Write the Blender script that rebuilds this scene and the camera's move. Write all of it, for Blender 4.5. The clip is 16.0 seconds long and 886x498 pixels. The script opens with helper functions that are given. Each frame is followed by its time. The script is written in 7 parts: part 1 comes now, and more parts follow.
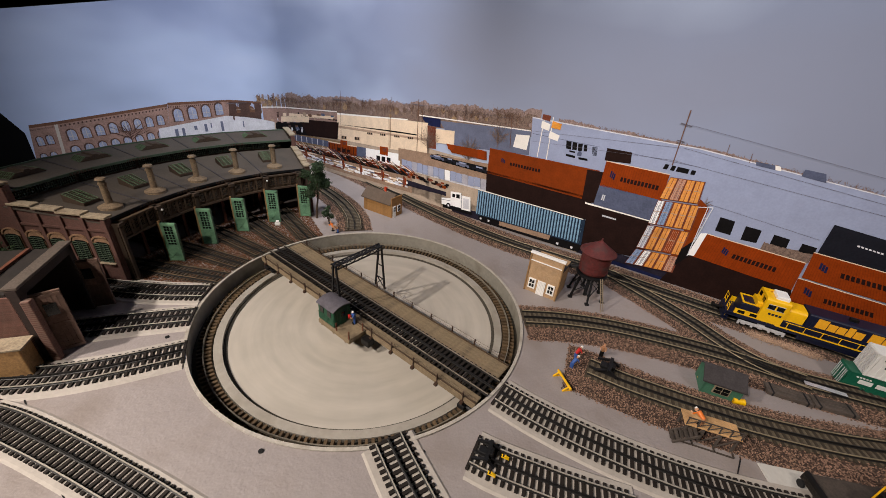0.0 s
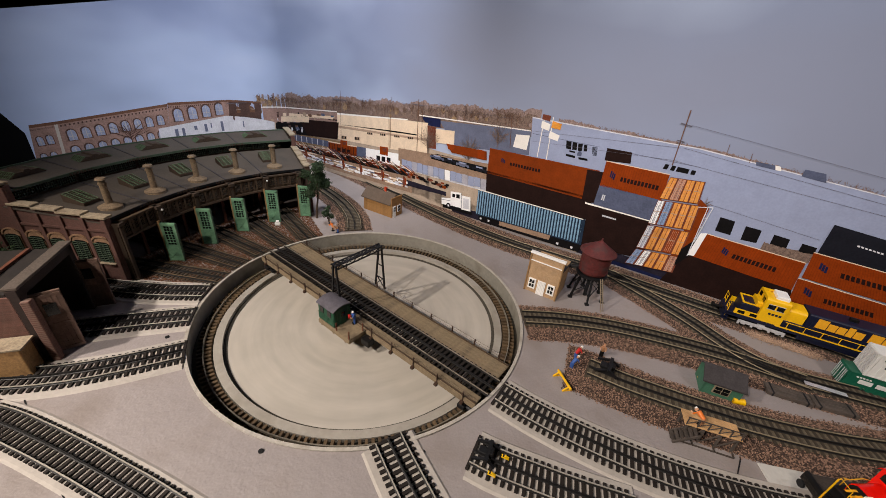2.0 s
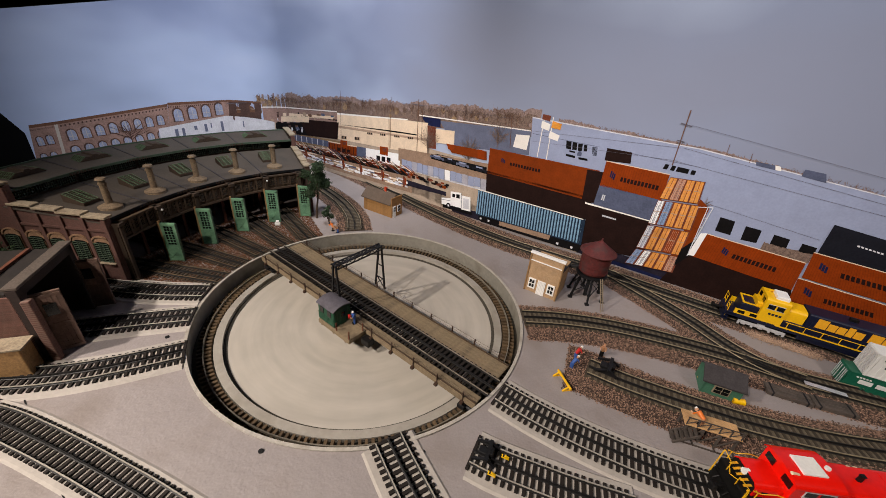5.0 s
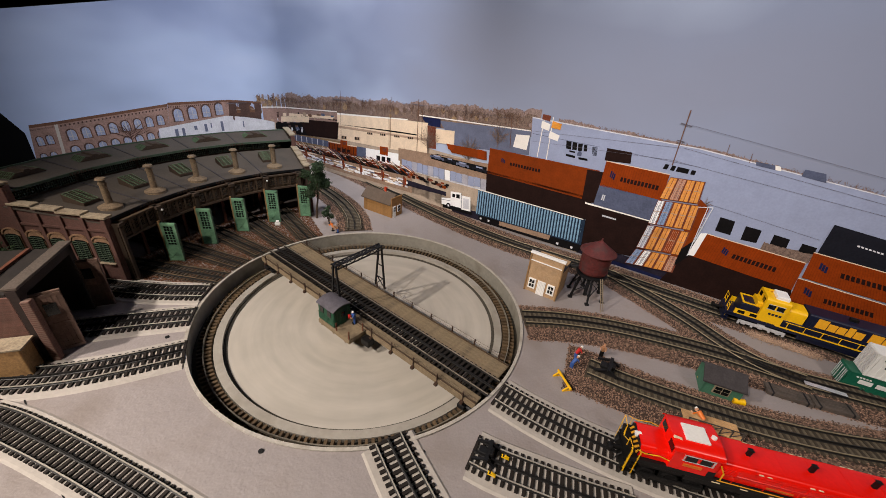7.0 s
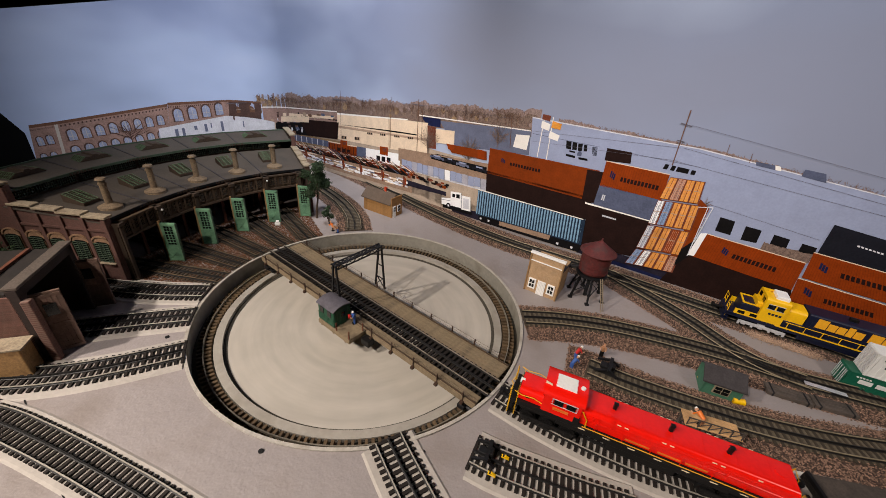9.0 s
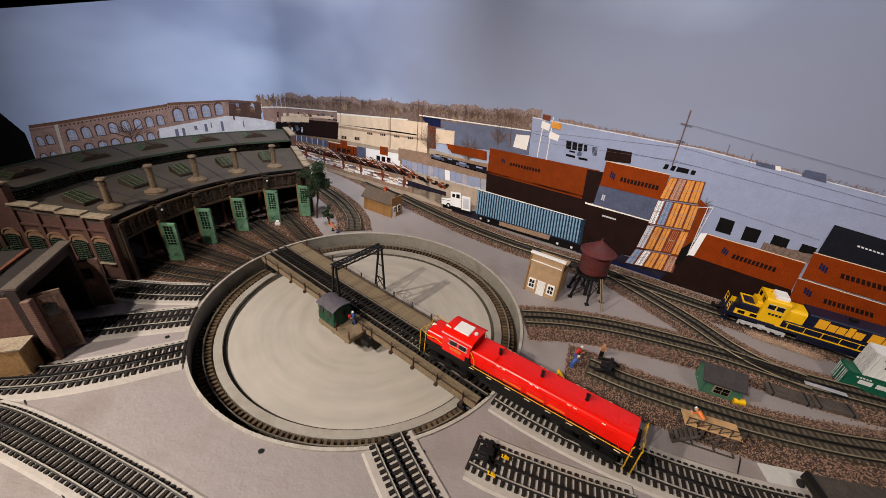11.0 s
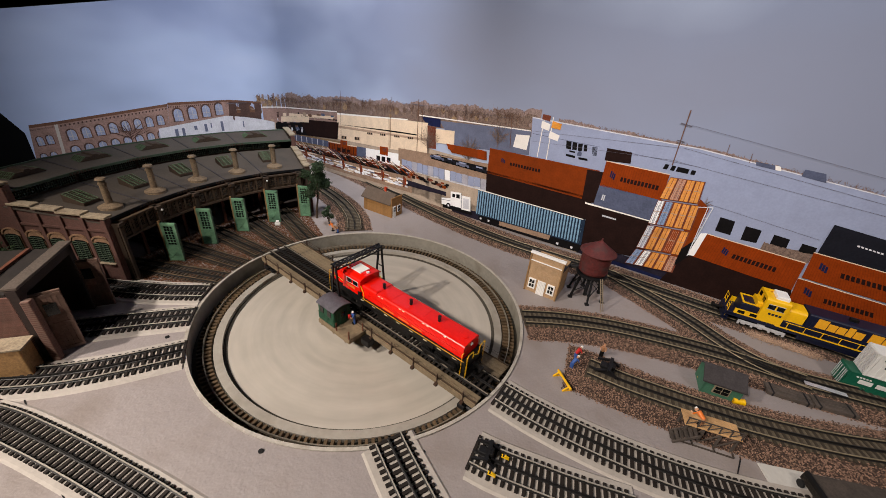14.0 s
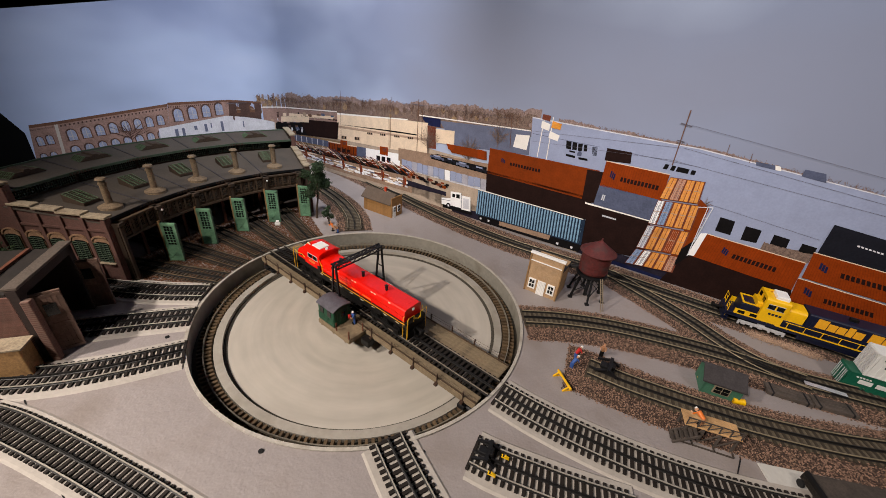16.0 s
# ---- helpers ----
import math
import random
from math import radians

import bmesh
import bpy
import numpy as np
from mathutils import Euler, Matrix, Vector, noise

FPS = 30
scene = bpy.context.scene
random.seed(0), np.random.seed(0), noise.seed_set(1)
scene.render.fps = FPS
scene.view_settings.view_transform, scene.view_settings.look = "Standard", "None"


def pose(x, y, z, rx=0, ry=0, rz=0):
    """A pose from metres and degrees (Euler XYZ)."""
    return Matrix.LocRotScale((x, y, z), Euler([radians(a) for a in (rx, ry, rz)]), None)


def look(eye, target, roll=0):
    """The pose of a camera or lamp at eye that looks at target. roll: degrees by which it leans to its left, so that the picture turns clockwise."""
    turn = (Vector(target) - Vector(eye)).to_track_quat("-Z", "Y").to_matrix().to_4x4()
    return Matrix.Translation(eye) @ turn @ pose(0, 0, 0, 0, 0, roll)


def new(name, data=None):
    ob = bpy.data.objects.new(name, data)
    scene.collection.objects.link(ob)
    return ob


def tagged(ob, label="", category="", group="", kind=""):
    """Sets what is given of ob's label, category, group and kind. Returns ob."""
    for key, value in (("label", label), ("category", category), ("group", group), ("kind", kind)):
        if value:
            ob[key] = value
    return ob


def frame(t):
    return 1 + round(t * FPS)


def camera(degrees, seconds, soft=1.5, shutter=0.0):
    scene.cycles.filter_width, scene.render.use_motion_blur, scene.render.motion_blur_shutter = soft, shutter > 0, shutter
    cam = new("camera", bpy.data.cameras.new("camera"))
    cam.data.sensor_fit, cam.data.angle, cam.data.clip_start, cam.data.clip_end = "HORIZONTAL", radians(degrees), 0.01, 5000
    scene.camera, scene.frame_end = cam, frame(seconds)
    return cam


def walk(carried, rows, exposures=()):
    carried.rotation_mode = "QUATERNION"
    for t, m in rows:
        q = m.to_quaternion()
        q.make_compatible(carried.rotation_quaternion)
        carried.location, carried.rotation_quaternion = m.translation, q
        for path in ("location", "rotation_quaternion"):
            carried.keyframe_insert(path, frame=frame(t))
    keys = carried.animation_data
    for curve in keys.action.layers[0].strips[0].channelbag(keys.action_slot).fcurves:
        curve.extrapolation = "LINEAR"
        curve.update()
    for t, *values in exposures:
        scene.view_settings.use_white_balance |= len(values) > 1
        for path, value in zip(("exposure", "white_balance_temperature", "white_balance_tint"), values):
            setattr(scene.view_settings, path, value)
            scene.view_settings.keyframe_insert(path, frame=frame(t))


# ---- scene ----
# ---- camera: it stands still on the edge of the layout ----
cam = camera(100.6, 16.0, soft=0.6, shutter=0.5)
EYE = Vector((0.1327, -0.5559, 0.4381))
VIEW = look(EYE, EYE + Vector((0, 0.8757, -0.4829)), 5.44)
walk(cam, [(0.0, VIEW), (16.0, VIEW)], exposures=[(0.0, 0.0), (16.0, 0.0)])

# ---- light: a dark room, ceiling spots on a rail over the layout, one added backdrop spot ----
world = bpy.data.worlds.new("room_air")
scene.world = world
world.use_nodes = True
world.node_tree.nodes["Background"].inputs[0].default_value = (1.0, 0.9, 0.82, 1)
world.node_tree.nodes["Background"].inputs[1].default_value = 0.003


def spot(name, at, target, watts, size, cone, colour, blend=0.6):
    lamp = bpy.data.lights.new(name, "SPOT")
    lamp.energy, lamp.shadow_soft_size, lamp.spot_size, lamp.spot_blend, lamp.color = watts, size, radians(cone), blend, colour
    ob = new(name, lamp)
    ob.matrix_world = look(at, target)
    return ob


WARM = (1.0, 0.88, 0.785)
spot("ceiling_spot", (-0.93, -0.60, 1.02), (0.06, -0.18, 0), 66, 0.022, 72, WARM, 0.9)
spot("ceiling_spot", (-0.54, -0.96, 1.02), (0.08, -0.16, 0), 51, 0.022, 70, WARM, 0.9)
spot("ceiling_spot", (0.90, -0.78, 1.02), (0.70, 0.14, 0.02), 15.5, 0.03, 60, WARM, 1.0)
spot("backdrop_spot", (-0.15, 0.05, 1.15), (-0.38, 0.72, 0.44), 66, 0.05, 86, (0.95, 0.95, 1.0), 1.0)
# Added lamp that lifts the board's right part; no such source is known.
spot("backdrop_spot", (0.25, -0.35, 1.25), (0.62, 0.27, 0.78), 36, 0.05, 92, (0.9, 0.93, 1.0), 1.0)


# ---- materials ----
def lin(c):
    return tuple((v / 255 / 12.92 if v <= 10 else ((v / 255 + 0.055) / 1.055) ** 2.4) for v in c) + (1.0,)


def mat(name, rgb, rough=0.6, metal=0.0, scale=60.0, var=0.25, bump=0.15, fine=6.0, island=0.0, objvar=0.0, dirt=None, spec=0.5):
    m = bpy.data.materials.new(name)
    m.use_nodes = True
    nt = m.node_tree
    b = nt.nodes["Principled BSDF"]
    b.inputs["Roughness"].default_value, b.inputs["Metallic"].default_value = rough, metal
    b.inputs["Specular IOR Level"].default_value = spec
    tc = nt.nodes.new("ShaderNodeTexCoord")
    big, small = nt.nodes.new("ShaderNodeTexNoise"), nt.nodes.new("ShaderNodeTexNoise")
    for n, s in ((big, scale), (small, scale * fine)):
        n.inputs["Scale"].default_value, n.inputs["Detail"].default_value = s, 5.0
        nt.links.new(tc.outputs["Object"], n.inputs["Vector"])
    add = nt.nodes.new("ShaderNodeMath")
    add.operation = "ADD"
    nt.links.new(big.outputs["Fac"], add.inputs[0])
    nt.links.new(small.outputs["Fac"], add.inputs[1])
    ramp = nt.nodes.new("ShaderNodeMapRange")
    ramp.inputs["From Min"].default_value, ramp.inputs["From Max"].default_value = 0.7, 1.3
    ramp.inputs["To Min"].default_value, ramp.inputs["To Max"].default_value = 1 - var, 1 + var
    nt.links.new(add.outputs[0], ramp.inputs["Value"])
    val = ramp.outputs["Result"]
    for use, kind, out in ((island, "ShaderNodeNewGeometry", "Random Per Island"), (objvar, "ShaderNodeObjectInfo", "Random")):
        if use:
            g = nt.nodes.new(kind)
            r2 = nt.nodes.new("ShaderNodeMapRange")
            r2.inputs["To Min"].default_value, r2.inputs["To Max"].default_value = 1 - use, 1 + use
            nt.links.new(g.outputs[out], r2.inputs["Value"])
            mul = nt.nodes.new("ShaderNodeMath")
            mul.operation = "MULTIPLY"
            nt.links.new(val, mul.inputs[0])
            nt.links.new(r2.outputs["Result"], mul.inputs[1])
            val = mul.outputs[0]
    mix = nt.nodes.new("ShaderNodeVectorMath")
    mix.operation = "SCALE"
    mix.inputs[0].default_value = lin(rgb)[:3]
    nt.links.new(val, mix.inputs["Scale"])
    col = mix.outputs[0]
    if dirt:
        d = nt.nodes.new("ShaderNodeMix")
        d.data_type = "RGBA"
        d.inputs["B"].default_value = lin(dirt)
        dr = nt.nodes.new("ShaderNodeMapRange")
        dr.inputs["From Min"].default_value, dr.inputs["From Max"].default_value = 0.5, 0.68
        dr.inputs["To Max"].default_value = 0.75
        nt.links.new(big.outputs["Fac"], dr.inputs["Value"])
        nt.links.new(dr.outputs["Result"], d.inputs["Factor"])
        nt.links.new(col, d.inputs["A"])
        col = d.outputs["Result"]
    nt.links.new(col, b.inputs["Base Color"])
    if bump:
        bp = nt.nodes.new("ShaderNodeBump")
        bp.inputs["Strength"].default_value, bp.inputs["Distance"].default_value = bump, 0.001
        nt.links.new(small.outputs["Fac"], bp.inputs["Height"])
        nt.links.new(bp.outputs["Normal"], b.inputs["Normal"])
    return m


def brick_mat(name, c1, c2, mortar, width=0.0045, row=0.0016):
    m = mat(name, c1, 0.85, scale=42, var=0.4, bump=0.3, dirt=tuple(int(v * 0.62) for v in c1))
    nt = m.node_tree
    b = nt.nodes["Principled BSDF"]
    tc = nt.nodes.new("ShaderNodeTexCoord")
    br = nt.nodes.new("ShaderNodeTexBrick")
    br.inputs["Scale"].default_value = 1.0
    br.inputs["Brick Width"].default_value, br.inputs["Row Height"].default_value, br.inputs["Mortar Size"].default_value = width, row, row * 0.08
    br.inputs["Color1"].default_value, br.inputs["Color2"].default_value, br.inputs["Mortar"].default_value = lin(c1), lin(c2), lin(mortar)
    mp = nt.nodes.new("ShaderNodeMapping")
    mp.inputs["Rotation"].default_value = (radians(90), 0, 0)
    nt.links.new(tc.outputs["Object"], mp.inputs["Vector"])
    nt.links.new(mp.outputs[0], br.inputs["Vector"])
    old = b.inputs["Base Color"].links[0].from_socket
    mx = nt.nodes.new("ShaderNodeMix")
    mx.data_type = "RGBA"
    mx.inputs["Factor"].default_value = 0.55
    nt.links.new(old, mx.inputs["A"])
    nt.links.new(br.outputs["Color"], mx.inputs["B"])
    nt.links.new(mx.outputs["Result"], b.inputs["Base Color"])
    return m


M = {
    "table": mat("grey_table_paint", (152, 144, 142), 0.7, scale=9, var=0.09, bump=0.35, fine=40, dirt=(132, 122, 116)),
    "roadbed": mat("pale_foam_roadbed", (172, 165, 157), 0.8, scale=30, var=0.10),
    "pit_wall": mat("grey_pit_concrete", (134, 130, 120), 0.7, scale=22, var=0.16, bump=0.2, dirt=(104, 97, 84)),
    "rim": mat("pale_worn_rim", (178, 172, 162), 0.6, scale=40, var=0.2, bump=0.2, dirt=(140, 132, 120)),
    "pit_kerb": mat("grey_kerb_concrete", (158, 152, 142), 0.75, scale=22, var=0.12, bump=0.2, dirt=(136, 129, 118)),
    "ring_tie": mat("tan_brown_ring_tie", (88, 70, 48), 0.8, scale=150, var=0.3, objvar=0.3),
    "pit_floor": mat("tan_pit_floor", (180, 173, 162), 0.6, scale=5, var=0.05, bump=0.05),
    "tie": mat("dark_plastic_tie", (36, 31, 28), 0.7, scale=150, var=0.25, objvar=0.25, spec=0.25),
    "tie_brown": mat("brown_weathered_tie", (62, 53, 41), 0.8, scale=150, var=0.3, objvar=0.25),
    "rail": mat("bright_steel_rail", (190, 184, 172), 0.42, 0.45, scale=80, var=0.12, bump=0.0),
    "rail_brass": mat("dull_nickel_rail", (158, 146, 120), 0.42, 0.4, scale=80, var=0.2, bump=0.0),
    "rail_dull": mat("dull_bridge_rail", (140, 132, 118), 0.4, 0.4, scale=80, var=0.2, bump=0.0),
    "rail_rust": mat("rusty_stall_rail", (104, 88, 68), 0.5, 0.3, scale=80, var=0.2, bump=0.0),
    "rail_black": mat("blackened_centre_rail", (28, 27, 27), 0.5, 0.2, scale=80, var=0.2, bump=0.0),
    "post_brown": mat("dark_brown_post_paint", (66, 46, 34), 0.7, scale=90, var=0.3),
    "gap_grey": mat("grey_grit_between_ties", (94, 85, 70), 0.9, scale=260, var=0.45, bump=0.4),
    "deck": mat("weathered_bridge_deck", (128, 112, 88), 0.8, scale=40, var=0.25, dirt=(88, 76, 60), objvar=0.12),
    "iron": mat("black_painted_iron", (24, 24, 26), 0.55, 0.1, scale=120, var=0.3, spec=0.35),
    "cabin_green": mat("dark_green_boards", (24, 72, 50), 0.6, scale=90, var=0.25, objvar=0.15),
    "slate": mat("slate_grey_roof", (88, 84, 92), 0.8, scale=60, var=0.25, dirt=(64, 60, 66)),
    "door_green": mat("faded_green_door", (104, 146, 114), 0.7, scale=60, var=0.25, dirt=(56, 88, 68)),
    "fascia": mat("mossy_green_trim", (58, 74, 56), 0.8, scale=60, var=0.3, dirt=(44, 52, 42)),
    "wood_dark": mat("dark_creosoted_wood", (62, 47, 34), 0.85, scale=70, var=0.4, dirt=(36, 28, 22)),
    "wood_brown": mat("brown_weathered_timber", (70, 53, 36), 0.85, scale=70, var=0.4, dirt=(54, 40, 28), objvar=0.15),
    "glazing": mat("dull_green_glazing_bar", (84, 104, 76), 0.8, scale=60, var=0.3, dirt=(58, 66, 50)),
    "hood_brick": mat("pale_brick_hood", (136, 106, 80), 0.85, scale=60, var=0.35, dirt=(98, 72, 56)),
    "wood_tan": mat("tan_timber", (150, 116, 74), 0.8, scale=80, var=0.3, dirt=(110, 84, 54), objvar=0.15),
    "roof": mat("tarred_grey_roof", (72, 64, 56), 0.85, scale=14, var=0.22, bump=0.3, fine=25, dirt=(54, 50, 45)),
    "stack": mat("stained_smokejack", (116, 98, 76), 0.8, scale=70, var=0.5, dirt=(56, 46, 38)),
    "brick_red": brick_mat("weathered_red_brick", (92, 60, 52), (74, 48, 42), (96, 82, 74)),
    "brick_dark": brick_mat("sooty_brown_brick", (46, 33, 29), (36, 26, 23), (52, 44, 40)),
    "brick_tan": brick_mat("tan_brick_paper", (178, 146, 110), (158, 126, 92), (188, 166, 136), 0.0042, 0.0018),
    "stone": mat("worn_stone_cap", (150, 136, 114), 0.85, scale=60, var=0.35, dirt=(98, 82, 66)),
    "glass_dark": mat("dark_window_glass", (14, 18, 18), 0.15, scale=30, var=0.2, bump=0),
    "white": mat("white_paint", (238, 236, 232), 0.5, scale=60, var=0.06),
    "red": mat("glossy_red_paint", (236, 22, 8), 0.26, scale=40, var=0.06, bump=0.02),
    "black": mat("black_frame_paint", (15, 14, 14), 0.55, scale=80, var=0.3, spec=0.3),
    "yellow": mat("yellow_paint", (240, 186, 16), 0.4, scale=60, var=0.08, bump=0.03),
    "blue": mat("dark_blue_paint", (14, 21, 46), 0.45, scale=60, var=0.12, bump=0.03),
    "silver": mat("silver_truck_paint", (198, 198, 200), 0.45, 0.2, scale=120, var=0.2),
    "gold_dull": mat("worn_orange_lettering", (222, 108, 30), 0.5, scale=80, var=0.2, bump=0),
    "soot_cap": mat("sooty_stone_cap", (84, 74, 66), 0.9, scale=60, var=0.35, dirt=(70, 60, 54)),
    "cream_dash": mat("pale_cream_paint", (232, 214, 178), 0.5, scale=80, var=0.08, bump=0),
    "gold": mat("gold_stripe_paint", (236, 170, 40), 0.45, scale=80, var=0.1, bump=0),
    "tank_red": mat("faded_red_tank", (84, 28, 26), 0.7, scale=45, var=0.4, dirt=(56, 44, 42)),
    "green": mat("container_green", (20, 92, 70), 0.45, scale=50, var=0.1, bump=0.03),
    "white_side": mat("container_white", (226, 226, 222), 0.45, scale=50, var=0.06, bump=0.03),
    "tar_paper": mat("tar_paper_shingle", (58, 54, 56), 0.9, scale=70, var=0.3),
    "brown_wood": mat("brown_plank_wall", (150, 110, 62), 0.8, scale=60, var=0.25, dirt=(118, 84, 46)),
    "brown_roof": mat("brown_tar_paper", (88, 74, 62), 0.9, scale=70, var=0.2),
    "pit_trough": mat("dirty_pit_trough", (70, 65, 56), 0.85, scale=30, var=0.3),
    "leaf": mat("dark_green_foliage", (40, 58, 32), 0.85, scale=200, var=0.4, island=0.5),
    "bark": mat("grey_brown_bark", (66, 52, 40), 0.9, scale=120, var=0.35),
    "ballast": mat("brown_ballast_stone", (126, 100, 84), 0.9, scale=300, var=0.3, island=0.75),
    "ballast_bed": mat("brown_ballast_bed", (66, 50, 42), 0.95, scale=260, var=0.5, bump=0.6),
    "ballast_red": mat("red_brown_ballast_stone", (100, 66, 44), 0.9, scale=300, var=0.3, island=0.55),
    "ballast_pale": mat("pink_buff_ballast_stone", (164, 136, 114), 0.9, scale=300, var=0.3, island=0.4),
    "denim": mat("blue_painted_clothes", (52, 88, 158), 0.6, scale=200, var=0.2),
    "rust": mat("rusty_brown_steel", (96, 52, 32), 0.8, scale=90, var=0.4),
    "dark": mat("sooty_interior", (34, 28, 24), 0.95, scale=40, var=0.3),
    "door_soot": mat("sooty_door_planks", (112, 88, 76), 0.85, scale=50, var=0.3, dirt=(66, 48, 40)),
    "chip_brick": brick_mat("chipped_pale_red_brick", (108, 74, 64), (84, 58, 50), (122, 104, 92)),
    "plate_highlight": mat("bright_polished_steel", (226, 228, 234), 0.3, 0.6, scale=120, var=0.2, bump=0.1),
    "carpet": mat("dark_room_floor", (40, 36, 34), 0.95, scale=8, var=0.2),
}


def lumpy(m, scale, strength, distance):
    """Low brushed-on lumps under the fine grain."""
    nt = m.node_tree
    b = nt.nodes["Principled BSDF"]
    tc, noi, bp = nt.nodes.new("ShaderNodeTexCoord"), nt.nodes.new("ShaderNodeTexNoise"), nt.nodes.new("ShaderNodeBump")
    noi.inputs["Scale"].default_value, noi.inputs["Detail"].default_value, noi.inputs["Roughness"].default_value = scale, 2.0, 0.55
    bp.inputs["Strength"].default_value, bp.inputs["Distance"].default_value = strength, distance
    nt.links.new(tc.outputs["Object"], noi.inputs["Vector"])
    nt.links.new(noi.outputs["Fac"], bp.inputs["Height"])
    nt.links.new(b.inputs["Normal"].links[0].from_socket, bp.inputs["Normal"])
    nt.links.new(bp.outputs["Normal"], b.inputs["Normal"])


lumpy(M["table"], 75, 0.55, 0.0022)
M["table"].node_tree.nodes["Principled BSDF"].inputs["Roughness"].default_value = 0.5


def brushed_rings(m):
    """Faint streaks round the origin, as a sweeping arm leaves them."""
    nt = m.node_tree
    b = nt.nodes["Principled BSDF"]
    tc, ln, cm, noi = (nt.nodes.new("ShaderNode" + k) for k in ("TexCoord", "VectorMath", "CombineXYZ", "TexNoise"))
    sep, sc = nt.nodes.new("ShaderNodeSeparateXYZ"), nt.nodes.new("ShaderNodeVectorMath")
    ln.operation, sc.operation = "LENGTH", "NORMALIZE"
    nt.links.new(tc.outputs["Object"], ln.inputs[0])
    nt.links.new(tc.outputs["Object"], sc.inputs[0])
    nt.links.new(sc.outputs[0], sep.inputs[0])
    mul = nt.nodes.new("ShaderNodeMath")
    mul.operation, mul.inputs[1].default_value = "MULTIPLY", 45.0
    nt.links.new(ln.outputs["Value"], mul.inputs[0])
    nt.links.new(mul.outputs[0], cm.inputs[0])
    nt.links.new(sep.outputs[0], cm.inputs[1])
    nt.links.new(sep.outputs[1], cm.inputs[2])
    noi.inputs["Scale"].default_value, noi.inputs["Detail"].default_value = 1.3, 4.0
    nt.links.new(cm.outputs[0], noi.inputs["Vector"])
    r = nt.nodes.new("ShaderNodeMapRange")
    r.inputs["From Min"].default_value, r.inputs["From Max"].default_value = 0.3, 0.7
    r.inputs["To Min"].default_value, r.inputs["To Max"].default_value = 0.88, 1.08
    nt.links.new(noi.outputs["Fac"], r.inputs["Value"])
    mx = nt.nodes.new("ShaderNodeVectorMath")
    mx.operation = "SCALE"
    nt.links.new(b.inputs["Base Color"].links[0].from_socket, mx.inputs[0])
    nt.links.new(r.outputs["Result"], mx.inputs["Scale"])
    nt.links.new(mx.outputs[0], b.inputs["Base Color"])


brushed_rings(M["pit_floor"])


# ---- mesh tools ----
def box(bm, c, s, m=None, bevel=0.0):
    made = bmesh.ops.create_cube(bm, size=1.0)["verts"]
    for v in made:
        v.co = Vector((v.co.x * s[0] + c[0], v.co.y * s[1] + c[1], v.co.z * s[2] + c[2]))
    if bevel:
        edges = list({e for v in made for e in v.link_edges})
        made = bmesh.ops.bevel(bm, geom=edges + made, offset=bevel, segments=2, affect="EDGES", profile=0.5)["verts"]
        made = list({v for v in made})
    if m is not None:
        bmesh.ops.transform(bm, matrix=m, verts=made)
    return made


def rod(bm, p, q, r0, r1=None, n=10):
    p, q = Vector(p), Vector(q)
    r1 = r0 if r1 is None else r1
    m = Matrix.Translation((p + q) / 2) @ (q - p).to_track_quat("Z", "Y").to_matrix().to_4x4()
    return bmesh.ops.create_cone(bm, cap_ends=True, segments=n, radius1=max(r0, 1e-5), radius2=max(r1, 1e-5), depth=(q - p).length, matrix=m)["verts"]


def bar(bm, p, q, w, h):
    p, q = Vector(p), Vector(q)
    x = (q - p).normalized()
    y = Vector((0, 0, 1)).cross(x)
    y = y.normalized() if y.length > 1e-4 else Vector((0, 1, 0))
    m = Matrix.Translation((p + q) / 2) @ Matrix((x, y, x.cross(y))).transposed().to_4x4()
    return box(bm, (0, 0, 0), ((q - p).length, w, h), m)


def prism(bm, pts, d, m=None):
    """pts in (x, z), pushed d along y both ways by half."""
    a = [bm.verts.new((x, -d / 2, z)) for x, z in pts]
    b = [bm.verts.new((x, d / 2, z)) for x, z in pts]
    n = len(pts)
    bm.faces.new(a)
    bm.faces.new(b[::-1])
    for i in range(n):
        bm.faces.new((a[i], b[i], b[(i + 1) % n], a[(i + 1) % n]))
    if m is not None:
        bmesh.ops.transform(bm, matrix=m, verts=a + b)
    return a + b


def part(name, bm, material, parent=None, label="", smooth=False):
    bmesh.ops.recalc_face_normals(bm, faces=bm.faces)
    me = bpy.data.meshes.new(name)
    bm.to_mesh(me)
    bm.free()
    for m in material if isinstance(material, (list, tuple)) else [material]:
        me.materials.append(m)
    if smooth:
        me.polygons.foreach_set("use_smooth", [True] * len(me.polygons))
        me.set_sharp_from_angle(angle=radians(35))
    ob = new(name, me)
    ob.parent = parent
    if label:
        ob["label"] = label
    return ob


def made(name, fn, material, parent=None, label="", smooth=False):
    bm = bmesh.new()
    fn(bm)
    return part(name, bm, material, parent, label, smooth)


def thing(name, m, label, category, group="", kind=""):
    ob = new(name)
    ob.empty_display_size = 0.02
    ob.matrix_world = m
    return tagged(ob, label, category, group, kind)


def share(first, m, name=None):
    ob = new(name or first.name.split(".")[0], first.data)
    ob.parent = first.parent
    ob.matrix_basis = m
    return ob


def polar(r, a, z=0.0):
    return Vector((r * math.cos(radians(a)), r * math.sin(radians(a)), z))


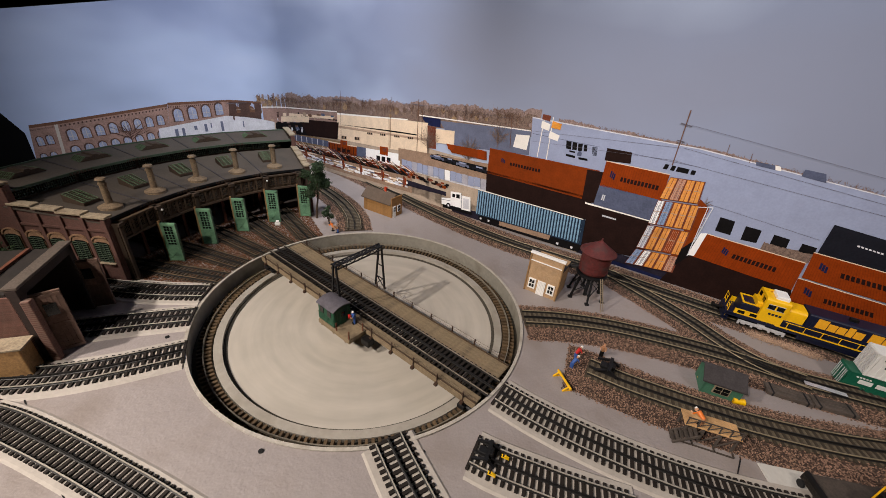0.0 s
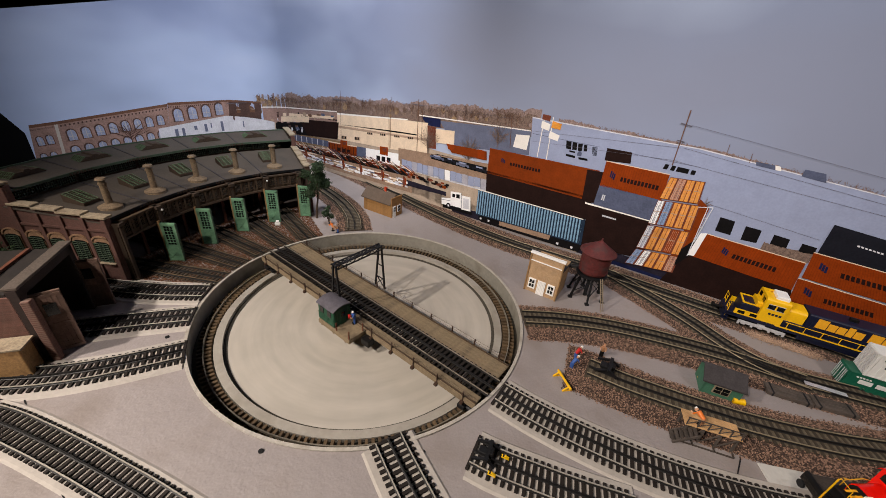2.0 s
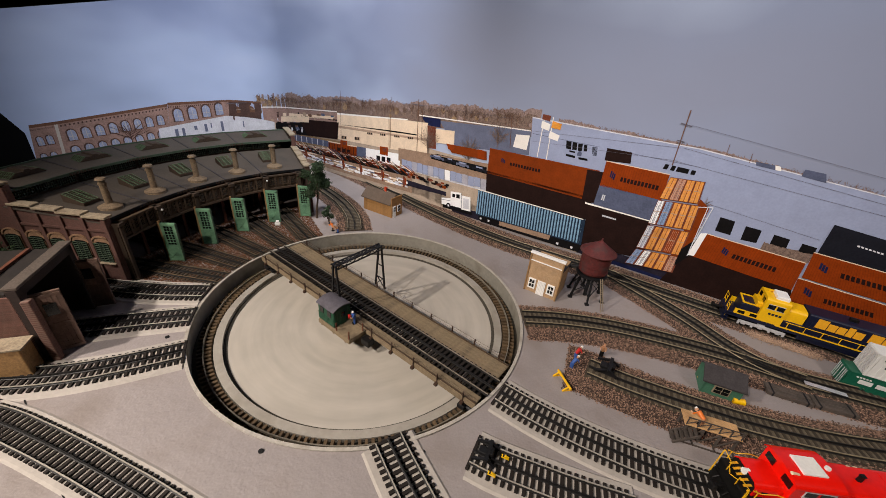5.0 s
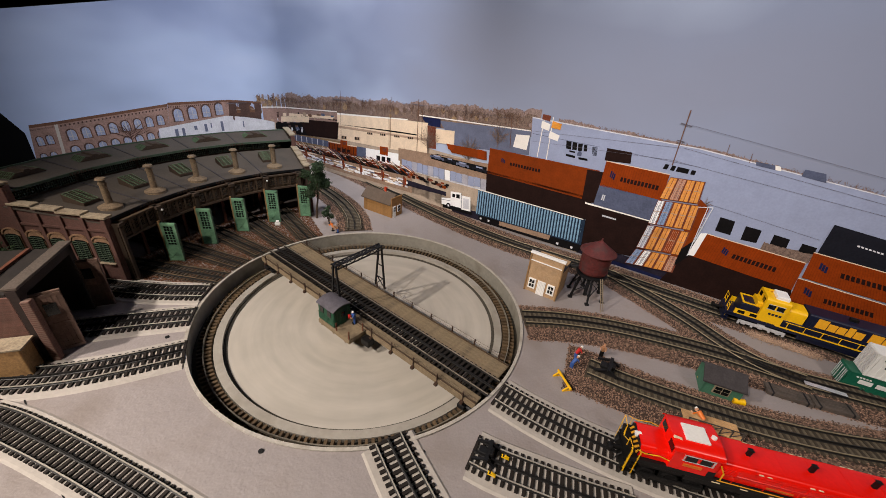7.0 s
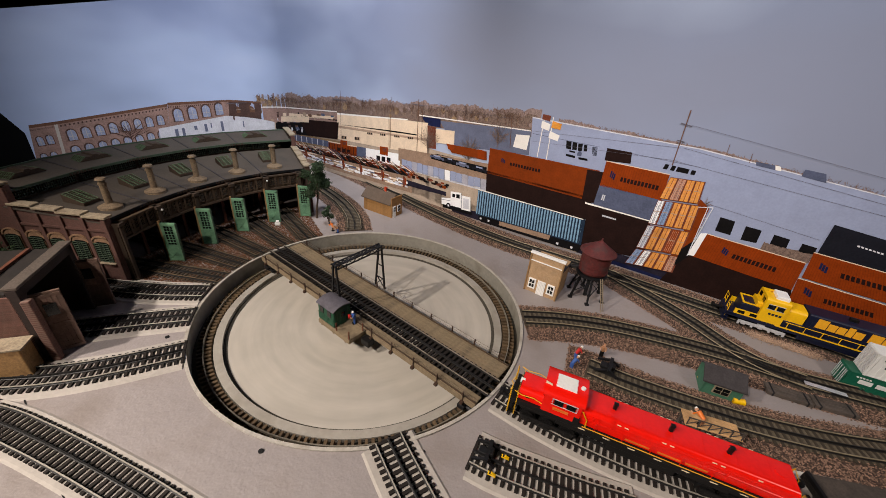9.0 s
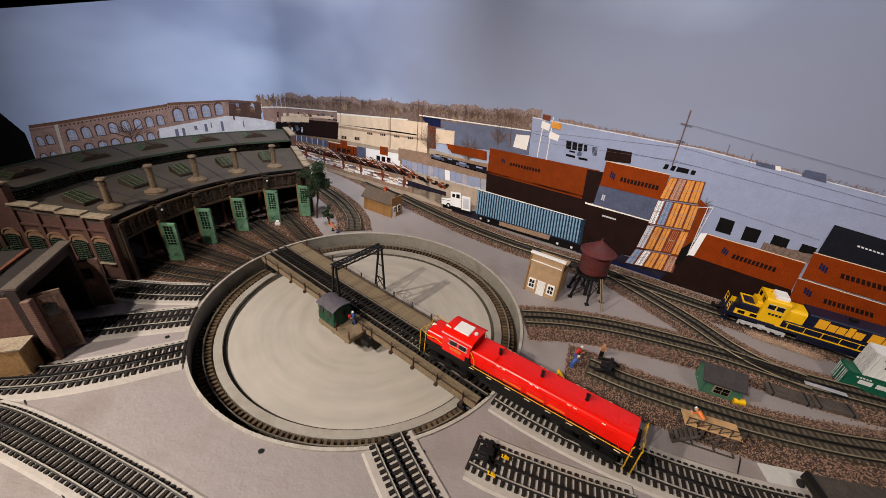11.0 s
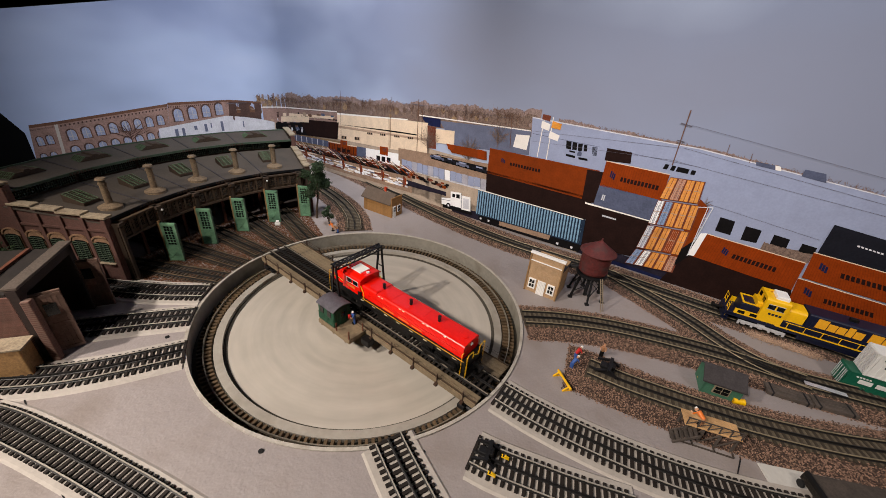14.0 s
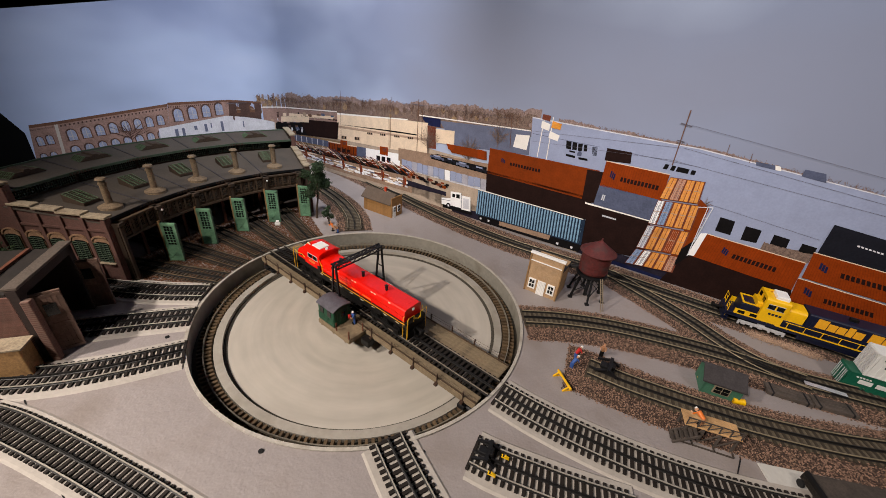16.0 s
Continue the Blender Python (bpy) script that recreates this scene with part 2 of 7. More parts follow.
def ring(bm, r0, r1, z0, z1, a0=0.0, a1=360.0, n=144, closed=True):
    """A ring of rectangular section between two radii and heights."""
    full = abs(a1 - a0 - 360) < 1e-6
    rows = []
    for i in range(n if full else n + 1):
        a = a0 + (a1 - a0) * i / n
        rows.append([bm.verts.new(polar(r, a, z)) for r, z in ((r0, z0), (r1, z0), (r1, z1), (r0, z1))])
    for i in range(n):
        p, q = rows[i], rows[(i + 1) % len(rows)]
        for k in range(4):
            bm.faces.new((p[k], p[(k + 1) % 4], q[(k + 1) % 4], q[k]))
    if not full:
        bm.faces.new(rows[0])
        bm.faces.new(rows[-1][::-1])


# ---- table, pit and room ----
R_PIT = 0.2915


def build_table():
    bm = bmesh.new()
    n = 144
    inner = [bm.verts.new(polar(R_PIT, 360 * i / n)) for i in range(n)]
    rows = [inner]
    for r in (0.36, 0.6, 1.1, 2.2):
        rows.append([bm.verts.new(polar(r, 360 * i / n)) for i in range(n)])
    for a, b in zip(rows, rows[1:]):
        for i in range(n):
            bm.faces.new((a[i], a[(i + 1) % n], b[(i + 1) % n], b[i]))
    ground = part("ground", bm, M["table"])
    tagged(ground, "grey painted plywood table top of the layout", "table top", kind="structure")
    m = ground.modifiers.new("thickness", "SOLIDIFY")
    m.thickness, m.offset = 0.012, 1
    pit = thing("turntable_pit", pose(0, 0, 0), "round grey concrete turntable pit sunk in the table", "turntable pit", kind="structure")
    made("pit_wall", lambda b: ring(b, R_PIT - 0.0025, R_PIT + 0.001, -0.036, 0.0005), M["pit_wall"], pit, "stained grey concrete ring wall", True)
    made("rim", lambda b: ring(b, R_PIT - 0.0032, R_PIT + 0.0014, 0.0005, 0.0024), M["rim"], pit, "pale worn rim of the pit wall", True)
    # The trough's dark colour holds the shade between the ring ties.
    made("trough", lambda b: ring(b, 0.240, R_PIT - 0.002, -0.044, -0.033), M["pit_trough"], pit, "trough under the ring rail, shade put into its dark colour")
    made("ledge", lambda b: ring(b, 0.2455, 0.2585, -0.0395, -0.0265), M["pit_kerb"], pit, "grey inner kerb ring", True)

    def floor(b):
        v = [b.verts.new(polar(0.246, 360 * i / n, -0.0345)) for i in range(n)]
        w = [b.verts.new(polar(0.1, 360 * i / n, -0.0343)) for i in range(n)]
        o = [b.verts.new(polar(0.246, 360 * i / n, -0.045)) for i in range(n)]
        for i in range(n):
            b.faces.new((w[i], w[(i + 1) % n], v[(i + 1) % n], v[i]))
            b.faces.new((v[i], v[(i + 1) % n], o[(i + 1) % n], o[i]))
        b.faces.new(w)
    made("pit_floor", floor, M["pit_floor"], pit, "tan pit floor with brushed circular streaks")
    made("ring_rail", lambda b: ring(b, 0.2708, 0.2726, -0.0245, -0.0205), M["rail_dull"], pit, "", True)
    tie = made("ring_tie", lambda b: box(b, (0, 0, 0), (0.021, 0.0044, 0.0065), bevel=0.0004), M["ring_tie"], pit)
    count = 190
    for i in range(count):
        a = 360 * i / count
        m = Matrix.Translation(polar(0.2712, a, -0.02775)) @ pose(0, 0, 0, 0, 0, a)
        if i == 0:
            tie.matrix_basis = m
        else:
            share(tie, m)


build_table()


# ---- the printed backdrop: two walls with a rounded corner ----
WALL_O, WALL_U, WALL_N = Vector((0.1275, 0.491, 0)), Vector((0.866, -0.5, 0)), Vector((0.5, 0.866, 0))
CORNER_R, CORNER_U = 0.15, -0.85


def sheet(s, z, off=0.0):
    """The point of the backdrop s metres along it, z high, off in front of it."""
    if s >= CORNER_U + CORNER_R:
        p, n = WALL_O + WALL_U * s, WALL_N
    else:
        c = WALL_O + WALL_U * (CORNER_U + CORNER_R) - WALL_N * CORNER_R
        a = (CORNER_U + CORNER_R - s) / CORNER_R
        if a <= math.pi / 2:
            n = WALL_N * math.cos(a) - WALL_U * math.sin(a)
            p = c + n * CORNER_R
        else:
            n = -WALL_U
            p = c - WALL_U * CORNER_R - WALL_N * (CORNER_U + CORNER_R - s - CORNER_R * math.pi / 2)
    p = p - n * off
    return Vector((p.x, p.y, z))


def sky_mat():
    m = bpy.data.materials.new("printed_sky")
    m.use_nodes = True
    nt = m.node_tree
    b = nt.nodes["Principled BSDF"]
    b.inputs["Roughness"].default_value = 0.75
    tc, noi, sep = nt.nodes.new("ShaderNodeTexCoord"), nt.nodes.new("ShaderNodeTexNoise"), nt.nodes.new("ShaderNodeSeparateXYZ")
    mp = nt.nodes.new("ShaderNodeMapping")
    mp.inputs["Scale"].default_value = (1.0, 1.0, 2.0)
    noi.inputs["Scale"].default_value, noi.inputs["Detail"].default_value, noi.inputs["Roughness"].default_value = 1.7, 3.0, 0.45
    nt.links.new(tc.outputs["Object"], mp.inputs["Vector"])
    nt.links.new(tc.outputs["Object"], sep.inputs[0])
    nt.links.new(mp.outputs[0], noi.inputs["Vector"])

    def span(src, f0, f1, t0, t1):
        r = nt.nodes.new("ShaderNodeMapRange")
        for k, v in zip(("From Min", "From Max", "To Min", "To Max"), (f0, f1, t0, t1)):
            r.inputs[k].default_value = v
        nt.links.new(src, r.inputs["Value"])
        return r.outputs["Result"]

    def blend(fac, a, b2):
        x = nt.nodes.new("ShaderNodeMix")
        x.data_type = "RGBA"
        for k, v in (("A", a), ("B", b2)):
            if isinstance(v, tuple):
                x.inputs[k].default_value = v
            else:
                nt.links.new(v, x.inputs[k])
        nt.links.new(fac, x.inputs["Factor"])
        return x.outputs["Result"]
    high = span(sep.outputs["Z"], 0.17, 0.50, 0.0, 1.0)
    blue = blend(high, lin((178, 200, 238)), lin((88, 106, 146)))
    grey = blend(high, lin((148, 160, 188)), lin((136, 144, 166)))
    base = blend(span(sep.outputs["X"], -0.45, 0.15, 0.0, 1.0), blue, grey)
    high_grey = blend(span(noi.outputs["Fac"], 0.60, 0.36, 0.0, 0.6), base, lin((132, 134, 150)))
    cloud = blend(span(noi.outputs["Fac"], 0.46, 0.72, 0.0, 0.5), high_grey, lin((202, 208, 222)))
    nt.links.new(cloud, b.inputs["Base Color"])
    return m


INK = {k: mat("ink_" + k, c, 0.7, scale=260 if "tree" in k else 45, var=v, bump=0.0, spec=0.1) for k, c, v in (
    ("brick", (150, 122, 112), 0.3), ("brick_shade", (84, 64, 58), 0.25), ("window", (150, 158, 182), 0.25), ("window_frame", (190, 182, 172), 0.1),
    ("parapet", (108, 78, 62), 0.2), ("pale", (206, 206, 212), 0.15), ("cream", (228, 204, 176), 0.12), ("cream_shade", (176, 150, 128), 0.16),
    ("black", (7, 7, 8), 0.3), ("shadow", (18, 16, 17), 0.4), ("trim", (238, 232, 224), 0.05), ("blue_wall", (102, 107, 128), 0.14), ("pale_blue", (150, 158, 184), 0.07), ("fence_grey", (168, 166, 176), 0.15),
    ("tree", (120, 101, 91), 0.55), ("far_tree", (142, 122, 116), 0.5), ("road", (176, 158, 140), 0.2), ("verge", (150, 124, 96), 0.3),
    ("orange", (136, 53, 8), 0.18), ("orange_dark", (122, 50, 10), 0.2), ("brown", (34, 19, 16), 0.3), ("slate_blue", (84, 90, 112), 0.2), ("rib_shade", (122, 46, 8), 0.18), ("dirt", (150, 124, 104), 0.25),
    ("navy", (26, 32, 66), 0.25), ("teal", (124, 160, 186), 0.12), ("teal_shade", (34, 48, 66), 0.2), ("white", (244, 242, 240), 0.06),
    ("yellow", (222, 148, 62), 0.25), ("tan_end", (196, 146, 116), 0.25), ("blue_end", (140, 162, 196), 0.2), ("charcoal", (27, 28, 36), 0.2),
    ("yard", (36, 32, 44), 0.4), ("wire", (96, 92, 100), 0.1), ("red_brown", (112, 60, 44), 0.3), ("grass", (136, 112, 84), 0.3))}


def build_backdrop():
    bm = bmesh.new()
    cols = [-1.516 + 2.9 * i / 150 for i in range(151)]
    rows = []
    for s in cols:
        top = 0.405 + (s + 1.516) * 0.19 if s < -0.9 else 0.522 + (s + 0.9) * 0.5
        rows.append([bm.verts.new(sheet(s, -0.01 + (min(top, 0.85) + 0.01) * k / 12)) for k in range(13)])
    for a, b in zip(rows, rows[1:]):
        for k in range(12):
            bm.faces.new((a[k], b[k], b[k + 1], a[k + 1]))
    ob = part("backdrop", bm, sky_mat(), None, "", True)
    bm = bmesh.new()
    rows = [[bm.verts.new(sheet(s, z, -0.004)) for z in (-0.01, 0.40 if s < -0.9 else 0.52)] for s in cols]
    for a, b in zip(rows, rows[1:]):
        bm.faces.new((a[0], b[0], b[1], a[1]))
    part("backing_board", bm, M["carpet"], ob, "dark hardboard backing")
    return tagged(ob, "curved backdrop board with a printed photo of sky and a freight yard", "backdrop", kind="structure")


BACKDROP = build_backdrop()


class Print:
    """One printed motif of the backdrop: flat inked shapes, laid over one another."""

    def __init__(self, name, label, layer):
        self.name, self.label, self.layer, self.bm, self.used = name, label, layer, bmesh.new(), []

    def slot(self, ink):
        if ink not in self.used:
            self.used.append(ink)
        return self.used.index(ink)

    def quad(self, ink, a, b, c, d, lift=0, nu=None):
        """Corners in (s, z): top left, top right, bottom right, bottom left."""
        k, off = self.slot(ink), 0.00015 * (self.layer + lift + 1)
        nu = nu or max(1, int(abs(b[0] - a[0]) / 0.03) + 1)
        up, lo = [], []
        for i in range(nu + 1):
            t = i / nu
            up.append(self.bm.verts.new(sheet(a[0] + (b[0] - a[0]) * t, a[1] + (b[1] - a[1]) * t, off)))
            lo.append(self.bm.verts.new(sheet(d[0] + (c[0] - d[0]) * t, d[1] + (c[1] - d[1]) * t, off)))
        for i in range(nu):
            self.bm.faces.new((lo[i], lo[i + 1], up[i + 1], up[i])).material_index = k

    def line(self, ink, a, b, w, lift=0):
        d = Vector((b[0] - a[0], b[1] - a[1]))
        n = Vector((-d.y, d.x)).normalized() * w / 2
        self.quad(ink, (a[0] + n.x, a[1] + n.y), (b[0] + n.x, b[1] + n.y), (b[0] - n.x, b[1] - n.y), (a[0] - n.x, a[1] - n.y), lift)

    def inside(self, ink, corners, u0, v0, u1, v1, lift=0):
        """A piece of a quad, by fractions across and down it."""
        a, b, c, d = (Vector(p) for p in corners)

        def at(u, v):
            return (a.lerp(b, u)).lerp(d.lerp(c, u), v)
        self.quad(ink, at(u0, v0), at(u1, v0), at(u1, v1), at(u0, v1), lift)

    def arch(self, ink, s, z, w, h, lift=0):
        k, off = self.slot(ink), 0.00015 * (self.layer + lift + 1)
        pts = [(s - w / 2, z), (s + w / 2, z)] + [(s + w / 2 * math.cos(radians(a)), z + h + w / 2 * math.sin(radians(a))) for a in range(0, 181, 30)]
        self.bm.faces.new([self.bm.verts.new(sheet(x, y, off)) for x, y in pts]).material_index = k

    def ragged(self, ink, a, b, low, rough, step=0.004, lift=0):
        """A ragged tree line from a to b, low metres deep."""
        k, off = self.slot(ink), 0.00015 * (self.layer + lift + 1)
        n = max(2, int(abs(b[0] - a[0]) / step))
        up, lo = [], []
        for i in range(n + 1):
            t = i / n
            s, z = a[0] + (b[0] - a[0]) * t, a[1] + (b[1] - a[1]) * t
            j = rough * (noise.noise((s * 14, 3.1, 0)) * 1.0 + noise.noise((s * 70, 7.7, 0)) * 0.6 + random.uniform(-0.3, 0.3))
            up.append(self.bm.verts.new(sheet(s, z + j, off)))
            lo.append(self.bm.verts.new(sheet(s, z - low, off)))
        for i in range(n):
            self.bm.faces.new((lo[i], lo[i + 1], up[i + 1], up[i])).material_index = k

    def done(self):
        ob = part(self.name, self.bm, [INK[k] for k in self.used], BACKDROP, self.label)
        return ob


def print_backdrop():
    # trees along the far horizon
    p = Print("printed_tree_line", "printed bare brown trees", 0)
    p.ragged("far_tree", (-0.8251, 0.2265), (0.2399, 0.3233), 0.05, 0.011)
    p.ragged("tree", (-0.8277, 0.209), (0.2287, 0.3101), 0.05, 0.009, 0.003, 1)
    a, b = Vector(((-0.8151, 0.2174))), Vector(((0.2215, 0.3103)))
    for i in range(60):
        t = random.random()
        c = a.lerp(b, t) + Vector((0, random.uniform(-0.03, 0.004) - 0.004 * (i % 3)))
        r = random.uniform(0.004, 0.011)
        k, off = p.slot(("far_tree", "tree", "verge")[i % 3]), 0.00015 * (p.layer + 2.2 + 0.004 * i)
        ring_pts = [(c.x + math.cos(radians(q)) * r * random.uniform(0.6, 1.2), c.y + math.sin(radians(q)) * r * random.uniform(0.6, 1.3)) for q in range(0, 360, 24)]
        p.bm.faces.new([p.bm.verts.new(sheet(x, y, off)) for x, y in ring_pts]).material_index = k
    for i in range(46):
        c = a.lerp(b, (i + random.random()) / 47) + Vector((0, -0.028))
        h = random.uniform(0.026, 0.046)
        p.line("parapet", c, c + Vector((0, h * 0.6)), 0.0011, 3)
        for k in range(34):
            q, l = radians(random.uniform(20, 160)), h * random.uniform(0.2, 0.5)
            e = c + Vector((0, h * random.uniform(0.25, 0.65)))
            p.line(("parapet", "tree", "brick_shade")[k % 3], e, e + Vector((math.cos(q) * l, math.sin(q) * l)), random.uniform(0.00025, 0.0005), 4 + k % 2)
    for i in range(700):
        c = a.lerp(b, random.random()) + Vector((0, random.uniform(-0.03, 0.002)))
        q, l = radians(random.gauss(90, 28)), random.uniform(0.006, 0.018)
        p.line(("tree", "brick_shade", "far_tree", "parapet", "cream_shade")[i % 5], c, c + Vector((math.cos(q) * l, math.sin(q) * l)), random.uniform(0.0003, 0.0008), 3 + i % 3)
    p.ragged("far_tree", (0.2834, 0.3104), (0.5722, 0.3042), 0.03, 0.006, 0.002)
    p.ragged("far_tree", (0.5674, 0.3058), (0.8900, 0.2750), 0.03, 0.005, 0.002)
    for i in range(260):
        t = random.random()
        c = Vector((0.2834, 0.3075)).lerp(Vector((0.8900, 0.2750)), t) + Vector((0, 0.006 * math.sin(3.1 * t)))
        q, l = radians(random.gauss(90, 25)), random.uniform(0.004, 0.010)
        p.line(("tree", "parapet", "far_tree")[i % 3], c, c + Vector((math.cos(q) * l, math.sin(q) * l)), random.uniform(0.0003, 0.0007), 2 + i % 3)
    p.done()
    # brick mill on the short wall
    p = Print("printed_mill", "printed brown brick mill with arched windows", 2)
    long = [(-1.387, 0.1799), (-1.1117, 0.2062), (-1.1379, 0.0487), (-1.4001, 0.0369)]
    end = [(-1.4346, 0.1766), (-1.387, 0.1799), (-1.4001, 0.0369), (-1.456, 0.034)]
    right = [(-1.1108, 0.2095), (-0.9169, 0.2068), (-0.9324, 0.0853), (-1.1379, 0.0487)]
    dark = [(-0.9169, 0.2068), (-0.8119, 0.2002), (-0.8188, 0.1113), (-0.9324, 0.0853)]
    for ink, q in (("brick", long), ("brick", end), ("brick", right), ("brick_shade", dark)):
        p.quad(ink, *q)
        p.inside("parapet", q, 0, 0, 1, 0.05, 1)
        for i in range(30):
            p.inside("brick_shade", q, (i + 0.2) / 30, 0.07, (i + 0.6) / 30, 0.10, 1)
    p.inside("window_frame", long, 0.0, 0.05, 0.025, 1, 2)
    for q, n, rows, u0, u1, high in ((long, 8, 2, 0.06, 0.98, 0.24), (right, 4, 1, 0.05, 0.95, 0.28), (end, 2, 2, 0.15, 0.9, 0.2), (dark, 2, 1, 0.1, 0.9, 0.26)):
        a, b, c, d = (Vector(v) for v in q)
        for r in range(rows):
            for i in range(n):
                u = u0 + (u1 - u0) * (i + 0.5) / n
                v = 0.37 + 0.30 * r
                at = a.lerp(b, u).lerp(d.lerp(c, u), v)
                h = (a.y - d.y) * high
                w = (b.x - a.x) / n * 0.52
                p.arch("parapet", at.x, at.y - 0.002, w * 1.3, h * 0.62, 1)
                p.arch("brick_shade", at.x - w * 0.1, at.y - 0.001, w * 1.16, h * 0.62, 2)
                p.arch("window", at.x, at.y, w, h * 0.55, 3)
                p.quad("window_frame", (at.x - 0.0006, at.y + h * 0.8), (at.x + 0.0006, at.y + h * 0.8), (at.x + 0.0006, at.y), (at.x - 0.0006, at.y), 4)
                p.quad("window_frame", (at.x - w / 2, at.y + h * 0.3 + 0.0005), (at.x + w / 2, at.y + h * 0.3 + 0.0005), (at.x + w / 2, at.y + h * 0.3 - 0.0005), (at.x - w / 2, at.y + h * 0.3 - 0.0005), 4)
    p.done()
    p = Print("printed_bare_tree", "printed bare branching tree", 8)
    trunk = Vector(((-1.2314, 0.0996)))
    p.line("brick_shade", trunk, trunk + Vector((0.0, 0.035)), 0.002)
    for i in range(26):
        a, l = random.uniform(20, 160), random.uniform(0.025, 0.06)
        s = trunk + Vector((0, random.uniform(0.01, 0.035)))
        p.line("brick_shade", s, s + Vector((math.cos(radians(a)) * l, math.sin(radians(a)) * l * 0.9)), 0.0009)
    p.done()
    # Black patch stands in for the dark room past the board's end.
    p = Print("printed_dark_corner", "black patch below the mill, in place of the dark room beyond", 7)
    p.quad("black", (-1.4786, 0.2227), (-1.4466, 0.1587), (-1.4495, 0.0198), (-1.5608, -0.0145))
    p.done()
    p = Print("printed_yard_trees", "printed bare trees beside the parked cars", 15)
    for c, n, hgt in (((0.0602, 0.1525), 110, 0.08), ((-0.0767, 0.1555), 70, 0.085), ((0.1403, 0.2158), 60, 0.07), ((0.6192, 0.1827), 26, 0.03)):
        c = Vector(c)
        p.line("tree", c, c + Vector((0, hgt * 0.5)), 0.0016)
        for i in range(n):
            a, l = random.uniform(15, 165), hgt * random.uniform(0.3, 0.6)
            s = c + Vector((0, hgt * random.uniform(0.15, 0.5)))
            p.line("tree", s, s + Vector((math.cos(radians(a)) * l * 0.9, math.sin(radians(a)) * l)), 0.0005)
    p.done()
    p = Print("printed_white_shed", "printed pale weathered shed", 9)
    q = [(-1.1551, 0.1356), (-0.935, 0.1548), (-0.935, 0.0937), (-1.1564, 0.0937)]
    p.quad("pale", *q)
    q2 = [(-0.935, 0.1548), (-0.7702, 0.1333), (-0.7723, 0.0872), (-0.935, 0.0937)]
    p.quad("pale", *q2)
    for i in range(14):
        u = random.uniform(0, 0.95)
        p.inside("blue_wall", q if i % 2 else q2, u, 0.25, u + random.uniform(0.01, 0.05), random.uniform(0.5, 0.9), 1)
    p.done()
    # ground between the buildings and the yard
    p = Print("printed_road", "printed pale road and gravel yard", 2)
    p.quad("road", (-0.8198, 0.1318), (-0.072, 0.1731), (-0.0597, 0.0178), (-0.8178, 0.0324))
    p.quad("road", (-0.0819, 0.1711), (0.3342, 0.1607), (0.3785, -0.0187), (-0.0702, 0.0148))
    p.quad("verge", (-0.1974, 0.1213), (0.134, 0.1536), (0.141, 0.1105), (-0.1967, 0.0943), 1)
    p.quad("pale", (-0.1635, 0.1144), (0.1306, 0.1322), (0.1335, 0.0921), (-0.1624, 0.0876), 2)
    p.quad("shadow", (-0.051, 0.1609), (0.1183, 0.1656), (0.1188, 0.1405), (-0.049, 0.1379), 2)
    p.quad("grass", (-0.8129, 0.0969), (-0.4457, 0.1211), (-0.1972, 0.1124), (-0.8183, 0.0584), 1)
    p.quad("road", (-0.8142, 0.035), (0.4444, 0.045), (0.4444, -0.009), (-0.8142, -0.009))
    p.quad("yard", (0.0226, 0.0227), (0.4248, 0.0287), (0.432, 0.0018), (0.0254, -0.0023), 3)
    p.quad("yard", (0.3971, 0.0253), (0.8769, 0.0528), (0.9059, -0.0113), (0.4151, -0.0443), 2)
    p.quad("yard", (0.8508, 0.1014), (0.978, 0.1027), (1.0418, -0.0245), (0.9024, -0.0133), 2)
    p.quad("navy", (0.415, 0.012), (0.7471, 0.0041), (0.7677, -0.0485), (0.4347, -0.0627), 3)
    p.done()
    # warehouses
    p = Print("printed_cream_warehouse", "printed cream low warehouses with dark docks", 5)
    p.quad("brick", (-0.8091, 0.1787), (-0.4387, 0.2147), (-0.4423, 0.1669), (-0.8087, 0.1262))
    p.quad("cream", (-0.7317, 0.1703), (-0.461, 0.2004), (-0.4619, 0.1894), (-0.7333, 0.16), 1)
    p.quad("shadow", (-0.7657, 0.1338), (-0.4418, 0.1744), (-0.4452, 0.1288), (-0.7672, 0.092), 1)
    p.quad("slate_blue", (-0.7572, 0.0973), (-0.4964, 0.1114), (-0.4983, 0.0913), (-0.7558, 0.0742), 6)
    for i in range(9):
        p.inside("pale", [(-0.7572, 0.0973), (-0.4964, 0.1114), (-0.4983, 0.0913), (-0.7558, 0.0742)], i / 9, 0, i / 9 + 0.012, 1, 7)
    p.quad("cream", (-0.4471, 0.208), (-0.2222, 0.2347), (-0.2206, 0.1396), (-0.4534, 0.1273), 2)
    p.quad("cream", (-0.2266, 0.2324), (-0.0814, 0.2417), (-0.0782, 0.1485), (-0.2252, 0.1405), 2)
    p.quad("cream_shade", (-0.4499, 0.173), (-0.2214, 0.1881), (-0.2213, 0.1813), (-0.4504, 0.1655), 3)
    p.quad("cream_shade", (-0.2214, 0.1881), (-0.0799, 0.1976), (-0.0794, 0.1912), (-0.2213, 0.1813), 3)
    p.quad("trim", (-0.8122, 0.1844), (-0.4463, 0.2189), (-0.4466, 0.2153), (-0.8128, 0.1805), 3)
    p.quad("trim", (-0.4467, 0.2134), (-0.1539, 0.2408), (-0.1538, 0.2376), (-0.4471, 0.208), 3)
    p.quad("brown", (-0.6104, 0.177), (-0.2218, 0.2116), (-0.2216, 0.1949), (-0.4407, 0.1892), 1)
    p.quad("red_brown", (-0.0828, 0.2352), (-0.0536, 0.234), (-0.0483, 0.1746), (-0.078, 0.1719), 3)
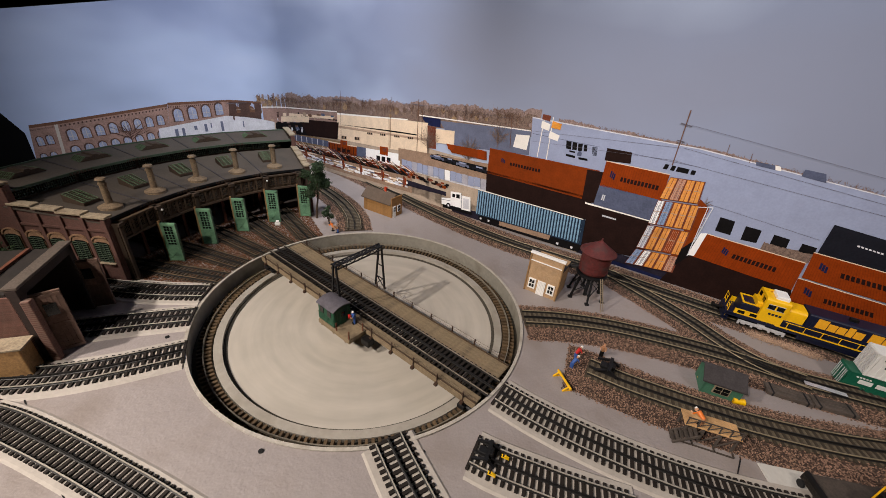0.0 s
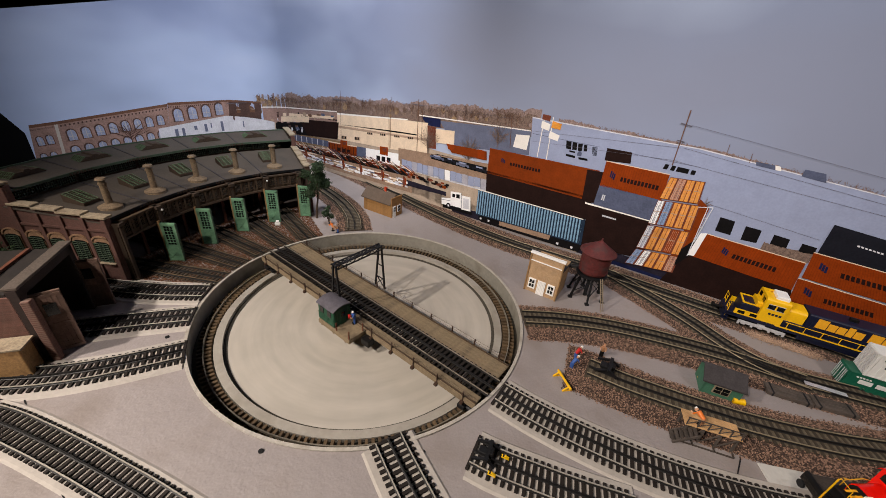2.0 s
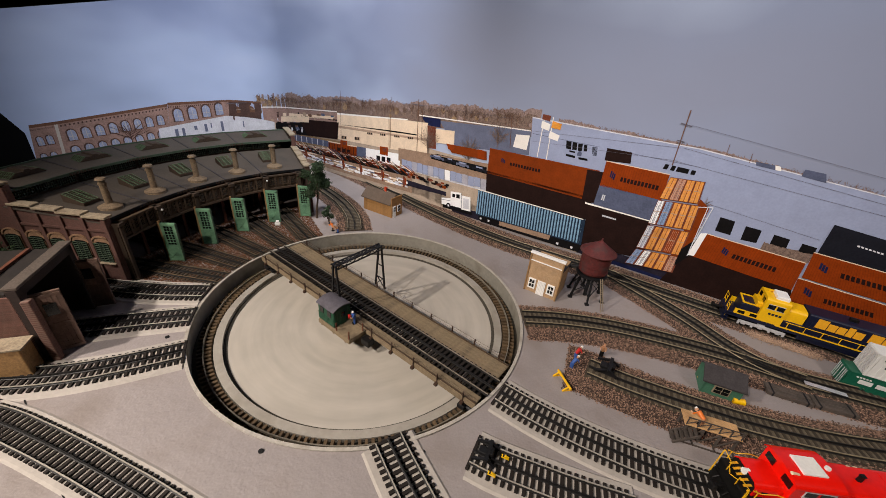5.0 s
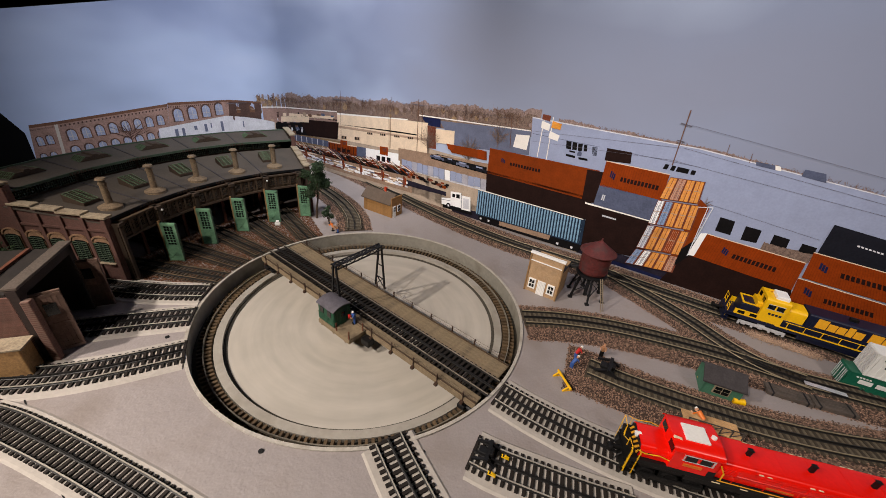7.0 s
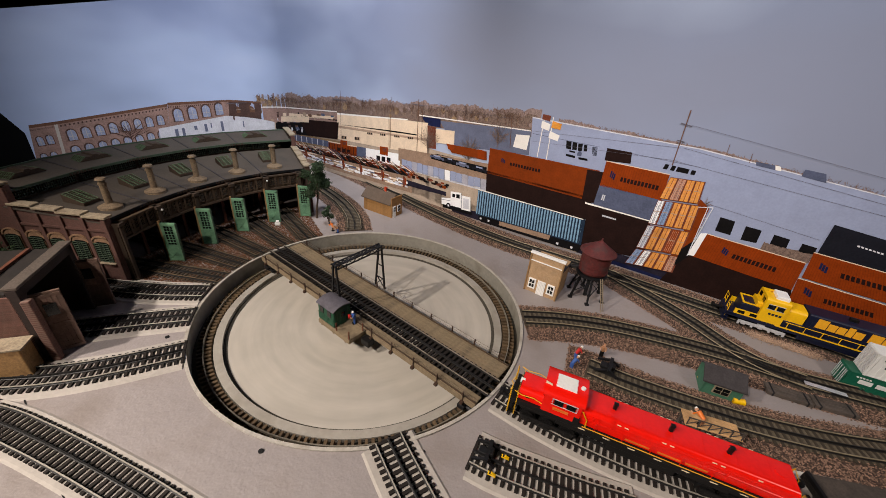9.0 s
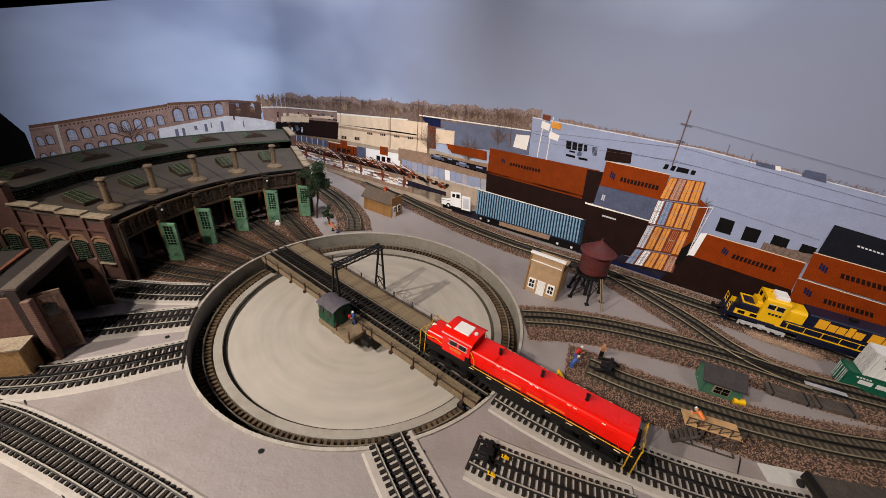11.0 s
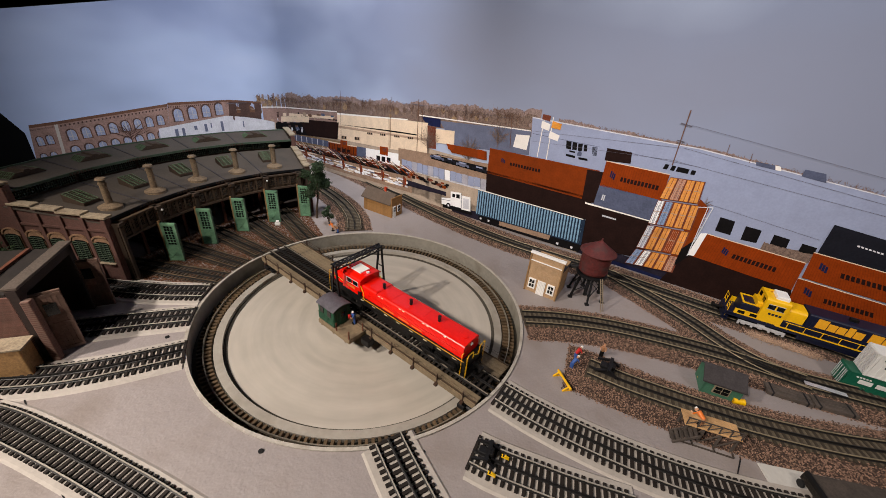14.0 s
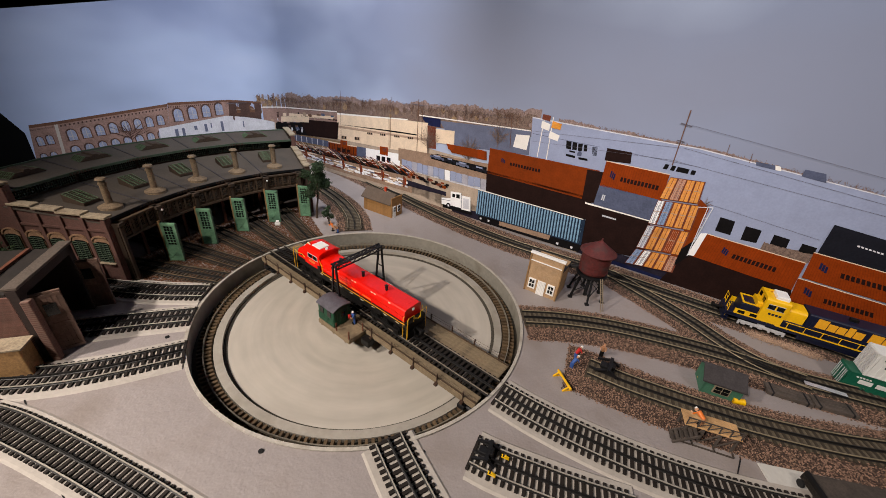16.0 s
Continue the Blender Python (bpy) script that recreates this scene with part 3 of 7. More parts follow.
    p.quad("cream", (-0.0552, 0.2306), (0.008, 0.2355), (0.0107, 0.196), (-0.0519, 0.1933), 3)
    for i in range(46):
        q = [(-0.8103, 0.1707), (-0.4392, 0.2093), (-0.4452, 0.1288), (-0.7672, 0.092)]
        u, v = random.random() * 0.93, random.random() * 0.85
        p.inside(random.choice(("shadow", "brown", "cream_shade", "pale", "slate_blue", "brick_shade", "parapet")), q, u, v, u + random.uniform(0.01, 0.06), v + random.uniform(0.05, 0.15), 2 + i % 2)
    for q in ([(-0.3148, 0.1749), (-0.2907, 0.1774), (-0.2908, 0.1704), (-0.3149, 0.1678)], [(-0.2602, 0.1812), (-0.2372, 0.1836), (-0.2371, 0.1767), (-0.2602, 0.1742)], [(-0.2035, 0.1863), (-0.1816, 0.1886), (-0.1814, 0.1819), (-0.2034, 0.1795)], [(-0.1516, 0.1908), (-0.1307, 0.1931), (-0.1303, 0.1865), (-0.1513, 0.1842)], [(-0.4306, 0.1430), (-0.4067, 0.1455), (-0.4074, 0.1341), (-0.4314, 0.1315)], [(-0.3703, 0.1504), (-0.3474, 0.1528), (-0.3478, 0.1417), (-0.3708, 0.1392)]):
        p.quad("cream_shade", *q, 4)
        for k in range(3):
            p.inside("shadow", q, k / 3 + 0.04, 0.1, k / 3 + 0.26, 0.9, 5)
    p.quad("shadow", (-0.4414, 0.1782), (-0.1994, 0.1989), (-0.1188, 0.2034), (-0.1187, 0.2002), 5)
    p.quad("brown", (-0.6427, 0.1622), (-0.4410, 0.1837), (-0.4507, 0.1260), (-0.6046, 0.1111), 4)
    p.quad("cream", (-0.7384, 0.1569), (-0.5864, 0.1789), (-0.5920, 0.1587), (-0.7422, 0.1380), 5)
    for x0, x1 in (((-0.1629, 0.1548), (-0.1604, 0.1450)), ((-0.1624, 0.1411), (-0.1599, 0.1329))):
        p.line("cream_shade", x0, x1, 0.002, 5)
    for i in range(10):
        u = 0.05 + i * 0.09
        p.inside("pale", [(-0.7623, 0.1259), (-0.4532, 0.165), (-0.4556, 0.1345), (-0.7666, 0.0963)], u, random.uniform(0, 0.4), u + 0.03, random.uniform(0.5, 1), 2)
    p.done()
    p = Print("printed_blue_warehouse", "printed grey-blue warehouse with white roof trim", 5)
    p.quad("blue_wall", (-0.044, 0.2539), (0.2221, 0.2735), (0.2284, 0.2151), (0.0125, 0.1964))
    p.quad("navy", (-0.108, 0.2559), (-0.0407, 0.259), (-0.0385, 0.2366), (-0.0828, 0.2352))
    p.quad("trim", (-0.1142, 0.2596), (0.2219, 0.2748), (0.2224, 0.2722), (-0.1141, 0.2565), 1)
    p.quad("trim", (0.1862, 0.2588), (0.2215, 0.2625), (0.2201, 0.2262), (0.183, 0.2272), 2)
    p.done()
    p = Print("printed_large_warehouse", "printed long pale blue warehouse with dock doors", 8)
    p.quad("pale_blue", (0.2198, 0.3049), (0.5737, 0.3007), (0.6517, 0.0886), (0.2416, 0.1367))
    p.quad("pale_blue", (0.5737, 0.3007), (0.8918, 0.2744), (0.9856, 0.0875), (0.6517, 0.0886))
    p.quad("pale", (0.2196, 0.3061), (0.5733, 0.3018), (0.5741, 0.2997), (0.2201, 0.3036), 1)
    p.quad("pale", (0.5733, 0.3018), (0.8914, 0.2753), (0.8923, 0.2735), (0.5741, 0.2997), 1)
    p.quad("blue_wall", (0.2275, 0.2691), (0.5862, 0.2668), (0.5866, 0.2658), (0.2277, 0.2678), 1)
    for q in ([(0.6543, 0.1781), (0.6805, 0.1763), (0.6834, 0.1464), (0.6559, 0.1476)], [(0.7001, 0.1725), (0.7267, 0.1713), (0.7286, 0.144), (0.7025, 0.1426)],
              [(0.7473, 0.1696), (0.773, 0.1674), (0.7748, 0.1468), (0.7489, 0.1462)], [(0.7926, 0.1657), (0.8151, 0.1641), (0.8169, 0.1451), (0.7929, 0.1434)]):
        p.quad("shadow", *q, 2)
    p.quad("brown", (0.4037, 0.2688), (0.4556, 0.2694), (0.4596, 0.2454), (0.4055, 0.241), 2)
    p.quad("pale_blue", (0.367, 0.2665), (0.4037, 0.2688), (0.4055, 0.241), (0.3676, 0.2407), 3)
    # sign lettering as plain bars
    for q in ([(0.3118, 0.2675), (0.3239, 0.2672), (0.3270, 0.2494), (0.3149, 0.2496)], [(0.3264, 0.2677), (0.3371, 0.2671), (0.3400, 0.2507), (0.3296, 0.2499)], [(0.3399, 0.2664), (0.3501, 0.2671), (0.3519, 0.2505), (0.3428, 0.2500)], [(0.3529, 0.2663), (0.3605, 0.2665), (0.3629, 0.2528), (0.3556, 0.2513)], [(0.3724, 0.2651), (0.3834, 0.2660), (0.3861, 0.2473), (0.3762, 0.2465)]):
        p.quad("shadow", *q, 3)
    p.arch("slate_blue", 0.3483, 0.2392, 0.010, 0.006, 5)
    for q in ([(0.3177, 0.2381), (0.3395, 0.2374), (0.3408, 0.2323), (0.3190, 0.2330)], [(0.3477, 0.2364), (0.3685, 0.2369), (0.3698, 0.2319), (0.3490, 0.2314)], [(0.3235, 0.2474), (0.3369, 0.2475), (0.3378, 0.2437), (0.3245, 0.2436)]):
        p.quad("shadow", *q, 3)
    sign = [(0.5244, 0.2599), (0.5834, 0.258), (0.5833, 0.2473), (0.5222, 0.2473)]
    for u in (0.0, 0.22, 0.4, 0.52, 0.64, 0.84):
        p.inside("shadow", sign, u, 0.0, u + 0.13, 0.85, 3)
    p.ragged("tree", (0.739, 0.1503), (0.816, 0.151), 0.02, 0.004, 0.003, 4)
    p.done()
    p = Print("printed_rooftop_huts", "printed grey huts on the far skyline", 11)
    p.quad("slate_blue", (0.6665, 0.2962), (0.6962, 0.2953), (0.6995, 0.2875), (0.6693, 0.2892))
    p.quad("slate_blue", (0.7388, 0.2978), (0.7684, 0.2965), (0.7751, 0.2816), (0.7387, 0.2851))
    p.quad("trim", (0.6962, 0.2953), (0.7047, 0.2951), (0.708, 0.2874), (0.6995, 0.2875))
    p.done()
    # poles, wires and flags
    p = Print("printed_utility_pole", "printed leaning utility poles with wires", 12)
    for a, b, w in (((0.5326, 0.3682), (0.5371, 0.2604), 0.0028), ((-0.4259, 0.2855), (-0.4348, 0.0844), 0.0022), ((-0.2168, 0.2929), (-0.2184, 0.1436), 0.0022), ((-0.1169, 0.3016), (-0.1152, 0.1423), 0.003),
                    ((-0.1012, 0.2993), (-0.1014, 0.187), 0.0018), ((0.1663, 0.307), (0.176, 0.2229), 0.002), ((-0.888, 0.2004), (-0.8982, 0.1523), 0.0022), ((0.6161, 0.319), (0.6179, 0.2977), 0.0012), ((0.656, 0.309), (0.6576, 0.292), 0.0012)):
        p.line("parapet", a, b, w * 0.7)
    for a, b in (((0.524, 0.3423), (0.5449, 0.3394)), ((0.5283, 0.3098), (0.5431, 0.3082)), ((-0.9271, 0.1942), (-0.8592, 0.1965)), ((-0.4618, 0.2536), (-0.4, 0.2585)), ((-0.1398, 0.2849), (-0.0963, 0.2851))):
        p.line("wire", a, b, 0.002)
    for a, b in (((0.5442, 0.3414), (0.8641, 0.3032)), ((0.545, 0.2972), (0.8845, 0.2621)), ((0.5393, 0.2692), (0.8934, 0.2442)), ((0.5728, 0.2039), (0.8115, 0.1797)), ((0.2263, 0.2742), (0.5402, 0.2962)), ((0.2313, 0.2507), (0.5442, 0.2703)),
                 ((-0.7737, 0.1992), (-0.4356, 0.2571)), ((-0.4356, 0.2571), (-0.116, 0.2868)), ((-0.116, 0.2868), (0.1658, 0.2936))):
        p.line("wire", a, b, 0.0005)
    p.done()
    p = Print("printed_flag", "printed flags on white poles", 14)
    p.line("trim", (0.2491, 0.3133), (0.2507, 0.2156), 0.002)
    p.line("trim", (0.2698, 0.3128), (0.2748, 0.2124), 0.002)
    p.quad("red_brown", (0.2442, 0.3164), (0.2637, 0.3156), (0.2639, 0.3029), (0.244, 0.3048), 1)
    p.quad("trim", (0.2448, 0.3011), (0.2666, 0.297), (0.2661, 0.2813), (0.2455, 0.2855), 1)
    p.quad("yellow", (0.2702, 0.3052), (0.2928, 0.3013), (0.2919, 0.2884), (0.2697, 0.2897), 1)
    p.quad("trim", (0.2688, 0.2818), (0.2936, 0.2758), (0.2914, 0.2622), (0.2683, 0.2658), 1)
    p.done()
    # flat cars, orange frames and parked cars in the yard
    p = Print("printed_freight_cars", "printed white and orange freight cars", 8)
    p.quad("white", (-0.3209, 0.123), (-0.1775, 0.1326), (-0.1785, 0.0948), (-0.3218, 0.0852))
    p.quad("slate_blue", (-0.3639, 0.12), (-0.3209, 0.123), (-0.3217, 0.0891), (-0.3653, 0.0874))
    p.quad("orange_dark", (-0.5022, 0.1103), (-0.3614, 0.1186), (-0.3628, 0.086), (-0.4968, 0.0776))
    p.quad("cream", (-0.5049, 0.1117), (-0.3614, 0.1205), (-0.3615, 0.1167), (-0.5024, 0.1083), 1)
    for q, dark_pane in (([(-0.4372, 0.1265), (-0.4051, 0.1289), (-0.4064, 0.1058), (-0.4389, 0.1031)], 1), ([(-0.2602, 0.1406), (-0.2276, 0.1435), (-0.2272, 0.1168), (-0.2601, 0.1152)], 1)):
        p.quad("orange", *q, 2)
        p.inside("red_brown", q, 0.35, 0.15, 0.85, 0.6, 3)
    for ink, bars in (("shadow", [(-0.2746, 0.1085), (-0.2109, 0.113), (-0.2106, 0.0967), (-0.2746, 0.0918)]), ("brown", [(-0.4529, 0.0984), (-0.3882, 0.1018), (-0.3888, 0.0901), (-0.4539, 0.0864)])):
        for u in (0.0, 0.34, 0.68):
            p.inside(ink, bars, u, 0, u + 0.24, 1, 4)
    for i in range(10):
        p.inside("brown", [(-0.4939, 0.1079), (-0.3641, 0.1162), (-0.3653, 0.0874), (-0.4939, 0.0782)], i / 10, 0.05, i / 10 + 0.02, 0.95, 1)
    # flat cars under the frames, then the leaning frames themselves
    flats = [(-0.7495, 0.0513), (-0.1455, 0.0586), (-0.1441, 0.0289), (-0.7411, 0.0218)]
    p.quad("dirt", (-0.7708, 0.066), (-0.1296, 0.0953), (-0.1255, 0.0186), (-0.7555, 0.0087), 1)
    for i in range(110):
        u, v = (i + random.random()) / 111, random.uniform(0.0, 0.85)
        p.inside(random.choice(("white", "pale", "cream", "white", "slate_blue", "red_brown")), flats, u, v, min(1, u + random.uniform(0.02, 0.08)), v + random.uniform(0.08, 0.24), 3 + i % 3)
    for u in (0.2, 0.36, 0.52, 0.66, 0.82, 0.97):
        p.inside("red_brown", flats, u, -0.25, u + 0.012, 0.95, 6)
        p.inside("orange", flats, u + 0.012, -0.1, u + 0.02, 0.6, 6)
    frames = [(-0.7333, 0.0752), (-0.1411, 0.1051), (-0.1389, 0.0602), (-0.7311, 0.0366)]
    a, b, c, d = (Vector(v) for v in frames)

    def spot_at(u, v):
        return a.lerp(b, u).lerp(d.lerp(c, u), v)
    p.quad("shadow", spot_at(0, 0.35), spot_at(1, 0.3), spot_at(1, 0.8), spot_at(0, 0.75), 2)
    for i in range(130):
        u = (i + random.random()) / 131
        v = random.uniform(-0.05, 0.35)
        ink = random.choice(("orange", "shadow", "slate_blue", "shadow", "cream", "orange_dark", "brown", "orange"))
        p.line(ink, spot_at(u, v), spot_at(u + random.uniform(0.03, 0.075), v + random.uniform(0.3, 0.5)), random.uniform(0.0012, 0.003), 6 + i % 4)
        if i % 4 == 0:
            p.line("white", spot_at(u, v + 0.2), spot_at(u + 0.02, v + 0.18), 0.0012, 11)
    # trailers on the road beyond them
    trailers = [(-0.1468, 0.0858), (0.0061, 0.0825), (0.0083, 0.062), (-0.1455, 0.0586)]
    p.quad("yard", (-0.1499, 0.0575), (-0.001, 0.0559), (0.0003, 0.0437), (-0.1491, 0.039), 3)
    for i in range(26):
        u, v = i / 27, random.uniform(0, 0.5)
        p.inside(random.choice(("brown", "shadow", "red_brown", "shadow", "orange_dark")), trailers, u, v, u + 0.08, v + random.uniform(0.15, 0.45), 5 + i % 3)
    p.done()
    p = Print("printed_fence", "printed grey-blue yard fence with a white panel", 14)
    fence = [(-0.1704, 0.12), (0.1246, 0.1259), (0.1294, 0.0959), (-0.1692, 0.0879)]
    p.quad("dirt", (-0.1848, 0.1504), (0.1245, 0.1701), (0.1323, 0.1213), (-0.1836, 0.1118))
    for i in range(15):
        p.inside("white" if i == 8 else ("pale_blue", "pale_blue", "fence_grey")[i % 3], fence, i / 15 + 0.002, random.uniform(0, 0.06), (i + 1) / 15 - 0.004, random.uniform(0.85, 1), 1)
        p.inside("blue_wall", fence, i / 15 - 0.003, 0, i / 15 + 0.001, 1, 2)
    p.done()
    p = Print("printed_parked_cars", "printed parked cars before orange containers", 17)
    p.quad("orange_dark", (-0.0157, 0.1971), (0.1127, 0.2012), (0.1165, 0.1776), (0.0055, 0.1759))
    p.quad("orange", (0.0853, 0.2017), (0.1059, 0.2013), (0.1094, 0.1791), (0.0885, 0.1793), 1)
    p.quad("orange", (-0.0118, 0.1963), (0.0143, 0.1967), (0.0121, 0.1837), (-0.0066, 0.183), 1)
    p.quad("shadow", (-0.0626, 0.1568), (0.1193, 0.1596), (0.1222, 0.1413), (-0.0616, 0.1436), 1)
    for k, q in enumerate(([(-0.0667, 0.1576), (-0.0174, 0.1581), (-0.0161, 0.1452), (-0.0658, 0.1461)], [(-0.0155, 0.1585), (0.0187, 0.1594), (0.0203, 0.1451), (-0.0142, 0.1456)], [(0.0227, 0.157), (0.065, 0.1568), (0.0669, 0.1427), (0.0244, 0.1427)], [(0.074, 0.1572), (0.1198, 0.1566), (0.1222, 0.1413), (0.0761, 0.1416)])):
        p.inside(("slate_blue", "charcoal", "blue_wall", "charcoal")[k], q, 0.0, 0.35, 1, 0.85, 2)
        p.inside(("slate_blue", "charcoal", "blue_wall", "charcoal")[k], q, 0.2, 0.0, 0.8, 0.4, 2)
        p.inside("pale_blue", q, 0.28, 0.06, 0.72, 0.32, 3)
        for u in (0.12, 0.7):
            p.inside("black", q, u, 0.68, u + 0.16, 1.0, 4)
    p.done()
    # stacked containers; brand names as bars
    p = Print("printed_container_stack", "printed stacks of orange, brown and blue shipping containers", 16)

    def container(ink, q, lift, ribs=0, bars=None, bar_ink="shadow", logo=None):
        p.quad(ink, *q, lift)
        p.inside("cream" if ink == "orange" else ink, q, 0, 0, 1, 0.03, lift + 1)
        for i in range(ribs):
            p.inside("rib_shade" if ink == "orange" else ink, q, (i + 0.3) / ribs, 0.06, (i + 0.5) / ribs, 0.97, lift + 1)
        if logo:
            u0, v0, u1, v1 = logo
            for k in range(3):
                w = (u1 - u0) / 3
                p.inside("navy", q, u0 + w * k, v0 + (v1 - v0) * 0.12 * k, u0 + w * (k + 0.8), v1 - (v1 - v0) * 0.12 * (2 - k), lift + 2)
        if bars:
            u0, v0, u1, v1, n = bars
            for i in range(n):
                a = u0 + (u1 - u0) * i / n
                p.inside(bar_ink, q, a, v0 + (v1 - v0) * 0.38, a + (u1 - u0) / n * 0.7, v1 - (v1 - v0) * 0.15, lift + 2)
    container("brown", [(0.1207, 0.1505), (0.4027, 0.1502), (0.4292, 0.0123), (0.1375, -0.0023)], 0, 40)
    container("orange_dark", [(0.1211, 0.2119), (0.4024, 0.2166), (0.4024, 0.1414), (0.1234, 0.1448)], 1, 0, (0.22, 0.28, 0.52, 0.52, 11), "brown", (0.13, 0.28, 0.17, 0.46))
    p.quad("brown", (0.375, 0.2129), (0.4203, 0.2156), (0.4162, 0.1396), (0.3816, 0.1385), 3)
    container("brown", [(0.3906, 0.1351), (0.5383, 0.1309), (0.5515, 0.0382), (0.4005, 0.0232)], 4, 18, (0.30, 0.13, 0.52, 0.21, 7), "pale")
    container("slate_blue", [(0.411, 0.1862), (0.5415, 0.1835), (0.5434, 0.1297), (0.4096, 0.1347)], 5, 0, (0.1, 0.2, 0.16, 0.75, 2), "pale")
    container("orange", [(0.4101, 0.2421), (0.5394, 0.2415), (0.5415, 0.1835), (0.4117, 0.1836)], 6, 26, (0.3, 0.35, 0.92, 0.72, 11), "brown", (0.12, 0.34, 0.21, 0.66))
    p.quad("trim", (0.3903, 0.1365), (0.5375, 0.1335), (0.5383, 0.1309), (0.3914, 0.1324), 8)
    rows = ([(0.5422, 0.2361), (0.6047, 0.2407), (0.6088, 0.1938), (0.5371, 0.1863)], [(0.5358, 0.1833), (0.6138, 0.1914), (0.6167, 0.1345), (0.5341, 0.1254)], [(0.5350, 0.1228), (0.6166, 0.1317), (0.6167, 0.0724), (0.5289, 0.0620)], [(0.5298, 0.0593), (0.6166, 0.0694), (0.6174, 0.0276), (0.5179, 0.0156)])
    inks = (("yellow", "tan_end", "yellow", "yellow"), ("white", "blue_end", "yellow", "yellow", "yellow"), ("pale", "yellow", "yellow", "orange", "yellow"), ("blue_end", "white", "yellow", "yellow", "tan_end"))
    p.quad("orange_dark", (0.6089, 0.2051), (0.6300, 0.1900), (0.6300, 0.0795), (0.5976, 0.0379), 6)
    for q, colours in zip(rows, inks):
        n = len(colours)
        p.quad("red_brown", *q, 7)
        for c, ink in enumerate(colours):
            u = c / n
            p.inside(ink, q, u + 0.012, 0.03, u + 1 / n - 0.035, 0.97, 8)
            for k in range(4):
                p.inside("tan_end" if ink in ("yellow", "orange") else "slate_blue", q, u + (0.15 + k * 0.2) / n, 0.06, u + (0.19 + k * 0.2) / n, 0.94, 9)
            p.inside("orange_dark" if ink in ("yellow", "orange", "tan_end") else "slate_blue", q, u + 0.44 / n, 0.03, u + 0.49 / n, 0.97, 10)
            p.inside("cream_shade", q, u + 0.1 / n, 0.44, u + 0.8 / n, 0.47, 10)
    for a, b in (((0.6352, 0.1939), (0.6303, 0.1117)), ((0.6271, 0.1940), (0.6295, 0.0773)), ((0.6109, 0.1880), (0.6352, 0.1939)), ((0.6283, 0.1688), (0.6343, 0.1694)), ((0.6283, 0.1464), (0.6343, 0.1471))):
        p.line("pale", a, b, 0.0016, 11)
    p.quad("shadow", (0.6344, 0.1241), (0.6346, 0.082), (0.614, 0.0445), (0.6134, 0.0885), 8)
    container("brown", [(0.6259, 0.0816), (0.8147, 0.0747), (0.8509, -0.027), (0.5894, -0.0327)], 6)
    container("orange", [(0.6439, 0.1382), (0.8125, 0.132), (0.8166, 0.07), (0.6374, 0.0802)], 8, 36, (0.36, 0.3, 0.8, 0.66, 11), "brown", (0.24, 0.3, 0.31, 0.58))
    p.quad("white", (0.6346, 0.1351), (0.6458, 0.1388), (0.6413, 0.0817), (0.6287, 0.0798), 10)
    container("charcoal", [(0.8168, 0.2141), (0.9126, 0.2055), (0.945, 0.1402), (0.8186, 0.1544)], 8, 0, (0.4, 0.33, 0.75, 0.43, 7), "pale")
    container("orange", [(0.8137, 0.1563), (0.9391, 0.152), (0.9664, 0.097), (0.8192, 0.101)], 10, 36, (0.36, 0.3, 0.95, 0.68, 11), "brown", (0.12, 0.3, 0.22, 0.6))
    container("orange", [(0.8148, 0.0991), (0.9679, 0.0939), (0.9923, 0.0448), (0.8222, 0.0402)], 12, 36, (0.3, 0.3, 0.75, 0.68, 11), "brown", (0.1, 0.25, 0.18, 0.55))
    p.done()
    # road tractor with its blue box trailer
    p = Print("printed_truck", "printed white road tractor with a ribbed blue trailer", 30)
    box_q = [(0.1045, 0.0944), (0.4029, 0.0940), (0.4100, 0.0251), (0.1067, 0.0170)]
    p.quad("teal_shade", *box_q)
    for i in range(40):
        p.inside("teal", box_q, (i + 0.1) / 40, 0.05, (i + 0.6) / 40, 0.95, 1)
    p.inside("trim", box_q, 0, 0, 1, 0.035, 2)
    p.inside("teal_shade", box_q, 0.978, 0, 1, 1, 2)
    p.quad("shadow", (0.1194, 0.0191), (0.4100, 0.0251), (0.4082, 0.0045), (0.1261, -0.0005))
    p.quad("dirt", (0.1826, 0.0193), (0.3297, 0.0250), (0.3283, 0.0110), (0.1830, 0.0071), 1)
    p.quad("white", (0.016, 0.064), (0.0524, 0.0685), (0.0582, 0.0222), (0.0209, 0.0204), 1)
    p.quad("white", (0.0514, 0.0612), (0.0833, 0.0631), (0.0892, 0.0206), (0.0568, 0.0181), 1)
    p.line("slate_blue", (0.0526, 0.0668), (0.0582, 0.0222), 0.0009, 4)
    p.line("slate_blue", (-0.0127, 0.031), (0.0193, 0.0345), 0.0009, 4)
    p.quad("white", (-0.0132, 0.0363), (0.0203, 0.0438), (0.023, 0.0192), (-0.0113, 0.0166), 1)
    p.quad("shadow", (0.0225, 0.0587), (0.0322, 0.0595), (0.0334, 0.0492), (0.0237, 0.0483), 2)
    p.quad("shadow", (0.036, 0.0606), (0.0475, 0.0619), (0.0489, 0.05), (0.0374, 0.0486), 2)
    p.quad("shadow", (-0.0073, 0.0178), (0.0928, 0.0217), (0.0943, 0.0113), (-0.0062, 0.0069))
    p.quad("pale", (0.0599, 0.0548), (0.0786, 0.0565), (0.0828, 0.0259), (0.0638, 0.0238), 2)
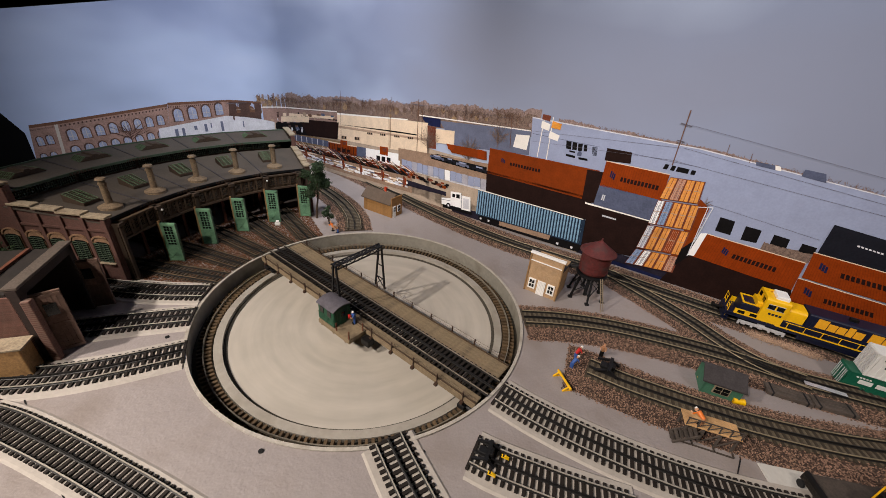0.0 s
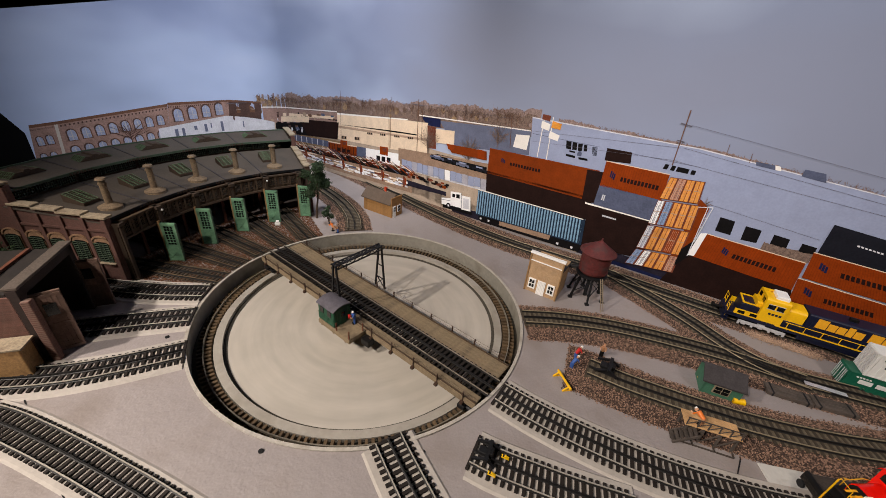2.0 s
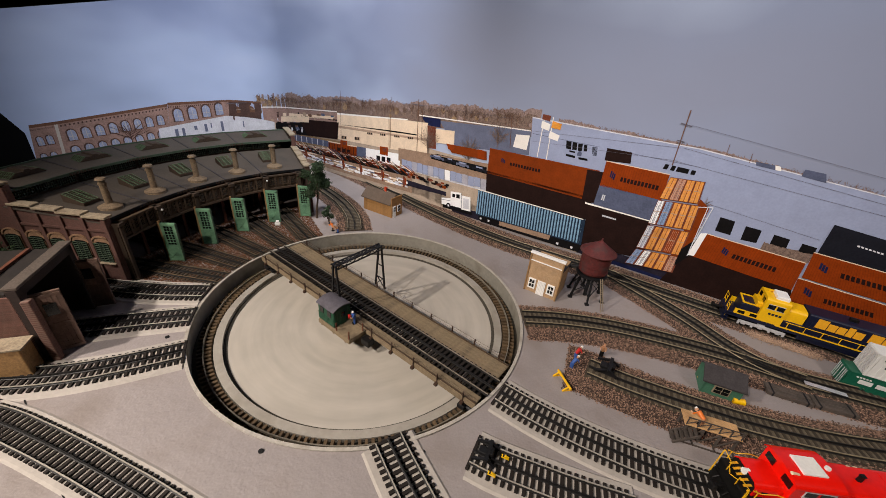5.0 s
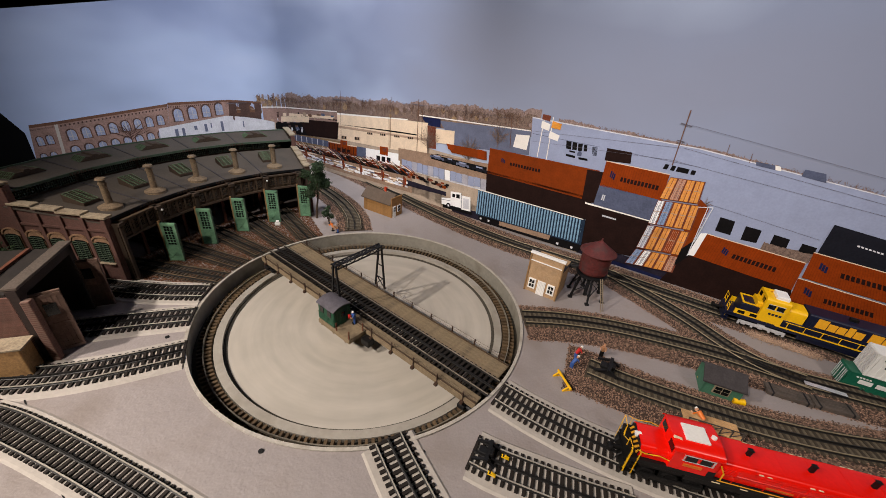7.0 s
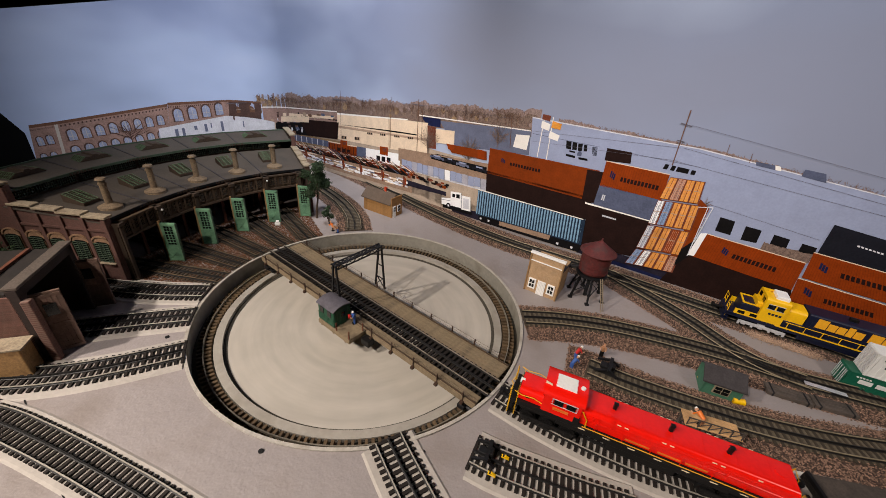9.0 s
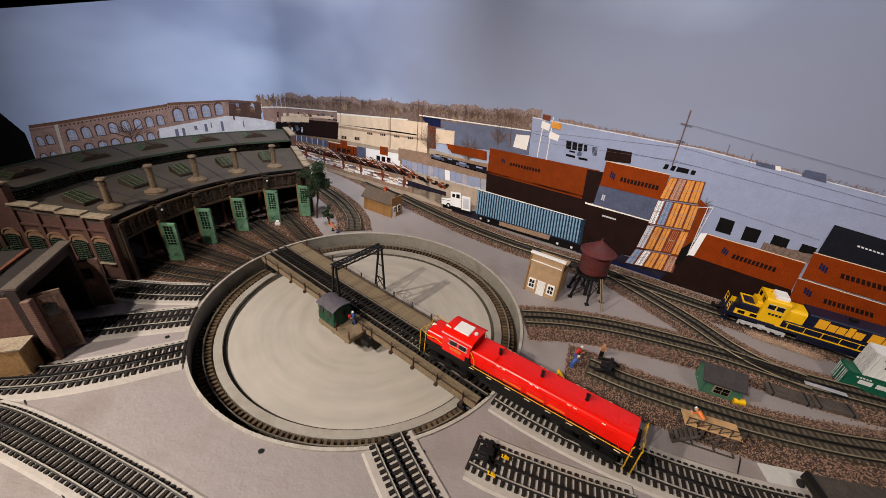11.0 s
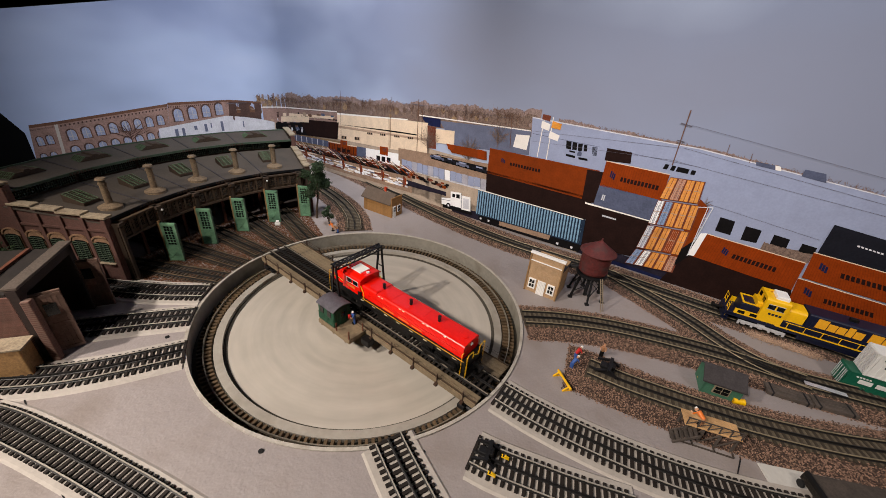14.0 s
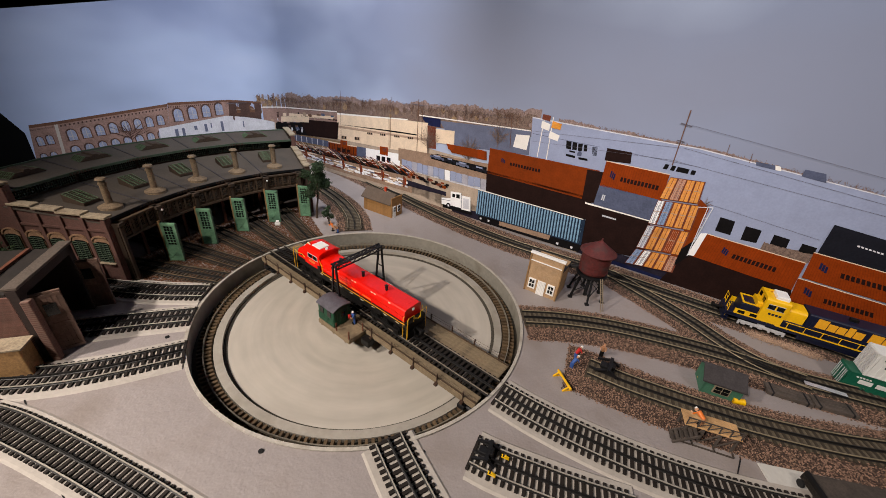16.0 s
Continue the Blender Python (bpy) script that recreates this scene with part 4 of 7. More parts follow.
    for s, z in ((0.0131, 0.0181), (0.1245, 0.0099), (0.1501, 0.0108), (0.3519, 0.0092), (0.3890, 0.0108)):
        p.arch("shadow", s, z, 0.016, 0.0, 3)
        p.quad("shadow", (s - 0.008, z), (s + 0.008, z), (s + 0.005, z - 0.007), (s - 0.005, z - 0.007), 3)
        p.quad("pale", (s - 0.003, z + 0.003), (s + 0.003, z + 0.003), (s + 0.003, z - 0.003), (s - 0.003, z - 0.003), 4)
    p.done()


print_backdrop()


# ---- tracks ----
GAUGE, RAIL_TOP = 0.0332, 0.0089
random.seed(5)


def smooth(pts, step=0.004):
    """A curve through the points, as places at even steps with their headings."""
    pts = [Vector(p) for p in pts]
    if len(pts) == 2:
        pts = [pts[0], pts[0].lerp(pts[1], 0.5), pts[1]]
    ext = [pts[0] * 2 - pts[1]] + pts + [pts[-1] * 2 - pts[-2]]
    raw = []
    for i in range(1, len(ext) - 2):
        a, b, c, d = ext[i - 1:i + 3]
        for k in range(40):
            t = k / 40
            raw.append(0.5 * (2 * b + (c - a) * t + (2 * a - 5 * b + 4 * c - d) * t * t + (3 * b - a - 3 * c + d) * t ** 3))
    raw.append(pts[-1])
    out, left = [raw[0]], step
    for a, b in zip(raw, raw[1:]):
        l, at = (b - a).length, 0.0
        while l - at >= left:
            at += left
            out.append(a.lerp(b, at / l))
            left = step
        left -= l - at
    res = []
    for i, p in enumerate(out):
        d = out[min(i + 1, len(out) - 1)] - out[max(i - 1, 0)]
        res.append((p, d.normalized()))
    return res


def strip(bm, line, prof, z=0.0):
    """Sweep a closed profile of (across, up) along a line."""
    rows = [[bm.verts.new((p.x - d.y * o, p.y + d.x * o, z + h)) for o, h in prof] for p, d in line]
    n = len(prof)
    for a, b in zip(rows, rows[1:]):
        for k in range(n):
            bm.faces.new((a[k], a[(k + 1) % n], b[(k + 1) % n], b[k]))
    bm.faces.new(rows[0])
    bm.faces.new(rows[-1][::-1])


def rail_web(o):
    return [(o - 0.0014, 0), (o + 0.0014, 0), (o + 0.0014, 0.0006), (o + 0.0005, 0.001), (o + 0.0005, 0.0031), (o - 0.0005, 0.0031), (o - 0.0005, 0.001), (o - 0.0014, 0.0006)]


def rail_head(o, w=0.0007):
    return [(o - w, 0.003), (o + w, 0.003), (o + w, 0.004), (o + w * 0.7, 0.0043), (o - w * 0.7, 0.0043), (o - w, 0.004)]


def lay_rails(line, z, parent, head, centre="rail_black"):
    for off, mt in ((-GAUGE / 2, head), (0.0, centre), (GAUGE / 2, head)):
        rail = made("rail", lambda b: strip(b, line, rail_web(off), z), M["rail_black"], parent)
        made("rail_head", lambda b: strip(b, line, rail_head(off, 0.0007 if off else 0.0006), z), M[mt], rail)


def track(pts, label, ballast=None, bed=True, tie_len=0.049, tie_mat="tie", rail_mat="rail", pitch=0.0082, width=0.070, centre="rail_black"):
    line = smooth([(p[0], p[1]) for p in pts])
    base = 0.0022 if (bed or ballast) else 0.0005
    th = thing("track", pose(line[0][0].x, line[0][0].y, 0), label, "railway track", "tracks of the layout")
    o = Vector(line[0][0])
    line = [(p - o, d) for p, d in line]
    if bed:
        h = width / 2
        made("roadbed", lambda b: strip(b, line, [(-h, 0), (h, 0), (h - 0.003, base), (-h + 0.003, base)]), M["roadbed"], th, "pale cut foam roadbed")
    if ballast:
        made("tie_bed", lambda b: strip(b, line, [(-0.0215, 0.0012), (0.0215, 0.0012), (0.0195, base + 0.0016), (-0.0195, base + 0.0016)]), M["gap_grey"], th, "grey grit between the ties")
    top = base + 0.0024
    lay_rails(line, top, th, rail_mat, centre)
    fine = smooth([(p.x, p.y) for p, d in line[::3]] + [(line[-1][0].x, line[-1][0].y)], pitch)
    first = None
    for p, d in fine:
        m = Matrix.Translation((p.x, p.y, base + 0.0012)) @ pose(0, 0, 0, 0, 0, math.degrees(math.atan2(d.y, d.x)) + random.uniform(-1, 1))
        if first is None:
            first = made("tie", lambda b: box(b, (0, 0, 0), (0.0042, tie_len, 0.0026), bevel=0.0004), M[tie_mat], th)
            first.matrix_basis = m
        else:
            share(first, m)
    return th


def stones(name, label, material, places):
    """Loose ballast: many small angular stones in one mesh of stuff."""
    rng = np.random.default_rng(len(places))
    c = np.array(places, float)
    n = len(c)
    shape = np.array([(1, 0, 0), (-1, 0, 0), (0, 1, 0), (0, -1, 0), (0, 0, 1), (0, 0, -1)], float)
    idx = np.array([(0, 2, 4), (2, 1, 4), (1, 3, 4), (3, 0, 4), (2, 0, 5), (1, 2, 5), (3, 1, 5), (0, 3, 5)])
    q = rng.normal(size=(n, 3, 3))
    q, _ = np.linalg.qr(q)
    r = rng.uniform(0.0008, 0.0017, (n, 1, 1)) * rng.uniform(0.6, 1.2, (n, 6, 1))
    v = np.einsum("nij,kj->nki", q, shape) * r * np.array((1, 1, 0.8)) + c[:, None, :]
    f = idx[None] + (np.arange(n) * 6)[:, None, None]
    me = bpy.data.meshes.new(name)
    me.from_pydata(v.reshape(-1, 3).tolist(), [], f.reshape(-1, 3).tolist())
    me.materials.append(M[material])
    return tagged(new(name, me), label, "ballast", kind="stuff")


def ballasted(pts, wide, density, material="ballast", label="loose brown ballast stones along the track", offset=0.0):
    """A low mound of ballast under a track, and its loose stones."""
    line = smooth([(p[0], p[1]) for p in pts])
    w = wide / 2
    bm = bmesh.new()
    strip(bm, line, [(offset - w, 0), (offset + w, 0), (offset + w * 0.72, 0.0024), (offset - w * 0.72, 0.0024)])
    tagged(part("ballast_bed", bm, M["ballast_bed"]), "brown glued ballast bed", "ballast", kind="structure")
    places = []
    for k in range(int(len(line) * 0.004 * wide * density)):
        p, d = random.choice(line)
        o = random.uniform(-1.06, 1.06) * w
        q = abs(o) / w
        h = 0.0028 if q < 0.7 else 0.0028 * max(0.1, (1.04 - q) / 0.34)
        if abs(o + offset) < GAUGE * 0.75 and random.random() < 0.2:
            continue
        o += offset
        places.append((p.x - d.y * o + random.uniform(-0.002, 0.002), p.y + d.x * o + random.uniform(-0.002, 0.002), h))
    stones("ballast_stones", label, material, places)


# the loco's way: straight over the bridge, then a wide curve
WAY_A, WAY_S, WAY_R = radians(-35.7), 0.28, 0.78
WAY_O = Vector((-0.0076, -0.0099))


def way(s):
    d = Vector((math.cos(WAY_A), math.sin(WAY_A)))
    if s <= WAY_S:
        return WAY_O + d * s, WAY_A
    h = WAY_A + (s - WAY_S) / WAY_R
    c = WAY_O + d * WAY_S + Vector((-math.sin(WAY_A), math.cos(WAY_A))) * WAY_R
    return c + Vector((math.sin(h), -math.cos(h))) * WAY_R, h


track([way(0.2985 + 0.05 * i)[0] for i in range(22)], "three-rail approach track with black ties on pale roadbed")
track([(0.0873, -0.272), (0.1049, -0.2988), (0.129, -0.3342), (0.1557, -0.3733)], "three-rail stub track with black ties on pale roadbed")
track([(0.1944, -0.2769), (0.223, -0.2889), (0.2685, -0.3033), (0.3179, -0.3175), (0.3769, -0.3316)], "three-rail spur track with yellow wheel chocks and a bumper")
track([(-0.4468, -0.2864), (-0.373, -0.297), (-0.3188, -0.3103), (-0.2739, -0.3228), (-0.2302, -0.3358), (-0.1963, -0.3465), (-0.156, -0.3594), (-0.094, -0.3815)], "curved three-rail track with black ties on pale roadbed", tie_len=0.043, width=0.058)
track([(-0.2411, -0.1624), (-0.3163, -0.203), (-0.3741, -0.2262), (-0.4348, -0.2411), (-0.5072, -0.2552)], "three-rail track with black ties beside the brick engine house")
track([(-0.2794, -0.0844), (-0.3566, -0.1102), (-0.4255, -0.1364), (-0.4765, -0.1564)], "three-rail track running into the brick engine house")
track([(-0.2956, -0.0184), (-0.379, -0.0283), (-0.4718, -0.0292), (-0.5449, -0.0287)], "three-rail track along the roundhouse wall")

# roundhouse stall tracks, fanning out from the pit
STALLS = [174.2 - 10.7 * i for i in range(5)]
for a in STALLS:
    track([polar(R_PIT + 0.003, a).xy, polar(0.62, a).xy], "rusty three-rail stall track in brown ballast", bed=False, tie_mat="tie_brown", rail_mat="rail_rust")

T_UP = [(-0.099, 0.2901), (-0.125, 0.3668), (-0.1838, 0.4613), (-0.2734, 0.556), (-0.3751, 0.6294)]
T_BACK = [(-0.3963, 0.8559), (-0.2179, 0.7288), (-0.0382, 0.5729), (0.1343, 0.4192), (0.3019, 0.2994), (0.5272, 0.1819), (0.7302, 0.0644), (0.8619, 0.0004), (0.9378, -0.0503), (1.0137, -0.0984)]
T_RIGHT = [(0.2961, -0.0046), (0.3763, -0.0011), (0.4798, -0.0119), (0.6256, -0.0523), (0.7317, -0.0966), (0.8542, -0.1327), (0.945, -0.1561)]
T_CROSS = [(0.5237, 0.191), (0.6187, 0.0515), (0.6653, -0.0373), (0.7049, -0.0815), (0.7504, -0.1084)]
T_SPUR = [(0.3848, -0.1161), (0.4535, -0.1497), (0.5745, -0.1925), (0.678, -0.2149), (0.7621, -0.2236), (0.8578, -0.2293)]
for pts, wide, off in ((T_UP, 0.085, 0), (T_BACK, 0.100, 0.008), (T_RIGHT, 0.095, -0.008), (T_CROSS, 0.09, 0), ([(0.3537, -0.1042)] + T_SPUR, 0.10, -0.008)):
    ballasted(pts, wide, 330000, offset=off)
    track(pts[1:] if pts[1:] == T_SPUR else pts, "three-rail track with brown ties in loose brown ballast", bed=False, ballast=True, tie_mat="tie_brown", rail_mat="rail_brass", pitch=0.0094)
fan = []
for i in range(26000):
    r, a = random.uniform(0.298, 0.50), random.uniform(124, 181)
    if min(abs(a - s) for s in STALLS) * math.pi / 180 * r < 0.021 and random.random() < 0.7:
        continue
    fan.append(tuple(polar(r, a, 0.0012)))
stones("ballast_stones", "loose red-brown ballast before the roundhouse", "ballast_red", fan)


# ---- turntable bridge ----
def build_bridge():
    th = thing("turntable_bridge", pose(WAY_O.x, WAY_O.y, 0, 0, 0, math.degrees(WAY_A)), "weathered turntable bridge with timber walkways, arch gantry and green cabin", "turntable bridge")
    L = 0.282
    made("girder", lambda b: (box(b, (0, -0.02, -0.0105), (2 * L - 0.02, 0.004, 0.016)), box(b, (0, 0.02, -0.0105), (2 * L - 0.02, 0.004, 0.016)),
                              [box(b, (-L + 0.03 + i * 0.04, 0, -0.0105), (0.003, 0.04, 0.013)) for i in range(14)]), M["iron"], th, "black steel girders")
    for side, first_y, count, edge in ((-1, 0.0275, 2, 0.0418), (1, 0.0275, 4, 0.0588)):
        plank = None
        for i in range(count):
            y = side * (first_y + 0.0085 * i)
            m = pose(0, y, 0.0008)
            if plank is None:
                plank = made("walkway_plank", lambda b: box(b, (0, 0, 0), (2 * L, 0.0081, 0.0028), bevel=0.0004), M["deck"], th)
                plank.matrix_basis = m
            else:
                share(plank, m)
        made("side_beam", lambda b: box(b, (0, side * (edge - 0.0014), -0.0025), (2 * L, 0.002, 0.009)), M["deck"], th)
        made("kerb_strip", lambda b: box(b, (0, side * (edge - 0.0034), 0.0029), (2 * L, 0.0016, 0.0014)), M["wood_brown"], th)
        post = None
        for i in range(12):
            x = -L + 0.02 + i * (2 * L - 0.04) / 11
            if side < 0 and -0.06 < x < 0.05:
                continue
            m = pose(x, side * edge, 0.006)
            if post is None:
                post = made("railing_post", lambda b: (box(b, (0, 0, -0.001), (0.0016, 0.0022, 0.017)), box(b, (0, side * 0.002, -0.012), (0.005, 0.005, 0.004))), M["post_brown"], th)
                post.matrix_basis = m
            else:
                share(post, m)
        for z in (0.0085, 0.0135):
            made("railing_wire", lambda b: rod(b, (-L, side * edge, z), (L, side * edge, z), 0.0002, n=6), M["post_brown"], th)
    tie = None
    n = 66
    for i in range(n):
        m = pose(-L + 0.006 + i * (2 * L - 0.012) / (n - 1), 0, 0.0018)
        if tie is None:
            tie = made("bridge_tie", lambda b: box(b, (0, 0, 0), (0.0044, 0.046, 0.0034), bevel=0.0004), M["tie"], th)
            tie.matrix_basis = m
        else:
            share(tie, m)
    lay_rails([(Vector((-L - 0.006, 0)), Vector((1, 0))), (Vector((L + 0.006, 0)), Vector((1, 0)))], 0.0036, th, "rail_dull")
    # end carriages rolling on the ring rail
    for e in (-1, 1):
        made("end_carriage", lambda b: (box(b, (e * 0.262, 0, -0.016), (0.012, 0.09, 0.008), bevel=0.001),
                                        [rod(b, (e * 0.264, y, -0.0185), (e * 0.275, y, -0.0185), 0.0045, n=14) for y in (-0.036, 0.036)]), M["iron"], th)
    # wider landing by the cabin
    made("landing", lambda b: (box(b, (0.015, -0.0595, -0.0005), (0.082, 0.0345, 0.0034), bevel=0.0005), box(b, (0.015, -0.0765, -0.004), (0.082, 0.002, 0.006)), box(b, (0.0555, -0.0595, -0.004), (0.002, 0.034, 0.006)), [box(b, (-0.022 + i * 0.032, -0.058, -0.008), (0.003, 0.034, 0.011)) for i in range(3)]), M["deck"], th, "timber landing by the cabin")
    # One black box drawn for the drive and the landing's shadow together.
    made("drive_box", lambda b: box(b, (0.068, -0.048, -0.012), (0.018, 0.014, 0.012), bevel=0.001), M["black"], th)
    post = None
    for x, y in ((0.022, -0.0755), (0.054, -0.0755), (0.054, -0.046)):
        if post is None:
            post = made("railing_post", lambda b: box(b, (0, 0, 0), (0.0018, 0.0018, 0.018)), M["rust"], th)
            post.matrix_basis = pose(x, y, 0.008)
        else:
            share(post, pose(x, y, 0.008))
    # cabin
    cab = made("cabin", lambda b: box(b, (0, 0, 0.0165), (0.044, 0.038, 0.031), bevel=0.0006), M["cabin_green"], th, "small dark green boarded cabin")
    cab.matrix_basis = pose(-0.006, -0.0575, 0.0012) @ Matrix.Diagonal((0.95, 0.92, 1.06, 1))

    def roof(b):
        pts = [(math.sin(radians(a)) * 0.040, math.cos(radians(a)) * 0.040) for a in range(-32, 33, 8)]
        prism(b, pts + [(x, z - 0.0016) for x, z in pts[::-1]], 0.049, pose(0, 0, -0.0015) @ pose(0, 0, 0, 0, 0, 90))
    made("cabin_roof", roof, M["slate"], cab, "curved slate grey roof")
    made("gable", lambda b: prism(b, [(-0.019, 0.03), (0.019, 0.03), (0.019, 0.031), (0.008, 0.0362), (-0.008, 0.0362), (-0.019, 0.031)], 0.043, pose(0, 0, 0, 0, 0, 90)), M["cabin_green"], cab)
    first = None
    for i in range(10):
        m = pose(0.0223, -0.0165 + i * 0.0037, 0.0165)
        if first is None:
            first = made("board", lambda b: box(b, (0, 0, 0), (0.0008, 0.0031, 0.029)), M["cabin_green"], cab)
            first.matrix_basis = m
        else:
            share(first, m)
    for i in range(12):
        share(first, pose(-0.0203 + i * 0.0037, -0.0193, 0.0085, 0, 0, 90) @ Matrix.Diagonal((1, 1, 0.5, 1)))
    for x in (-0.011, 0.010):
        made("window", lambda b: box(b, (x, -0.0193, 0.0225), (0.010, 0.0012, 0.011)), M["glass_dark"], cab)
    made("door", lambda b: box(b, (0.0228, 0.001, 0.0135), (0.0012, 0.012, 0.025)), M["cabin_green"], cab)
    made("door_window", lambda b: box(b, (0.0236, 0.001, 0.020), (0.0008, 0.008, 0.008)), M["glass_dark"], cab)
    # arch gantry
    gx, g0, g1, gh = -0.02, -0.0415, 0.0635, 0.098

    def leg(b, y):
        for dx in (-0.013, 0.013):
            bar(b, (gx + dx, y, 0.002), (gx + dx * 0.25, y, gh), 0.003, 0.003)
        for t in (0.25, 0.55):
            w = 0.013 * (1 - 0.75 * t)
            bar(b, (gx - w, y, gh * t), (gx + w, y, gh * t), 0.0016, 0.0016)
        bar(b, (gx - 0.013, y, 0.004), (gx + 0.0085, y, gh * 0.25), 0.0014, 0.0014)
        bar(b, (gx + 0.013, y, 0.004), (gx - 0.0085, y, gh * 0.25), 0.0014, 0.0014)
    for y in (g0, g1):
        made("gantry_leg", lambda b: leg(b, y), M["iron"], th, "black lattice gantry leg")

    def beam(b):
        for dx in (-0.0055, 0.0055):
            for z in (gh, gh - 0.007):
                bar(b, (gx + dx, g0 - 0.003, z), (gx + dx, g1 + 0.003, z), 0.002, 0.002)
        for i in range(12):
            y = g0 + i * (g1 - g0) / 12
            y2 = y + (g1 - g0) / 12
            for dx in (-0.0055, 0.0055):
                bar(b, (gx + dx, y, gh if i % 2 else gh - 0.007), (gx + dx, y2, gh - 0.007 if i % 2 else gh), 0.0012, 0.0012)
            bar(b, (gx - 0.0055, y, gh), (gx + 0.0055, y2, gh), 0.0014, 0.0014)
            bar(b, (gx - 0.0055, y, gh), (gx + 0.0055, y, gh), 0.0014, 0.0014)
    made("gantry_beam", beam, M["iron"], th, "black lattice gantry beam")
    return th


build_bridge()


# ---- roundhouse ----
def lattice(bm, w, h, nx, nz, t, m, d=0.0012):
    """A window lattice in (x, z), centred, put by m."""
    for i in range(nx + 1):
        box(bm, (-w / 2 + w * i / nx, 0, 0), (t, d, h + t), m)
    for k in range(nz + 1):
        box(bm, (0, 0, -h / 2 + h * k / nz), (w, d, t), m)


def build_roundhouse():
    th = thing("roundhouse", Matrix.Translation(polar(0.55, 152)), "five-stall brick and timber roundhouse with open green doors", "roundhouse")
    home = Matrix.Translation(-polar(0.55, 152))

    def add(name, fn, material, parent=th, label="", smooth=False):
        bm = bmesh.new()
        fn(bm)
        bmesh.ops.transform(bm, matrix=home, verts=bm.verts)
        return part(name, bm, material, parent, label, smooth)
    POSTS = [179.5 - 10.7 * i for i in range(6)]
    RF, RE, RM, RB = 0.443, 0.458, 0.615, 0.70
    A0, A1 = 181.0, 122.5
    n = 5

    def slab(b, r0, z0, r1, z1, t, a0=A0, a1=A1):
        rows = []
        for i in range(n + 1):
            a = POSTS[0] + (a0 - POSTS[0] if i == 0 else 0) - 10.7 * i if i < n else a1
            rows.append([b.verts.new(polar(r, a, z)) for r, z in ((r0, z0), (r1, z1), (r1, z1 - t), (r0, z0 - t))])
        for p, q in zip(rows, rows[1:]):
            for k in range(4):
                b.faces.new((p[k], p[(k + 1) % 4], q[(k + 1) % 4], q[k]))
        b.faces.new(rows[0])
        b.faces.new(rows[-1][::-1])
    low = add("lower_roof", lambda b: slab(b, RE, 0.124, RM, 0.139, 0.003), M["roof"], th, "tarred grey lower roof")
    add("upper_roof", lambda b: slab(b, RM - 0.008, 0.1645, RB, 0.173, 0.003), M["roof"], th, "tarred grey upper roof")
    add("roof_edge", lambda b: slab(b, RE - 0.0012, 0.1245, RE, 0.1245, 0.005), M["iron"], low, "black gutter strip")
    add("roof_edge", lambda b: slab(b, RM - 0.0095, 0.165, RM - 0.008, 0.165, 0.005), M["fascia"], low, "green fascia")
    add("roof_ridge", lambda b: slab(b, RB - 0.004, 0.175, RB, 0.175, 0.004), M["fascia"], low, "green back edge")
    for a in POSTS[1:-1]:
        add("roof_seam", lambda b: bar(b, polar(RE, a, 0.1245), polar(RM - 0.004, a, 0.1392), 0.003, 0.0014), M["tar_paper"], low)
        add("roof_seam", lambda b: bar(b, polar(RM - 0.008, a, 0.165), polar(RB, a, 0.1735), 0.003, 0.0014), M["tar_paper"], low)
    for a in (POSTS[1] - 0.4, POSTS[4]):
        add("lamp_bulb", lambda b: bmesh.ops.create_uvsphere(b, u_segments=10, v_segments=8, radius=0.0022, matrix=Matrix.Translation(polar(RF - 0.012, a, 0.112))), M["white"], th, "small white bulb", True)
    clip = None
    for i in range(5):
        for k in range(13):
            a = POSTS[i] - 10.7 * (k + 0.5) / 13
            m = Matrix.Translation(-polar(0.55, 152) + polar(RE - 0.0018, a, 0.122)) @ pose(0, 0, 0, 0, 0, a)
            if clip is None:
                clip = made("gutter_bracket", lambda b: box(b, (0, 0, 0), (0.002, 0.0042, 0.0045)), M["wood_dark"], low)
                clip.matrix_basis = m
            else:
                share(clip, m)
    first = None
    for i in range(5):
        for k in range(17):
            a = POSTS[i] - 10.7 * (k + 0.5) / 17
            m = Matrix.Translation(-polar(0.55, 152) + polar(RM - 0.0102, a, 0.1615)) @ pose(0, 0, 0, 0, 0, a)
            if first is None:
                first = made("eave_bracket", lambda b: box(b, (0, 0, 0), (0.002, 0.0042, 0.004)), M["wood_dark"], low)
                first.matrix_basis = m
            else:
                share(first, m)
    # clerestory band
    for i in range(5):
        a = (POSTS[i] + POSTS[i + 1]) / 2
        w = 2 * RM * math.sin(radians(5.35))
        m = Matrix.Translation(polar(RM * math.cos(radians(5.35)), a, 0.1505)) @ pose(0, 0, 0, 0, 0, a - 90)
        band = add("clerestory", lambda b: box(b, (0, 0.004, 0), (w, 0.004, 0.026), m), M["wood_dark"], th, "dark clerestory wall")
        for k in range(3):
            x = (k - 1) * w / 3.1
            add("window_pane", lambda b: box(b, (x, 0.001, 0), (w / 3.5, 0.001, 0.014), m), M["glass_dark"], band)
            add("window_lattice", lambda b: lattice(b, w / 3.5, 0.014, 8, 3, 0.0007, m @ pose(x, -0.0002, 0)), M["fascia"], band)
    # stalls: posts, header with transom windows, doors
    for i, a in enumerate(POSTS):
        m = Matrix.Translation(polar(RF, a, 0)) @ pose(0, 0, 0, 0, 0, a)
